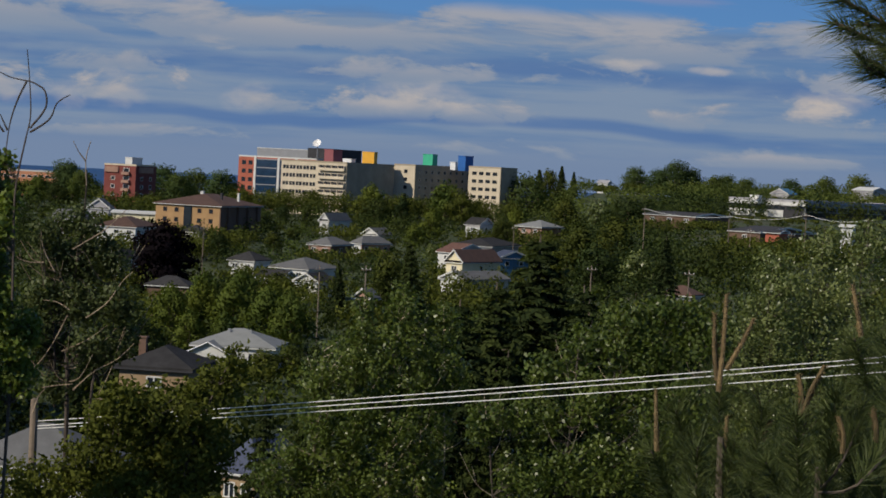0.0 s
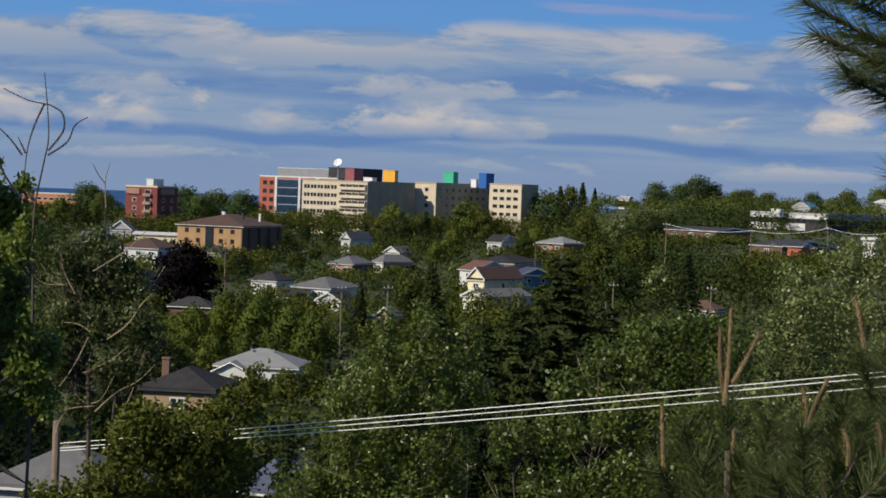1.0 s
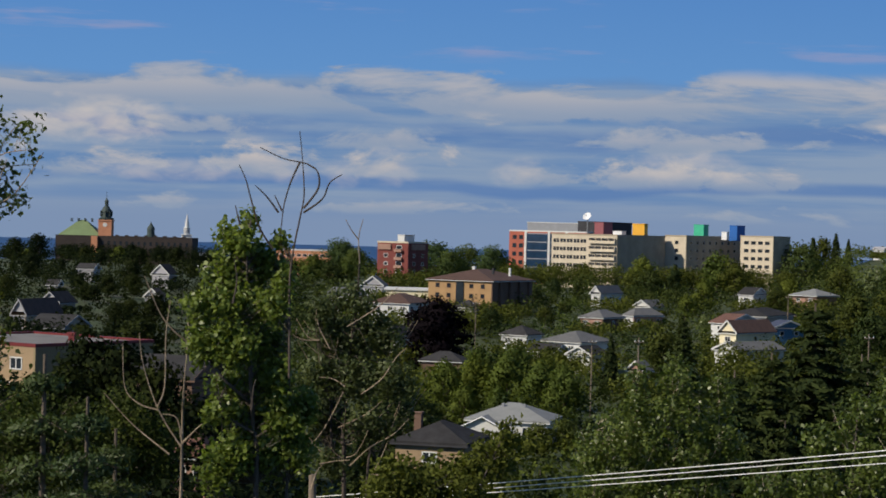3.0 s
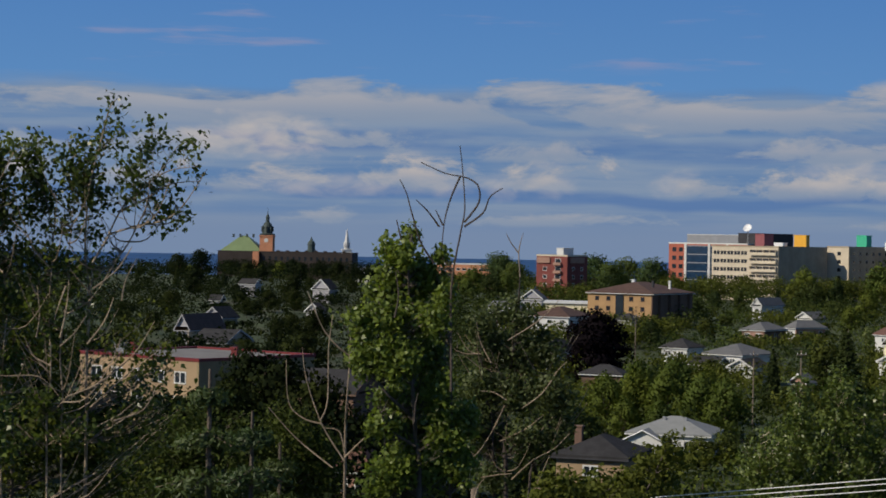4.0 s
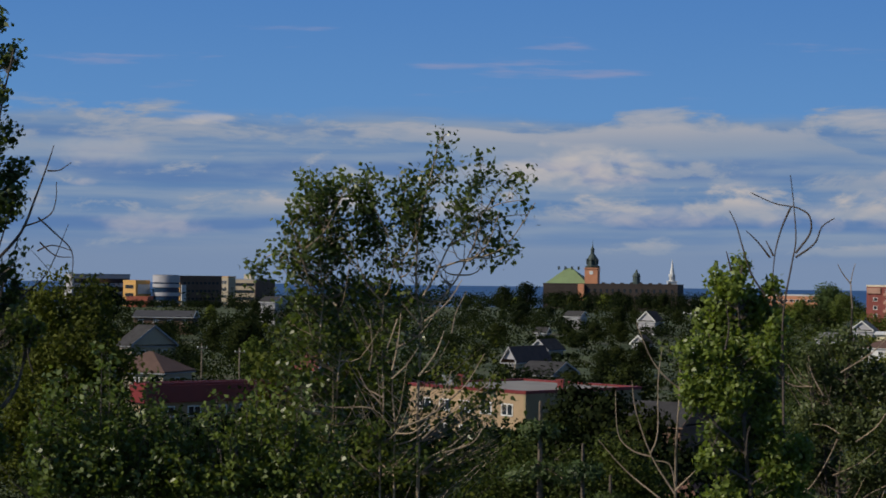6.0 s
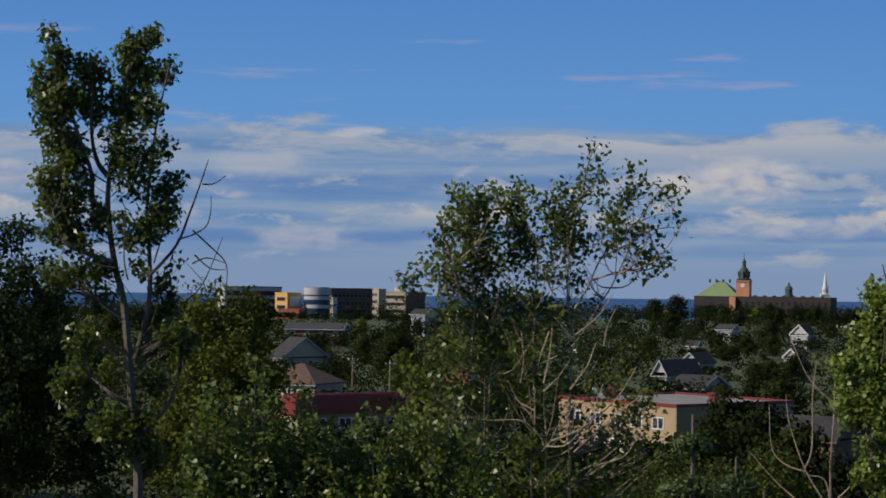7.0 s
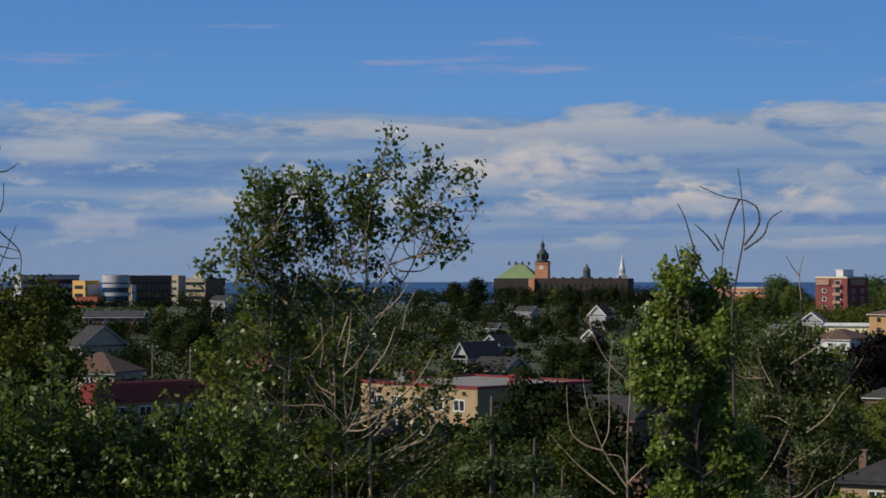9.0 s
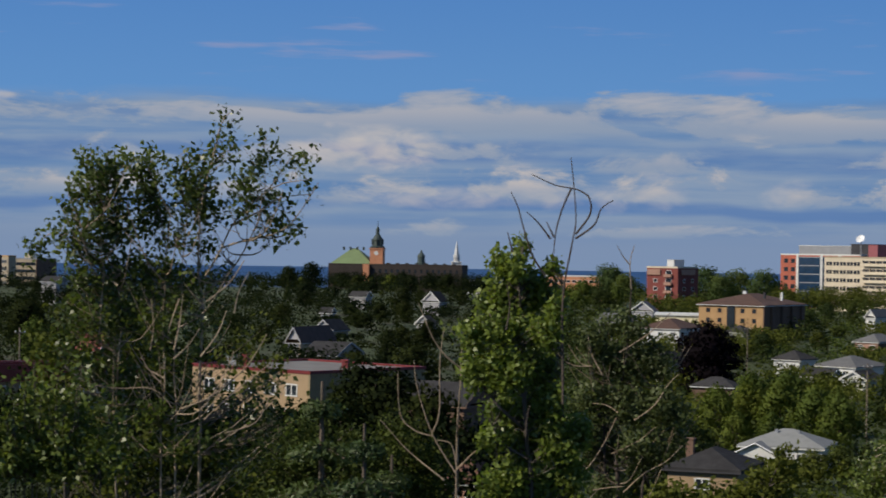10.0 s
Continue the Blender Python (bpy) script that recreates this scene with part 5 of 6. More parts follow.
# loose bushes before the motel and garage, planted in the cloud-darkened leaf
for b, dist, top, kind in ((-16.75, 205, 28.19, "grey"), (-15.84, 200, 27.48, "round"), (-17.37, 190, 25.77, "round"), (-14.93, 195, 26.10, "round"), (-22.55, 210, 25.17, "round")):
    plant(kind, b, dist, top, fat=0.8)
# bushes that stand close before the nearest houses
for b, dist, top, kind in ((-4.66, 284, 12.81, "round"), (-3.98, 286, 13.70, "round"), (-5.10, 282, 11.46, "bush"), (-7.19, 186, 18.44, "round"), (-8.09, 184, 18.35, "bush"), (-6.44, 188, 18.53, "round")):
    plant(kind, b, dist, top, fat=0.9)


# ---- the trees of the near slope ----
def l3(x, z, y=None):
    return (x, rng.uniform(-0.25, 0.25) if y is None else y, z)


def near_tree(label, bearing, dist, stems, blobs, twigs, leaves, size, leaf, bark="bark_mid", radius=0.05, jitter=0.07, twig_r=0.006, bare=(), droop=0.5, name="poplar_tree", rooted=1, category="tree", reach=0.9, dead="bark_pale", clump=2.3, twiggy=0, dead_r=0.34, along=0.25):
    """stems and bare: rows of (x, z); blobs: rows of (x, z, rx, rz). The first stems grow from the ground."""
    gx, gy = spot(bearing, dist)
    g = land(gx, gy) - 0.2
    st = []
    for k, s in enumerate(stems):
        line = [l3(*p) for p in s]
        if k < rooted:
            line.insert(0, (s[0][0] * 0.7, 0, g))
        st.append(line)
    br = [[l3(x, z, 0.1 * math.sin(3 * x + z) - 0.4) for x, z in s] for s in bare]
    bl = [(x, rng.uniform(-0.3, 0.3), z, rx, max(rx, rz) * reach, rz) for x, z, rx, rz in blobs]
    return tree(name, label, bearing, dist, st, bl, int(twigs / clump), int(leaves * clump), size, leaf, bark, radius, jitter, g, twig_r, category, br, droop, dead, along, twiggy, dead_r)


# slender birch-like poplar with several pale stems and a loose crown
near_tree("slender poplar with pale stems and a loose leafy crown", -21.25, 30,
          [[(0.04, 35.07), (0.02, 35.87), (0.03, 36.50), (0.05, 37.14), (-0.02, 37.77), (0.02, 38.65), (0.18, 39.37), (0.28, 39.77), (0.39, 39.92)],
           [(-0.50, 35.07), (-0.48, 35.54), (-0.46, 36.18), (-0.50, 36.98), (-0.47, 37.61), (-0.49, 38.09), (-0.61, 38.65), (-0.77, 39.29)],
           [(-1.14, 35.06), (-1.14, 35.78), (-1.10, 36.50), (-1.07, 36.98), (-1.11, 37.30), (-1.25, 37.93), (-1.49, 38.57), (-1.61, 39.22)],
           [(-0.30, 35.07), (-0.29, 35.70), (-0.34, 36.34), (-0.28, 36.98), (-0.26, 37.46), (-0.22, 38.09), (-0.17, 38.73), (-0.29, 39.33)],
           [(-1.37, 36.78), (-1.35, 37.30), (-1.33, 37.62), (-1.37, 38.25), (-1.25, 38.97)],
           [(0.04, 37.30), (0.22, 37.50), (0.50, 37.77), (0.74, 38.25), (0.90, 38.73), (0.87, 39.52)],
           [(0.08, 37.61), (0.26, 37.93), (0.50, 38.41), (0.98, 38.89), (1.25, 39.28), (1.45, 39.34)],
           [(0.42, 38.33), (0.82, 38.53), (1.13, 38.73), (1.57, 38.79)],
           [(0.30, 38.01), (0.74, 38.15), (1.09, 38.17), (1.41, 38.33)],
           [(0.50, 38.41), (0.82, 38.73), (1.13, 38.92), (1.49, 38.98)],
           [(-1.25, 37.93), (-1.57, 38.17), (-1.81, 38.66)],
           [(-1.13, 37.46), (-1.57, 37.81), (-1.97, 38.18), (-2.29, 38.02)]],
          [(-1.59, 39.28, 0.11, 0.11), (-1.45, 39.01, 0.24, 0.18), (-1.17, 39.17, 0.22, 0.16), (-1.73, 38.86, 0.16, 0.18), (-1.83, 38.58, 0.18, 0.11), (-1.29, 38.73, 0.30, 0.22), (-0.81, 39.17, 0.18, 0.18), (-0.69, 39.29, 0.13, 0.08),
           (-0.89, 38.81, 0.28, 0.24), (-1.49, 38.33, 0.32, 0.21), (-1.01, 38.33, 0.34, 0.22), (-0.61, 38.57, 0.22, 0.22), (-0.29, 39.13, 0.18, 0.14), (-0.09, 39.33, 0.13, 0.10), (-0.21, 38.73, 0.22, 0.26), (0.02, 38.97, 0.18, 0.22),
           (0.18, 39.29, 0.11, 0.14), (0.30, 39.65, 0.10, 0.08), (0.23, 39.91, 0.06, 0.05), (0.42, 39.80, 0.06, 0.05), (0.50, 39.41, 0.11, 0.10), (0.18, 38.57, 0.22, 0.18), (0.54, 38.93, 0.18, 0.18), (0.70, 39.17, 0.11, 0.10),
           (0.90, 39.32, 0.10, 0.11), (0.89, 39.60, 0.05, 0.06), (0.90, 38.73, 0.14, 0.18), (1.21, 39.30, 0.16, 0.07), (1.44, 39.34, 0.06, 0.05), (1.45, 38.98, 0.10, 0.05), (1.57, 38.79, 0.08, 0.05), (1.17, 38.77, 0.18, 0.07),
           (1.09, 38.41, 0.16, 0.11), (1.38, 38.31, 0.10, 0.07), (1.21, 38.17, 0.13, 0.06), (0.89, 38.09, 0.11, 0.06), (0.62, 38.57, 0.11, 0.11), (-1.81, 38.06, 0.18, 0.13), (-2.01, 38.18, 0.11, 0.08), (-2.20, 37.90, 0.14, 0.10),
           (-2.41, 38.06, 0.06, 0.03), (-1.57, 37.93, 0.24, 0.14), (-1.09, 37.85, 0.24, 0.14), (-0.69, 37.85, 0.24, 0.14), (-0.30, 38.17, 0.22, 0.16), (-0.38, 37.69, 0.19, 0.13), (0.10, 38.09, 0.11, 0.11), (0.10, 37.53, 0.10, 0.07),
           (-1.25, 37.38, 0.22, 0.14), (-0.86, 37.22, 0.19, 0.13), (-1.65, 37.46, 0.16, 0.10), (-0.14, 36.98, 0.11, 0.10), (-0.70, 36.66, 0.14, 0.10), (-1.18, 36.66, 0.16, 0.11), (1.12, 36.27, 0.16, 0.10),
           (-1.73, 37.74, 0.19, 0.13), (-1.33, 37.62, 0.21, 0.13), (-0.70, 37.50, 0.21, 0.13), (-0.30, 37.26, 0.18, 0.13), (-1.02, 36.94, 0.21, 0.13), (-0.54, 36.58, 0.19, 0.11), (-1.57, 37.06, 0.19, 0.11), (0.18, 37.73, 0.10, 0.10), (-0.06, 36.58, 0.13, 0.10), (-1.89, 37.30, 0.18, 0.11), (-0.81, 37.73, 0.19, 0.13), (-0.10, 37.61, 0.13, 0.11), (0.42, 37.30, 0.08, 0.06), (-1.25, 36.98, 0.14, 0.11),
           (-1.81, 36.98, 0.24, 0.14), (-1.46, 36.34, 0.27, 0.16), (-1.90, 36.58, 0.24, 0.13), (-1.02, 36.18, 0.24, 0.16), (-0.62, 36.98, 0.19, 0.13), (0.18, 36.90, 0.11, 0.08), (0.49, 36.50, 0.10, 0.06), (0.33, 36.03, 0.16, 0.10), (0.73, 35.71, 0.24, 0.13), (-0.06, 36.18, 0.11, 0.11), (-0.70, 35.70, 0.27, 0.16), (-1.26, 35.70, 0.27, 0.19), (-0.14, 35.31, 0.29, 0.16), (1.12, 35.55, 0.27, 0.16), (-1.02, 35.22, 0.32, 0.16), (-1.66, 35.22, 0.27, 0.16), (0.57, 35.23, 0.27, 0.13), (1.28, 36.19, 0.14, 0.08)],
          1150, 11, 0.058, "birch", bark="bark_white", dead="bark_white", radius=0.027, jitter=0.10, clump=1.0, along=0.5, twiggy=150, rooted=4, droop=0.9, reach=0.9, dead_r=0.30, twig_r=0.005,
          bare=[[(-0.22, 35.78), (0.17, 35.95), (0.65, 36.34), (0.95, 36.82)],
                [(0.09, 35.63), (0.57, 36.07), (1.01, 36.41)],
                [(0.41, 35.45), (0.81, 35.59), (1.00, 35.95)],
                [(-1.50, 36.10), (-1.10, 36.04), (-0.62, 36.04), (-0.34, 35.78)],
                [(-0.90, 35.38), (-0.70, 35.19), (-0.54, 35.03)],
                [(-0.34, 36.46), (-0.14, 36.66), (0.02, 36.90)],
                [(0.05, 37.22), (-0.10, 37.38), (-0.22, 37.53)],
                [(0.10, 37.26), (0.42, 37.53), (0.62, 37.85)],
                [(0.49, 37.10), (0.54, 37.38), (0.69, 37.69)],
                [(-0.66, 36.58), (-0.62, 36.90), (-0.66, 37.30)],
                [(-0.34, 36.58), (-0.26, 36.98), (-0.23, 37.38)],
                [(-0.29, 35.70), (0.02, 35.75), (0.33, 36.18), (0.49, 36.58)],
                [(-1.82, 36.34), (-1.50, 36.10), (-1.42, 36.06)],
                [(-0.27, 37.30), (-0.38, 36.98), (-0.42, 36.82)],
                [(-0.48, 36.10), (-0.70, 36.34), (-0.82, 36.58)],
                [(0.03, 36.50), (0.26, 36.82), (0.38, 37.14)]])
near_tree("dark leafy poplar standing behind the pale stems", -23.09, 34,
          [[(0.00, 33.95), (0.00, 35.58), (-0.04, 36.83)], [(-0.96, 33.95), (-0.92, 35.57), (-0.88, 36.64)]],
          [(-1.05, 36.46, 0.63, 0.63), (-0.26, 36.56, 0.63, 0.72), (-0.79, 35.57, 0.91, 0.72), (0.35, 36.12, 0.63, 0.82), (0.88, 35.05, 0.82, 0.72), (-0.26, 34.60, 1.27, 0.82), (1.60, 34.52, 0.72, 0.63), (2.04, 36.33, 0.54, 0.54)],
          600, 13, 0.07, "mid", rooted=2, jitter=0.12)

# leafy poplar with a dead leader
near_tree("leafy poplar with a dead leader above its crown", -12.52, 25,
          [[(0.12, 34.98), (0.07, 35.65), (0.02, 36.31), (-0.02, 36.98), (-0.05, 37.65), (-0.02, 38.08)],
           [(0.49, 34.99), (0.47, 36.26), (0.46, 36.85), (0.45, 37.39), (0.47, 37.66)],
           [(0.01, 36.45), (-0.26, 36.91), (-0.43, 37.38)],
           [(0.05, 35.91), (-0.30, 36.24), (-0.59, 36.70), (-0.60, 37.10)],
           [(0.07, 35.58), (-0.23, 35.77), (-0.37, 36.04)]],
          [(-0.03, 38.06, 0.08, 0.11), (-0.29, 37.91, 0.13, 0.13), (-0.11, 37.84, 0.15, 0.11), (0.33, 37.88, 0.10, 0.08), (0.06, 37.71, 0.20, 0.11), (-0.27, 37.64, 0.16, 0.13), (-0.48, 37.42, 0.11, 0.08), (-0.20, 37.38, 0.23, 0.16),
           (0.20, 37.52, 0.20, 0.16), (0.39, 37.42, 0.07, 0.17), (-0.60, 37.07, 0.13, 0.13), (-0.33, 37.11, 0.20, 0.17), (0.01, 37.11, 0.24, 0.20), (0.27, 37.12, 0.13, 0.23), (-0.53, 36.70, 0.20, 0.20), (-0.18, 36.64, 0.27, 0.23),
           (0.22, 36.65, 0.20, 0.23), (-0.59, 36.42, 0.09, 0.07), (-0.23, 36.17, 0.23, 0.13), (0.09, 36.18, 0.24, 0.20), (0.39, 36.25, 0.09, 0.23), (-0.31, 35.83, 0.19, 0.16), (0.03, 35.75, 0.25, 0.21), (0.44, 35.76, 0.19, 0.23),
           (0.69, 35.89, 0.11, 0.20), (-0.23, 35.34, 0.27, 0.20), (0.18, 35.28, 0.30, 0.24), (0.61, 35.36, 0.19, 0.20), (-0.45, 35.09, 0.16, 0.13)],
          1350, 14, 0.047, "bright", jitter=0.060, clump=1.0, rooted=2, radius=0.038, dead="dead_wood", dead_r=0.42, reach=0.55,
          bare=[[(0.47, 36.26), (0.46, 36.85), (0.45, 37.39), (0.48, 37.72), (0.55, 38.12), (0.59, 38.39), (0.56, 38.79), (0.52, 39.12)],
                [(0.59, 38.18), (0.80, 38.34), (0.88, 38.53), (1.02, 38.63)],
                [(0.59, 38.23), (0.75, 38.46), (0.74, 38.65), (0.64, 38.73), (0.55, 38.76), (0.34, 38.80), (0.07, 38.92)],
                [(0.53, 38.76), (0.43, 38.52), (0.36, 38.25), (0.33, 37.92)],
                [(0.34, 38.19), (0.25, 38.37)],
                [(0.30, 38.17), (0.16, 38.35), (0.02, 38.48)],
                [(0.25, 37.74), (0.09, 37.98), (-0.02, 38.31), (-0.09, 38.55), (-0.17, 38.71)],
                [(-0.14, 38.01), (-0.20, 38.24)],
                [(-0.20, 37.11), (-0.16, 37.38), (-0.20, 37.64)],
                [(0.05, 35.91), (0.06, 36.12), (0.09, 36.25)]])
# grey-green willow with dead lower limbs
near_tree("grey-green willow with bare lower limbs", -9.61, 36,
          [[(-0.17, 33.68), (-0.21, 34.45), (-0.21, 35.41), (-0.08, 36.18), (-0.02, 36.95), (0.00, 37.62)],
           [(0.21, 33.69), (0.39, 34.08), (0.53, 34.56), (0.53, 35.43), (0.48, 36.00)],
           [(-0.21, 34.45), (-0.54, 35.40), (-0.66, 36.36)],
           [(-0.21, 35.51), (0.16, 36.19), (0.40, 36.48)],
           [(-0.37, 33.68), (-0.41, 34.64), (-0.47, 35.79), (-0.37, 36.65)]],
          [(-0.66, 36.60, 0.29, 0.19), (-0.28, 36.87, 0.33, 0.15), (0.03, 36.76, 0.23, 0.15), (-0.46, 36.17, 0.46, 0.27), (0.11, 36.19, 0.38, 0.31), (0.52, 36.24, 0.25, 0.25), (-0.64, 35.50, 0.38, 0.31), (-0.02, 35.46, 0.38, 0.31),
           (0.56, 35.52, 0.29, 0.33), (-0.48, 34.73, 0.42, 0.29), (0.29, 34.75, 0.38, 0.29), (0.81, 34.86, 0.13, 0.29), (-0.32, 34.06, 0.38, 0.25), (-0.77, 35.01, 0.19, 0.29), (0.89, 35.43, 0.10, 0.19)],
          700, 22, 0.050, "willow", rooted=2, jitter=0.10, clump=1.0, name="willow_tree", bark="dead_wood", dead="bark_white", radius=0.045, twiggy=60, dead_r=0.30,
          bare=[[(0.00, 37.43), (-0.03, 37.86), (0.04, 38.17)],
                [(-0.03, 37.83), (-0.15, 37.98), (-0.25, 38.16)],
                [(-0.22, 35.27), (-0.42, 34.83), (-0.67, 34.44), (-0.95, 34.27)],
                [(0.08, 35.24), (0.41, 35.50), (0.65, 35.86), (0.82, 36.03)],
                [(-0.29, 34.66), (0.14, 34.89), (0.44, 35.14)],
                [(-0.08, 34.02), (0.25, 34.35), (0.62, 34.57), (0.89, 34.84)],
                [(-0.59, 34.04), (-0.33, 34.09), (-0.08, 34.12)],
                [(-0.72, 33.62), (-0.63, 33.91), (-0.52, 34.04)],
                [(0.30, 33.89), (0.44, 34.18), (0.55, 34.47)],
                [(-0.18, 36.37), (0.34, 36.72), (0.67, 37.06)],
                [(-0.19, 35.36), (-0.40, 35.48), (-0.64, 35.50)],
                [(0.30, 33.89), (0.59, 33.91), (0.83, 34.04)],
                [(-0.46, 35.98), (-0.66, 36.36), (-0.71, 36.65)]])
# bare dead sapling
near_tree("bare dead sapling with pale forked stems", -14.19, 28,
          [[(-0.03, 34.94), (-0.03, 35.70), (0.00, 36.29), (0.01, 36.74)]],
          [(-0.19, 37.00, 0.13, 0.22)], 5, 8, 0.05, "bright", rooted=1, radius=0.024, name="dead_sapling", bark="bark_white", dead="bark_white",
          bare=[[(-0.04, 35.13), (-0.34, 35.60), (-0.55, 36.18), (-0.61, 36.59)], [(-0.34, 35.60), (-0.59, 35.67), (-0.78, 35.88), (-0.82, 36.44)], [(-0.36, 35.64), (-0.27, 35.91), (-0.27, 36.59), (-0.22, 37.03)],
                [(-0.04, 35.25), (-0.11, 35.51), (-0.30, 35.55)], [(0.00, 36.50), (-0.19, 36.65), (-0.37, 36.89), (-0.56, 37.33)], [(-0.03, 35.18), (0.11, 35.33), (0.22, 35.44)],
                [(-0.19, 35.03), (-0.67, 35.40), (-1.04, 35.80)]])
# tall poplar
near_tree("tall poplar in full leaf with a dead side limb", -32.50, 30,
          [[(-0.13, 35.09), (-0.17, 35.57), (-0.23, 36.20), (-0.29, 36.91), (-0.37, 37.63), (-0.49, 38.10), (-0.57, 38.58), (-0.61, 39.05), (-0.57, 39.53), (-0.45, 40.24), (-0.34, 40.96), (0.02, 41.52)],
           [(-0.57, 38.81), (-0.81, 39.05), (-0.85, 39.45), (-1.04, 40.00), (-1.24, 40.63), (-1.40, 41.34)],
           [(-0.23, 36.67), (-0.06, 37.39), (-0.01, 37.78), (-0.02, 38.26), (-0.06, 38.89), (-0.02, 39.53), (0.06, 40.17), (0.22, 40.96)],
           [(-0.59, 39.37), (-0.77, 39.61), (-0.85, 40.08), (-0.83, 40.95)],
           [(-0.53, 38.18), (-0.88, 38.30), (-1.24, 38.50), (-1.39, 39.05)],
           [(-0.37, 37.39), (-0.65, 37.59), (-0.84, 37.78)],
           [(-0.23, 36.20), (-0.53, 36.36), (-0.84, 36.60)],
           [(-0.14, 36.99), (0.18, 37.31), (0.46, 37.62)],
           [(-0.17, 35.73), (0.26, 36.20), (0.42, 36.67)]],
          [(-1.41, 41.22, 0.13, 0.22), (-1.47, 40.75, 0.24, 0.22), (-1.26, 40.99, 0.16, 0.16), (-1.63, 40.51, 0.14, 0.08), (-1.43, 40.31, 0.22, 0.26), (-1.22, 40.47, 0.21, 0.26), (-0.85, 40.87, 0.26, 0.22), (-0.85, 40.44, 0.22, 0.32),
           (-0.34, 41.16, 0.24, 0.26), (-0.02, 41.40, 0.18, 0.18), (-0.14, 40.88, 0.32, 0.21), (0.18, 40.92, 0.13, 0.16), (-0.38, 40.48, 0.27, 0.32), (-0.10, 40.36, 0.18, 0.26), (-0.41, 39.92, 0.22, 0.29), (-0.30, 39.53, 0.29, 0.21),
           (-0.02, 39.69, 0.08, 0.18), (0.18, 39.89, 0.13, 0.11), (-1.35, 39.92, 0.24, 0.26), (-1.12, 39.68, 0.21, 0.29), (-1.43, 39.36, 0.24, 0.24), (-1.27, 39.01, 0.30, 0.26), (-1.04, 39.21, 0.19, 0.24), (-1.39, 38.65, 0.16, 0.13),
           (-1.12, 38.65, 0.26, 0.24), (-1.00, 38.42, 0.16, 0.10), (-0.73, 38.89, 0.11, 0.19), (-0.77, 38.69, 0.13, 0.10), (-0.30, 39.21, 0.14, 0.11), (0.18, 39.29, 0.16, 0.16), (0.14, 38.89, 0.27, 0.19), (0.41, 39.37, 0.06, 0.08),
           (0.30, 39.05, 0.10, 0.10), (-0.14, 38.73, 0.11, 0.14), (-0.29, 38.54, 0.14, 0.13), (0.06, 38.58, 0.11, 0.11), (-0.45, 38.81, 0.11, 0.10), (0.14, 37.94, 0.18, 0.14), (-0.18, 38.10, 0.10, 0.10), (0.39, 38.18, 0.06, 0.08),
           (-0.77, 38.10, 0.30, 0.16), (-1.23, 38.02, 0.27, 0.19), (-0.65, 37.74, 0.19, 0.11), (0.02, 37.43, 0.32, 0.19), (-0.92, 37.15, 0.22, 0.21), (0.02, 36.59, 0.24, 0.21), (0.42, 37.19, 0.24, 0.27), (-0.37, 35.96, 0.48, 0.27),
           (-1.08, 36.48, 0.32, 0.32), (0.26, 37.62, 0.16, 0.11), (-0.06, 35.49, 0.32, 0.24)],
          1500, 11, 0.060, "poplar", jitter=0.075, clump=1.0, rooted=1, radius=0.075, bark="bark_mid", dead="dead_wood", twiggy=25, reach=0.6,
          bare=[[(-0.02, 38.00), (0.34, 38.42), (0.53, 38.90), (0.69, 39.37), (0.77, 39.63)],
                [(0.69, 39.28), (0.85, 39.29), (1.01, 39.40)],
                [(0.36, 38.51), (0.57, 38.58), (0.75, 38.70), (0.81, 38.90), (0.81, 39.13)],
                [(0.57, 38.64), (0.81, 38.42), (1.01, 38.22), (1.05, 38.02), (1.02, 37.68)],
                [(0.57, 38.18), (0.77, 38.26), (1.03, 38.19)],
                [(0.60, 38.30), (0.81, 38.12), (1.03, 38.10)],
                [(0.04, 38.18), (0.18, 38.66), (0.26, 38.89)],
                [(-0.31, 37.94), (-0.37, 38.26), (-0.36, 38.89), (-0.45, 39.05)],
                [(-0.36, 37.39), (-0.61, 37.55), (-0.70, 37.63)],
                [(-0.27, 36.28), (-0.57, 36.40), (-0.67, 36.43)],
                [(-0.49, 38.10), (-0.84, 38.18), (-0.96, 38.34)],
                [(0.53, 36.51), (0.46, 36.83), (0.61, 37.15)]])
near_tree("dense dark poplar clump on the slope", -36.67, 36,
          [[(0.00, 34.53), (-0.09, 36.71), (-0.22, 38.31), (-0.17, 39.05)], [(0.65, 34.52), (0.56, 37.18), (0.48, 38.78)], [(1.30, 34.51), (1.21, 36.04), (1.11, 37.55)]],
          [(-0.28, 38.69, 0.31, 0.38), (0.44, 38.55, 0.36, 0.36), (-0.09, 37.93, 0.86, 0.53), (0.97, 37.74, 0.48, 0.58), (-0.37, 37.00, 0.86, 0.77), (0.60, 36.89, 0.77, 0.77), (-0.09, 35.77, 1.06, 0.86), (1.30, 36.32, 0.58, 0.58), (1.02, 35.38, 1.06, 0.86), (-0.18, 34.84, 1.15, 0.58), (1.96, 35.08, 0.77, 0.77)],
          1400, 17, 0.060, "mid", jitter=0.11, rooted=3, radius=0.07)
near_tree("dark leafy tree beside the tall poplar", -30.38, 40,
          [[(0.00, 34.08), (-0.11, 36.01), (-0.21, 37.50)], [(0.63, 34.08), (0.53, 36.01), (0.42, 37.39)]],
          [(-0.53, 37.50, 0.43, 0.43), (0.26, 37.23, 0.48, 0.48), (-0.11, 36.65, 0.96, 0.59), (-0.63, 36.01, 0.85, 0.75), (0.64, 36.22, 0.64, 0.64), (0.00, 35.16, 1.28, 0.85), (-1.16, 34.96, 0.64, 0.85)],
          1000, 17, 0.058, "mid", jitter=0.13, rooted=2)
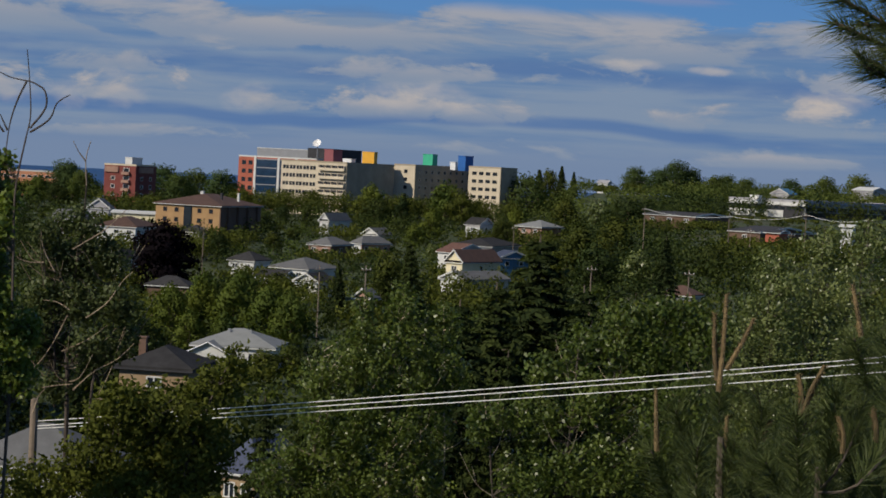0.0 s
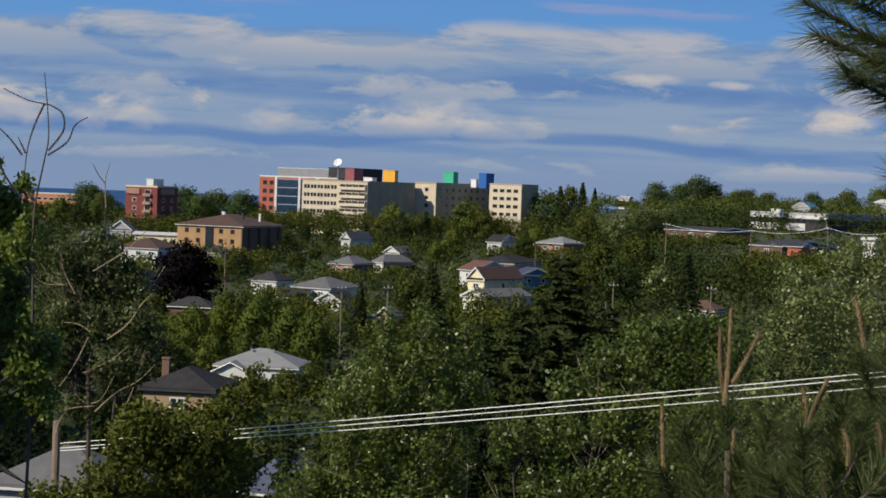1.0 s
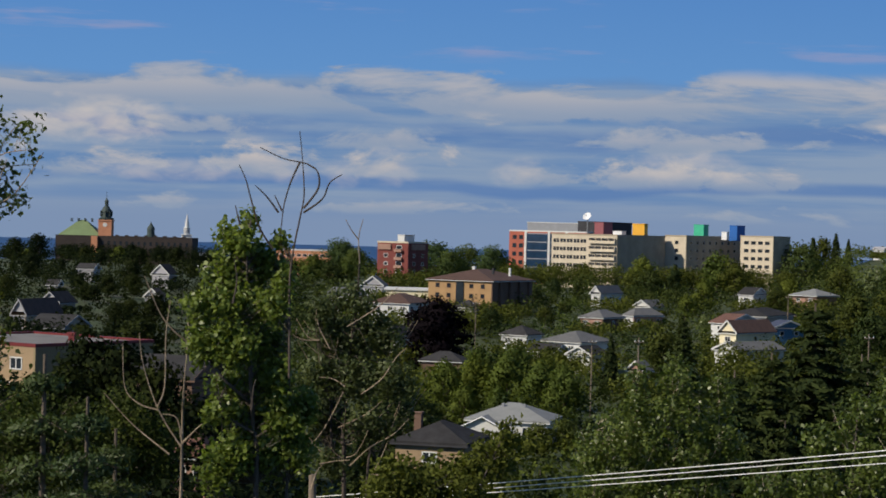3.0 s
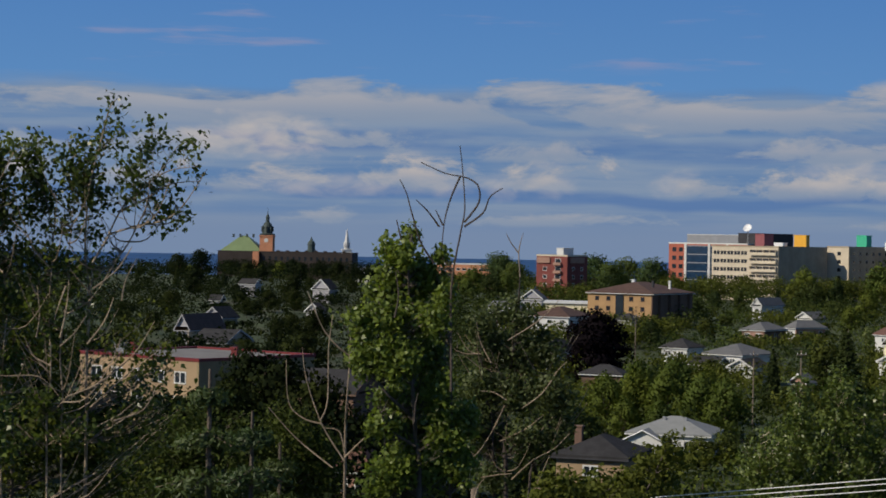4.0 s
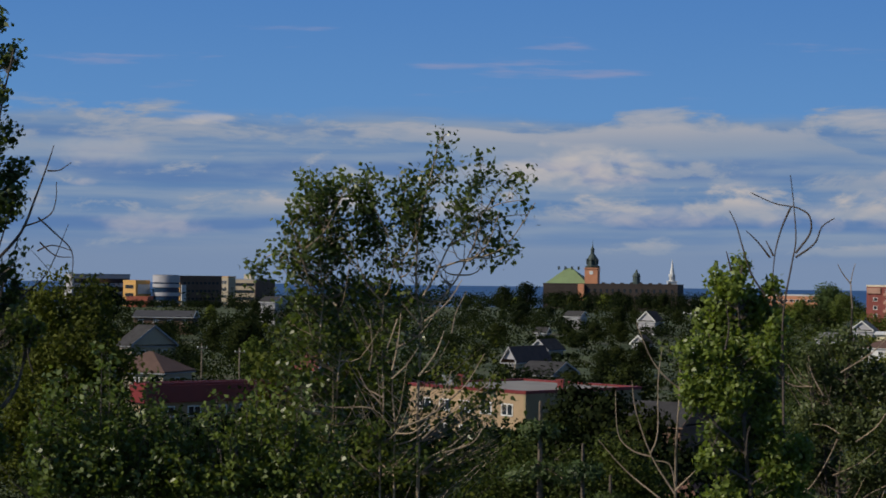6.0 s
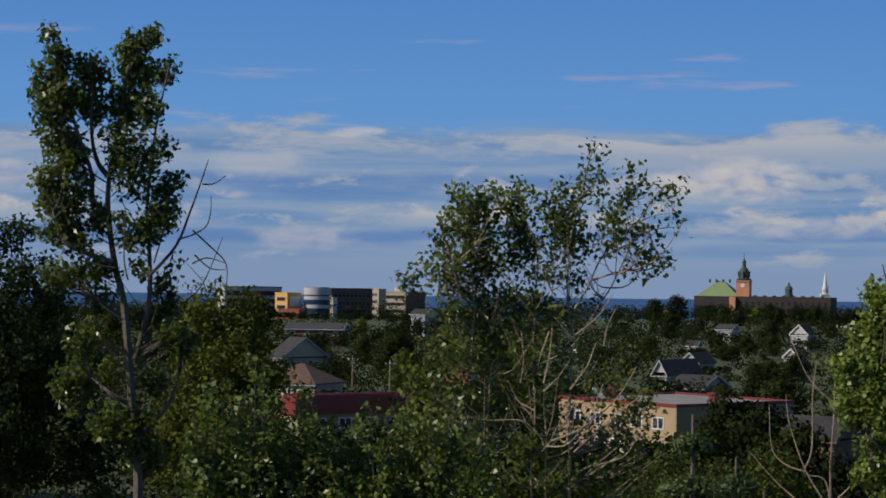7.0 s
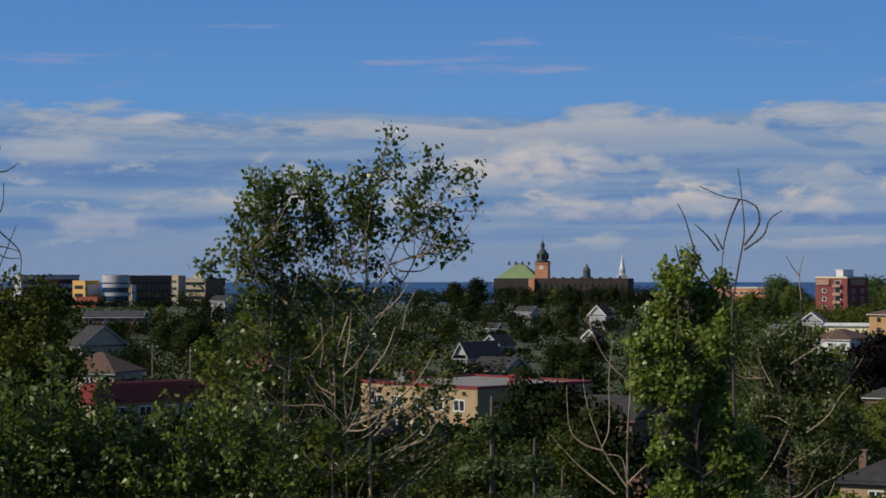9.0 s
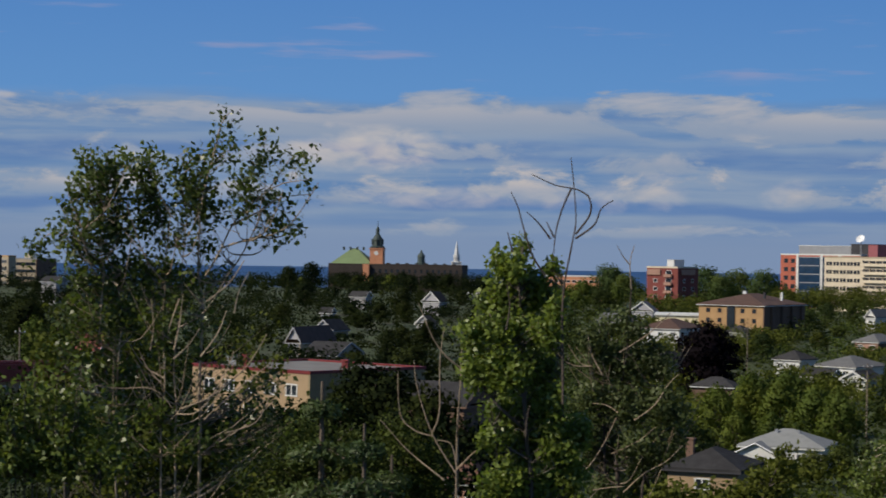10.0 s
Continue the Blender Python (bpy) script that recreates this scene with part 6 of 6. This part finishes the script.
# bright bushes
def shoot_bush(label, bearing, dist, peaks, low):
    """A loose bush of upright leafy shoots that end at peaks (x, z)."""
    stems, blobs = [], []
    for px, pz in peaks:
        for k in range(3):
            x, z = px + rng.uniform(-0.16, 0.16) * (k > 0), pz - rng.uniform(0.1, 0.45) * (k > 0)
            stems.append([(x * 0.8, low), (x * 0.93, (low + z) / 2), (x, z)])
            for q in range(6):
                f = q / 6
                r = 0.05 + 0.13 * f
                blobs.append((x * (1 - 0.15 * f) + rng.uniform(-0.1, 0.1) * f, z - (z - low) * f, r * rng.uniform(0.8, 1.4), r * 0.85))
    near_tree(label, bearing, dist, stems, blobs, 620, 11, 0.054, "slope", jitter=0.075, clump=1.0, rooted=len(stems), name="poplar_bush", category="bush", radius=0.016, reach=1.1)


shoot_bush("bright green young poplar bush with upright shoots", -29.78, 26, ((0.04, 36.95), (-0.37, 36.71), (0.60, 36.64), (-0.71, 36.37), (0.88, 36.23), (0.25, 36.45), (-0.15, 36.50)), 35.2)
shoot_bush("bright green young poplar bush with upright shoots", -25.67, 26, ((0.05, 36.61), (0.60, 36.55), (-0.44, 36.37), (0.98, 36.24), (-0.78, 36.09), (0.32, 36.42), (-0.20, 36.30)), 35.2)
near_tree("dark thicket below the slender poplar", -17.78, 38,
          [[(0.00, 33.50), (0.00, 34.53)], [(1.41, 33.53), (1.46, 34.56)]],
          [(-0.80, 34.42, 0.81, 0.61), (0.20, 34.34, 0.91, 0.61), (1.21, 34.45, 0.71, 0.61), (1.82, 33.96, 0.71, 0.51), (-1.00, 33.71, 1.22, 0.51), (0.60, 33.63, 1.22, 0.51)],
          750, 17, 0.058, "mid", jitter=0.14, rooted=2, name="thicket", category="bush", radius=0.04)
# shrubs under the cables
near_tree("dark leafy shrub below the cables", -6.67, 34,
          [[(0.00, 32.53), (0.18, 33.64), (0.72, 34.93)], [(-1.16, 32.50), (-1.12, 33.96)], [(-0.54, 32.51), (-0.45, 33.98)]],
          [(0.70, 34.75, 0.23, 0.25), (0.36, 34.29, 0.41, 0.32), (-0.27, 33.76, 0.77, 0.45), (-1.12, 33.92, 0.50, 0.41), (0.09, 33.19, 0.82, 0.50), (-1.34, 33.05, 0.82, 0.54), (-0.63, 32.71, 1.09, 0.45), (-2.40, 32.67, 0.72, 0.45)],
          1000, 17, 0.058, "mid", jitter=0.10, rooted=3, name="shrub", category="bush")
# poplar stand down the slope
near_tree("stand of young poplars with pale thin stems", -1.39, 58,
          [[(-1.86, 28.80), (-1.76, 31.01), (-1.70, 32.88)], [(-0.85, 28.84), (-0.80, 31.68), (-0.68, 34.24)], [(0.16, 28.89), (0.19, 31.72), (0.39, 34.52)], [(1.01, 28.93), (1.05, 31.76), (1.00, 33.93)], [(1.71, 28.96), (1.63, 31.79), (1.51, 34.19)]],
          [(-0.68, 33.85, 0.49, 0.62), (0.39, 34.06, 0.54, 0.62), (1.47, 33.72, 0.46, 0.62), (-1.31, 32.58, 0.93, 0.77), (0.15, 32.65, 1.24, 1.00), (1.55, 32.49, 0.77, 0.93), (-1.24, 31.04, 1.16, 1.08), (0.62, 30.97, 1.31, 1.16), (-1.86, 31.63, 0.46, 0.77), (-1.39, 29.47, 1.24, 0.93), (0.47, 29.40, 1.55, 0.93), (-2.78, 29.57, 0.77, 0.93)],
          1700, 16, 0.080, "slope", bark="bark_pale", jitter=0.15, rooted=5, radius=0.06, twig_r=0.009, twiggy=60)
near_tree("young poplars in fresh leaf on the slope", 5.47, 46,
          [[(-1.47, 30.98), (-1.40, 32.74), (-1.34, 34.46)], [(-0.49, 31.04), (-0.55, 33.28), (-0.49, 35.00)], [(0.49, 31.11), (0.46, 33.34), (0.51, 35.42)], [(1.34, 31.16), (1.29, 33.39), (1.33, 35.10)], [(-3.06, 30.89), (-3.15, 32.27), (-3.20, 32.88)]],
          [(-0.49, 34.81, 0.61, 0.43), (0.49, 35.20, 0.67, 0.37), (-1.22, 34.22, 0.55, 0.49), (0.00, 34.29, 0.98, 0.67), (1.33, 34.61, 0.74, 0.74), (-0.85, 33.14, 0.98, 0.74), (0.73, 33.23, 1.10, 0.86), (-2.07, 33.80, 0.43, 0.37), (-3.18, 32.58, 0.49, 0.49), (-2.20, 32.69, 0.49, 0.61), (-0.61, 31.80, 1.35, 0.86), (1.21, 31.79, 1.23, 0.86), (-2.20, 31.34, 0.86, 0.61)],
          1700, 16, 0.070, "slope", jitter=0.13, rooted=5, radius=0.055, twig_r=0.008, twiggy=60)
near_tree("silvery poplars with glinting leaves", 9.74, 52,
          [[(-0.95, 30.38), (-0.92, 33.16), (-0.81, 35.91)], [(0.13, 30.46), (0.22, 33.24), (0.40, 37.07)], [(1.21, 30.55), (1.23, 33.31), (1.34, 37.12)], [(2.40, 30.64), (2.40, 34.47), (2.27, 36.90)]],
          [(-0.74, 35.92, 0.62, 0.55), (0.34, 36.66, 0.55, 0.42), (1.41, 36.79, 0.62, 0.55), (-0.27, 35.40, 1.11, 0.69), (0.94, 35.74, 0.97, 0.83), (-1.08, 34.53, 0.83, 0.83), (0.27, 34.34, 1.39, 0.97), (1.61, 34.42, 0.97, 1.25), (-1.08, 33.01, 1.11, 0.97), (0.54, 32.71, 1.52, 1.11), (-0.95, 31.23, 1.52, 1.11), (1.07, 31.11, 1.52, 0.97), (2.40, 35.83, 0.69, 1.25)],
          1900, 20, 0.058, "grey", jitter=0.15, rooted=4, radius=0.06, twig_r=0.008)


# fine spruces of the slope
def spruces():
    fine = stand("spruce_tree", "dark spruce on the slope with layered boughs", *conifer_mesh(21, 16, 7.5, 26000, 0.095, "spruce"), "bark_dark", "foliage")
    first = True
    for b, dist, top, fat in ((2.62, 92, 35.37, 1.7), (3.87, 84, 33.68, 1.5), (1.51, 80, 33.82, 1.4), (0.54, 76, 33.35, 1.4), (1.91, 66, 32.45, 0.9), (-3.30, 74, 31.85, 0.6), (3.20, 62, 33.03, 0.8), (1.20, 58, 32.00, 0.9), (-4.60, 66, 30.68, 0.8), (-0.83, 210, 30.24, 0.9), (6.00, 260, 31.02, 1.0)):
        x, y = spot(b, dist)
        z = land(x, y) - 0.2
        s = (top - z) / 16
        m = pose(x, y, z, 0, 0, rng.uniform(0, 360))
        ob = fine if first else copy_thing(fine, m)
        first = False
        ob.matrix_basis = m
        ob.scale = (s * fat, s * fat, s)
    young = stand("young_spruce", "young spruce with pale fresh shoots", *conifer_mesh(22, 6, 3.4, 22000, 0.026, "young_spruce"), "bark_dark", "foliage")
    first = True
    for b, dist, top in ((-17.92, 24, 36.52), (-16.01, 25, 35.60), (-16.77, 23, 36.13)):
        x, y = spot(b, dist)
        z = land(x, y) - 0.1
        s = (top - z) / 6
        m = pose(x, y, z, 0, 0, rng.uniform(0, 360))
        ob = young if first else copy_thing(young, m)
        first = False
        ob.matrix_basis = m
        ob.scale = (s, s, s)


spruces()


# the pines beside the camera
def needle_mesh(lines, density, length, spread=0.9, w=0.0011):
    """Long thin needles round shoot lines (each a start and an end), leaning towards the tip."""
    P, D = [], []
    for a, b in lines:
        a, b = np.array(a, float), np.array(b, float)
        ax = b - a
        ln = np.linalg.norm(ax)
        ax /= ln
        m = int(density * ln)
        t = rng.random(m)[:, None]
        d = rng.normal(size=(m, 3))
        d -= (d @ ax)[:, None] * ax
        d /= np.linalg.norm(d, axis=1)[:, None]
        P.append(a + (b - a) * t)
        D.append((ax + d * spread * rng.uniform(0.5, 1.4, (m, 1))))
    P, D = np.concatenate(P), np.concatenate(D)
    D /= np.linalg.norm(D, axis=1)[:, None]
    n = len(P)
    s = length * rng.uniform(0.7, 1.15, (n, 1))
    side = np.cross(D, rng.normal(size=(n, 3)))
    side /= np.linalg.norm(side, axis=1)[:, None]
    up = np.cross(D, side)
    bend = D + np.array([0, 0, -0.10])
    verts = np.stack([P - side * w, P + side * w, P + up * w * 1.4, P + bend * s + side * w * 0.2], 1).reshape(-1, 3)
    k = np.arange(n)[:, None] * 4
    faces = np.concatenate([k + np.array([0, 1, 3]), k + np.array([1, 2, 3]), k + np.array([2, 0, 3])])
    me = bpy.data.meshes.new("needle_spray")
    me.from_pydata(verts.tolist(), [], faces.tolist())
    me.materials.append(L["pine"])
    return me


def pine(label, bearing, dist, trunk_top, shoots, candles, density=1500, length=0.10, w=0.0009):
    """A pine whose shoots (rows of two points (x, z), y set by the row) carry needles, with upright pale candles."""
    gx, gy = spot(bearing, dist)
    g = land(gx, gy) - 0.1
    ob = new("pine_tree")
    ob.matrix_basis = pose(gx, gy, g, 0, 0, -bearing)
    tagged(ob, label, "pine tree")
    bm = bmesh.new()
    tube(bm, spline([(0, 0.1, 0), (0.02, 0.1, (trunk_top - g) * 0.5), (0, 0.1, trunk_top - g)]), 0.03, 0.008, 8)
    part("trunk", bm, M["bark_dark"], ob)
    lines = []
    for (x0, z0), (x1, z1) in shoots:
        y = rng.uniform(-0.12, 0.22)
        a, b = (x0, y + 0.06, z0 - g), (x1, y, z1 - g)
        lines.append((a, b))
        bm = bmesh.new()
        root = (0, 0.1, max(0.3, min(trunk_top - g - 0.05, a[2] - 0.25 * abs(x0))))
        tube(bm, spline([root, ((root[0] + a[0]) / 2, y, (root[2] + a[2]) / 2 - 0.03), a, b], 4), 0.0032, 0.002, 5)
        part("bough", bm, M["bark_dark"], ob)
        lines.append((((root[0] + a[0]) / 2, y, (root[2] + a[2]) / 2 - 0.03), a))
    sp = new("needle_spray", needle_mesh(lines, density, length, 0.9, w))
    sp.parent = ob
    tips = []
    for (x0, z0), (x1, z1) in candles:
        y = rng.uniform(-0.1, 0.1)
        bm = bmesh.new()
        tube(bm, spline([(x0, y + 0.02, z0 - g), ((x0 + x1) / 2 + rng.uniform(-0.006, 0.006), y + 0.005, (z0 + z1) / 2 - g), (x1, y, z1 - g)], 5), 0.0062 * dist / 4.6, 0.0036 * dist / 4.6, 7)
        part("candle", bm, M["candle"], ob, "pale brown upright pine shoot")
        tips.append(((x0, y + 0.02, z0 - g), (x1, y, z1 - g)))
    fuzz = new("shoot_scale", needle_mesh(tips, 1500 * 4.6 / dist, 0.0125 * dist / 4.6, 1.2, 0.0011))
    fuzz.data.materials[0] = M["candle"]
    fuzz.parent = ob
    tagged(fuzz, kind="stuff")
    return ob


pine("young pine with brown candles among dark needles", 7.74, 4.6, 37.44,
     [((-0.006, 37.319), (-0.008, 37.553)), ((-0.054, 37.294), (-0.103, 37.486)), ((0.066, 37.302), (0.084, 37.523)), ((-0.091, 37.279), (-0.151, 37.410)), ((0.006, 37.261), (0.030, 37.434)),
      ((-0.042, 37.258), (-0.048, 37.441)), ((0.102, 37.268), (0.138, 37.429))],
     [((-0.011, 37.553), (-0.005, 37.763)), ((-0.016, 37.565), (-0.028, 37.711)), ((0.004, 37.591), (0.057, 37.706)), ((-0.137, 37.411), (-0.145, 37.545)), ((0.006, 37.383), (0.011, 37.488)), ((0.090, 37.450), (0.105, 37.498))])
pine("young pine with long needles and pale candles", 10.37, 4.2, 37.44,
     [((-0.033, 37.370), (-0.049, 37.558)), ((0.011, 37.374), (0.027, 37.596)), ((0.076, 37.357), (0.054, 37.488)), ((0.130, 37.350), (0.097, 37.513)), ((-0.065, 37.334), (-0.109, 37.431)), ((0.086, 37.600), (0.054, 37.708)), ((0.140, 37.538), (0.119, 37.712))],
     [((-0.037, 37.553), (0.000, 37.655)), ((-0.041, 37.547), (-0.050, 37.630)), ((0.065, 37.720), (0.043, 37.818)), ((0.043, 37.487), (0.033, 37.558)), ((0.106, 37.514), (0.097, 37.579))])
pine("tall pine whose needled bough hangs into view", 15.01, 2.2, 38.31,
     [((-0.055, 38.122), (-0.191, 38.192)), ((-0.055, 38.110), (-0.185, 38.166)), ((-0.055, 38.093), (-0.174, 38.144)), ((-0.055, 38.076), (-0.157, 38.127)), ((-0.060, 38.161), (-0.182, 38.215)), ((-0.044, 38.162), (-0.171, 38.175)), ((-0.044, 38.139), (-0.148, 38.153)), ((-0.055, 38.105), (-0.132, 38.143)), ((-0.055, 38.207), (-0.160, 38.210)),
      ((-0.062, 38.001), (-0.100, 38.030)), ((-0.050, 38.013), (-0.096, 38.022))],
     [((-0.104, 38.027), (-0.110, 38.072))], density=2600, length=0.040, w=0.0005)


# ---- brush and woods that nobody could count ----
def brush(name, label, count, r0, r1, b0, b1, low, high, per, size, leaf, wide=1.0):
    pts, outs = [], []
    for _ in range(count):
        b, dist = rng.uniform(b0, b1), math.sqrt(rng.uniform(r0 * r0, r1 * r1))
        x, y = spot(b, dist)
        h = rng.uniform(low, high)
        top = land(x, y) + h
        if any(c0 - 30 * h / dist < b < c1 + 30 * h / dist and dist < d0 + 4 and (top - EYE) / dist > (zl - EYE) / d0 for c0, c1, d0, zl in SIGHTLINES):
            continue
        for _ in range(3):
            m = per // 3
            d = rng.normal(size=(m, 3))
            d /= np.linalg.norm(d, axis=1)[:, None]
            r = (rng.random(m) ** 0.3)[:, None]
            c = np.array([x, y, land(x, y) + h * rng.uniform(0.4, 0.66)]) + rng.normal(size=3) * np.array([h * 0.28 * wide, h * 0.28 * wide, 0])
            pts.append(c + d * r * np.array([h * 0.36 * wide, h * 0.36 * wide, h * 0.36]))
            outs.append(d)
    ob = new(name, leaf_mesh(name, np.concatenate(pts), size, L[leaf], 0.2, 1.1, np.concatenate(outs), 0.6, 0.8))
    tagged(ob, label, "brush", kind="stuff")


def garden_fronts(name, label, per, size, leaf, west, east):
    """Garden trees and hedges before each building, sized to what the camera should still see."""
    pts, outs = [], []
    for b0, b1, d0, low in SIGHTLINES:
        if not west < (b0 + b1) / 2 <= east:
            continue
        count = max(14, int((b1 - b0) * d0 / 57.3 / 0.6))
        for k in range(count):
            b, dist = rng.uniform(b0 - 90 / d0, b1 + 90 / d0), d0 - rng.uniform(5, 34)
            x, y = spot(b, dist)
            g = land(x, y)
            h = (EYE + (low - EYE) * dist / d0 - g) * rng.uniform(0.9, 1.12)
            if h < 0.8:
                continue
            w = min(h, 5.0)
            for _ in range(3):
                m = int(per / 3 * max(1.0, h * w / 16))
                d = rng.normal(size=(m, 3))
                d /= np.linalg.norm(d, axis=1)[:, None]
                r = (rng.random(m) ** 0.3)[:, None]
                c = np.array([x, y, g + h * rng.uniform(0.45, 0.62)]) + rng.normal(size=3) * np.array([w * 0.25, w * 0.25, 0])
                pts.append(c + d * r * np.array([w * 0.38, w * 0.38, h * 0.40]))
                outs.append(d)
    ob = new(name, leaf_mesh(name, np.concatenate(pts), size, L[leaf], 0.2, 1.1, np.concatenate(outs), 0.6, 0.8))
    tagged(ob, label, "brush", kind="stuff")


garden_fronts("garden_growth", "garden trees and hedges before the houses", 60, 0.50, "mid", -13, 30)
# growth on the left takes the leaf colour darkened for cloud shade
garden_fronts("garden_growth", "garden trees and hedges before the houses, darkened for cloud shade", 60, 0.50, "deep", -60, -13)
brush("underbrush", "dark underbrush covering the near slope", 700, 13, 75, -45, 20, 0.8, 3.0, 150, 0.13, "mid", 1.4)
brush("thicket_cover", "mixed brush on the lower slope", 400, 70, 200, -13, 20, 2.0, 6.0, 180, 0.25, "mid", 1.3)
brush("thicket_cover", "brush on the lower slope, darkened for cloud shade", 420, 70, 200, -45, -12, 2.0, 6.0, 180, 0.25, "deep", 1.3)
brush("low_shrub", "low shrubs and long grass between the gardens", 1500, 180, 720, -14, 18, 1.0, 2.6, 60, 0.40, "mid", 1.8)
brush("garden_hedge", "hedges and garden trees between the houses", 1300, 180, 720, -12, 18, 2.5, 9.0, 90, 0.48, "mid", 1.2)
brush("garden_hedge", "hedges and garden trees between the houses, darkened for cloud shade", 1500, 180, 720, -44, -11, 2.5, 9.0, 90, 0.48, "deep", 1.2)
brush("light_garden_shrub", "light green shrubs between the houses", 320, 180, 720, -12, 18, 2.0, 7.0, 90, 0.45, "light", 1.2)
brush("garden_grove", "grove of light green garden trees", 70, 345, 410, -7.88, -3.80, 5.0, 8.5, 150, 0.42, "light", 1.1)
brush("hill_wood", "grey-green wood on the facing slope", 420, 360, 780, 2.0, 8.5, 5.0, 10.0, 110, 0.5, "mid", 1.1)
brush("far_woods", "wooded ridge beyond the town", 800, 600, 1300, -12, 22, 4.5, 9.5, 90, 0.7, "mid", 1.2)
brush("far_woods", "wooded ridge beyond the town, darkened for cloud shade", 900, 600, 1300, -46, -11, 4.5, 9.5, 90, 0.7, "deep", 1.2)
brush("ridge_wood", "line of green trees along the ridge in haze-tinted leaf", 420, 760, 1000, 2.5, 14.0, 5.0, 10.0, 100, 0.65, "ridge", 1.2)


# ---- poles and cables ----
def utility_pole(label, bearing, dist, top, arm=1.6, r=0.13):
    x, y = spot(bearing, dist)
    g = land(x, y) - 0.3
    ob = new("utility_pole")
    ob.matrix_basis = pose(x, y, g, 0, 0, -bearing + 20)
    tagged(ob, label, "utility pole")
    h = top - g
    bm = bmesh.new()
    tube(bm, [(0, 0, 0), (0, 0, h * 0.5), (0, 0, h)], r, r * 0.7, 10)
    part("pole", bm, M["wood_pole"], ob)
    if arm:
        part("crossarm", boxes((-arm / 2, arm / 2, -r - 0.10, -r, h - 0.75, h - 0.6)), M["wood_pole"], ob)
        for k in (-0.42, 0.0, 0.42):
            part("insulator", lathe(bmesh.new(), [(0.05, h - 0.6), (0.07, h - 0.52), (0.04, h - 0.45), (0.06, h - 0.4)], 8, arm * k, -r - 0.05), M["white_metal"], ob)
    return ob


for b, dist, top in ((-2.05, 330, 22.37), (-3.30, 360, 20.59), (6.65, 320, 24.68), (-26.93, 300, 27.15), (-25.92, 300, 26.58), (1.89, 560, 23.87), (-6.46, 470, 22.82), (4.03, 330, 24.15), (-9.67, 600, 22.62)):
    utility_pole("weathered wooden utility pole with a crossarm", b, dist, top)
for b, dist, top in ((5.38, 470, 31.9), (7.64, 470, 31.2), (8.22, 465, 28.4), (9.66, 460, 32.4), (9.30, 480, 27.6), (11.30, 460, 32.0)):
    utility_pole("grey wooden utility pole by the workshops", b, dist, top)
utility_pole("weathered wooden pole that holds the cables", -10.73, 40, 33.36, arm=0, r=0.10)


def cable(label, b0, d0, z0, b1, d1, z1, sag, r=0.008):
    a, b = Vector((*spot(b0, d0), z0)), Vector((*spot(b1, d1), z1))
    pts = [a.lerp(b, k / 24) - Vector((0, 0, sag * 4 * (k / 24) * (1 - k / 24))) for k in range(25)]
    bm = bmesh.new()
    tube(bm, pts, r, r, 6)
    tagged(mesh_ob("overhead_cable", bm, M["cable"]), label, "cable", "cables over the slope")


cable("pale overhead cable strung from the pole", -10.73, 40, 32.93, 16.68, 36, 35.71, 0.05)
cable("pale overhead cable strung from the pole", -10.73, 40, 32.84, 16.69, 36, 35.63, 0.05)
cable("pale overhead cable strung from the pole", -10.73, 40, 32.79, 16.71, 36, 35.44, 0.05)
for b0, z0, b1, z1 in ((5.38, 31.4, 7.64, 30.7), (7.64, 30.7, 9.66, 31.9), (9.66, 31.9, 11.30, 31.5)):
    cable("thin pale service wire between the poles", b0, 470, z0, b1, 465, z1, 0.9, 0.035)
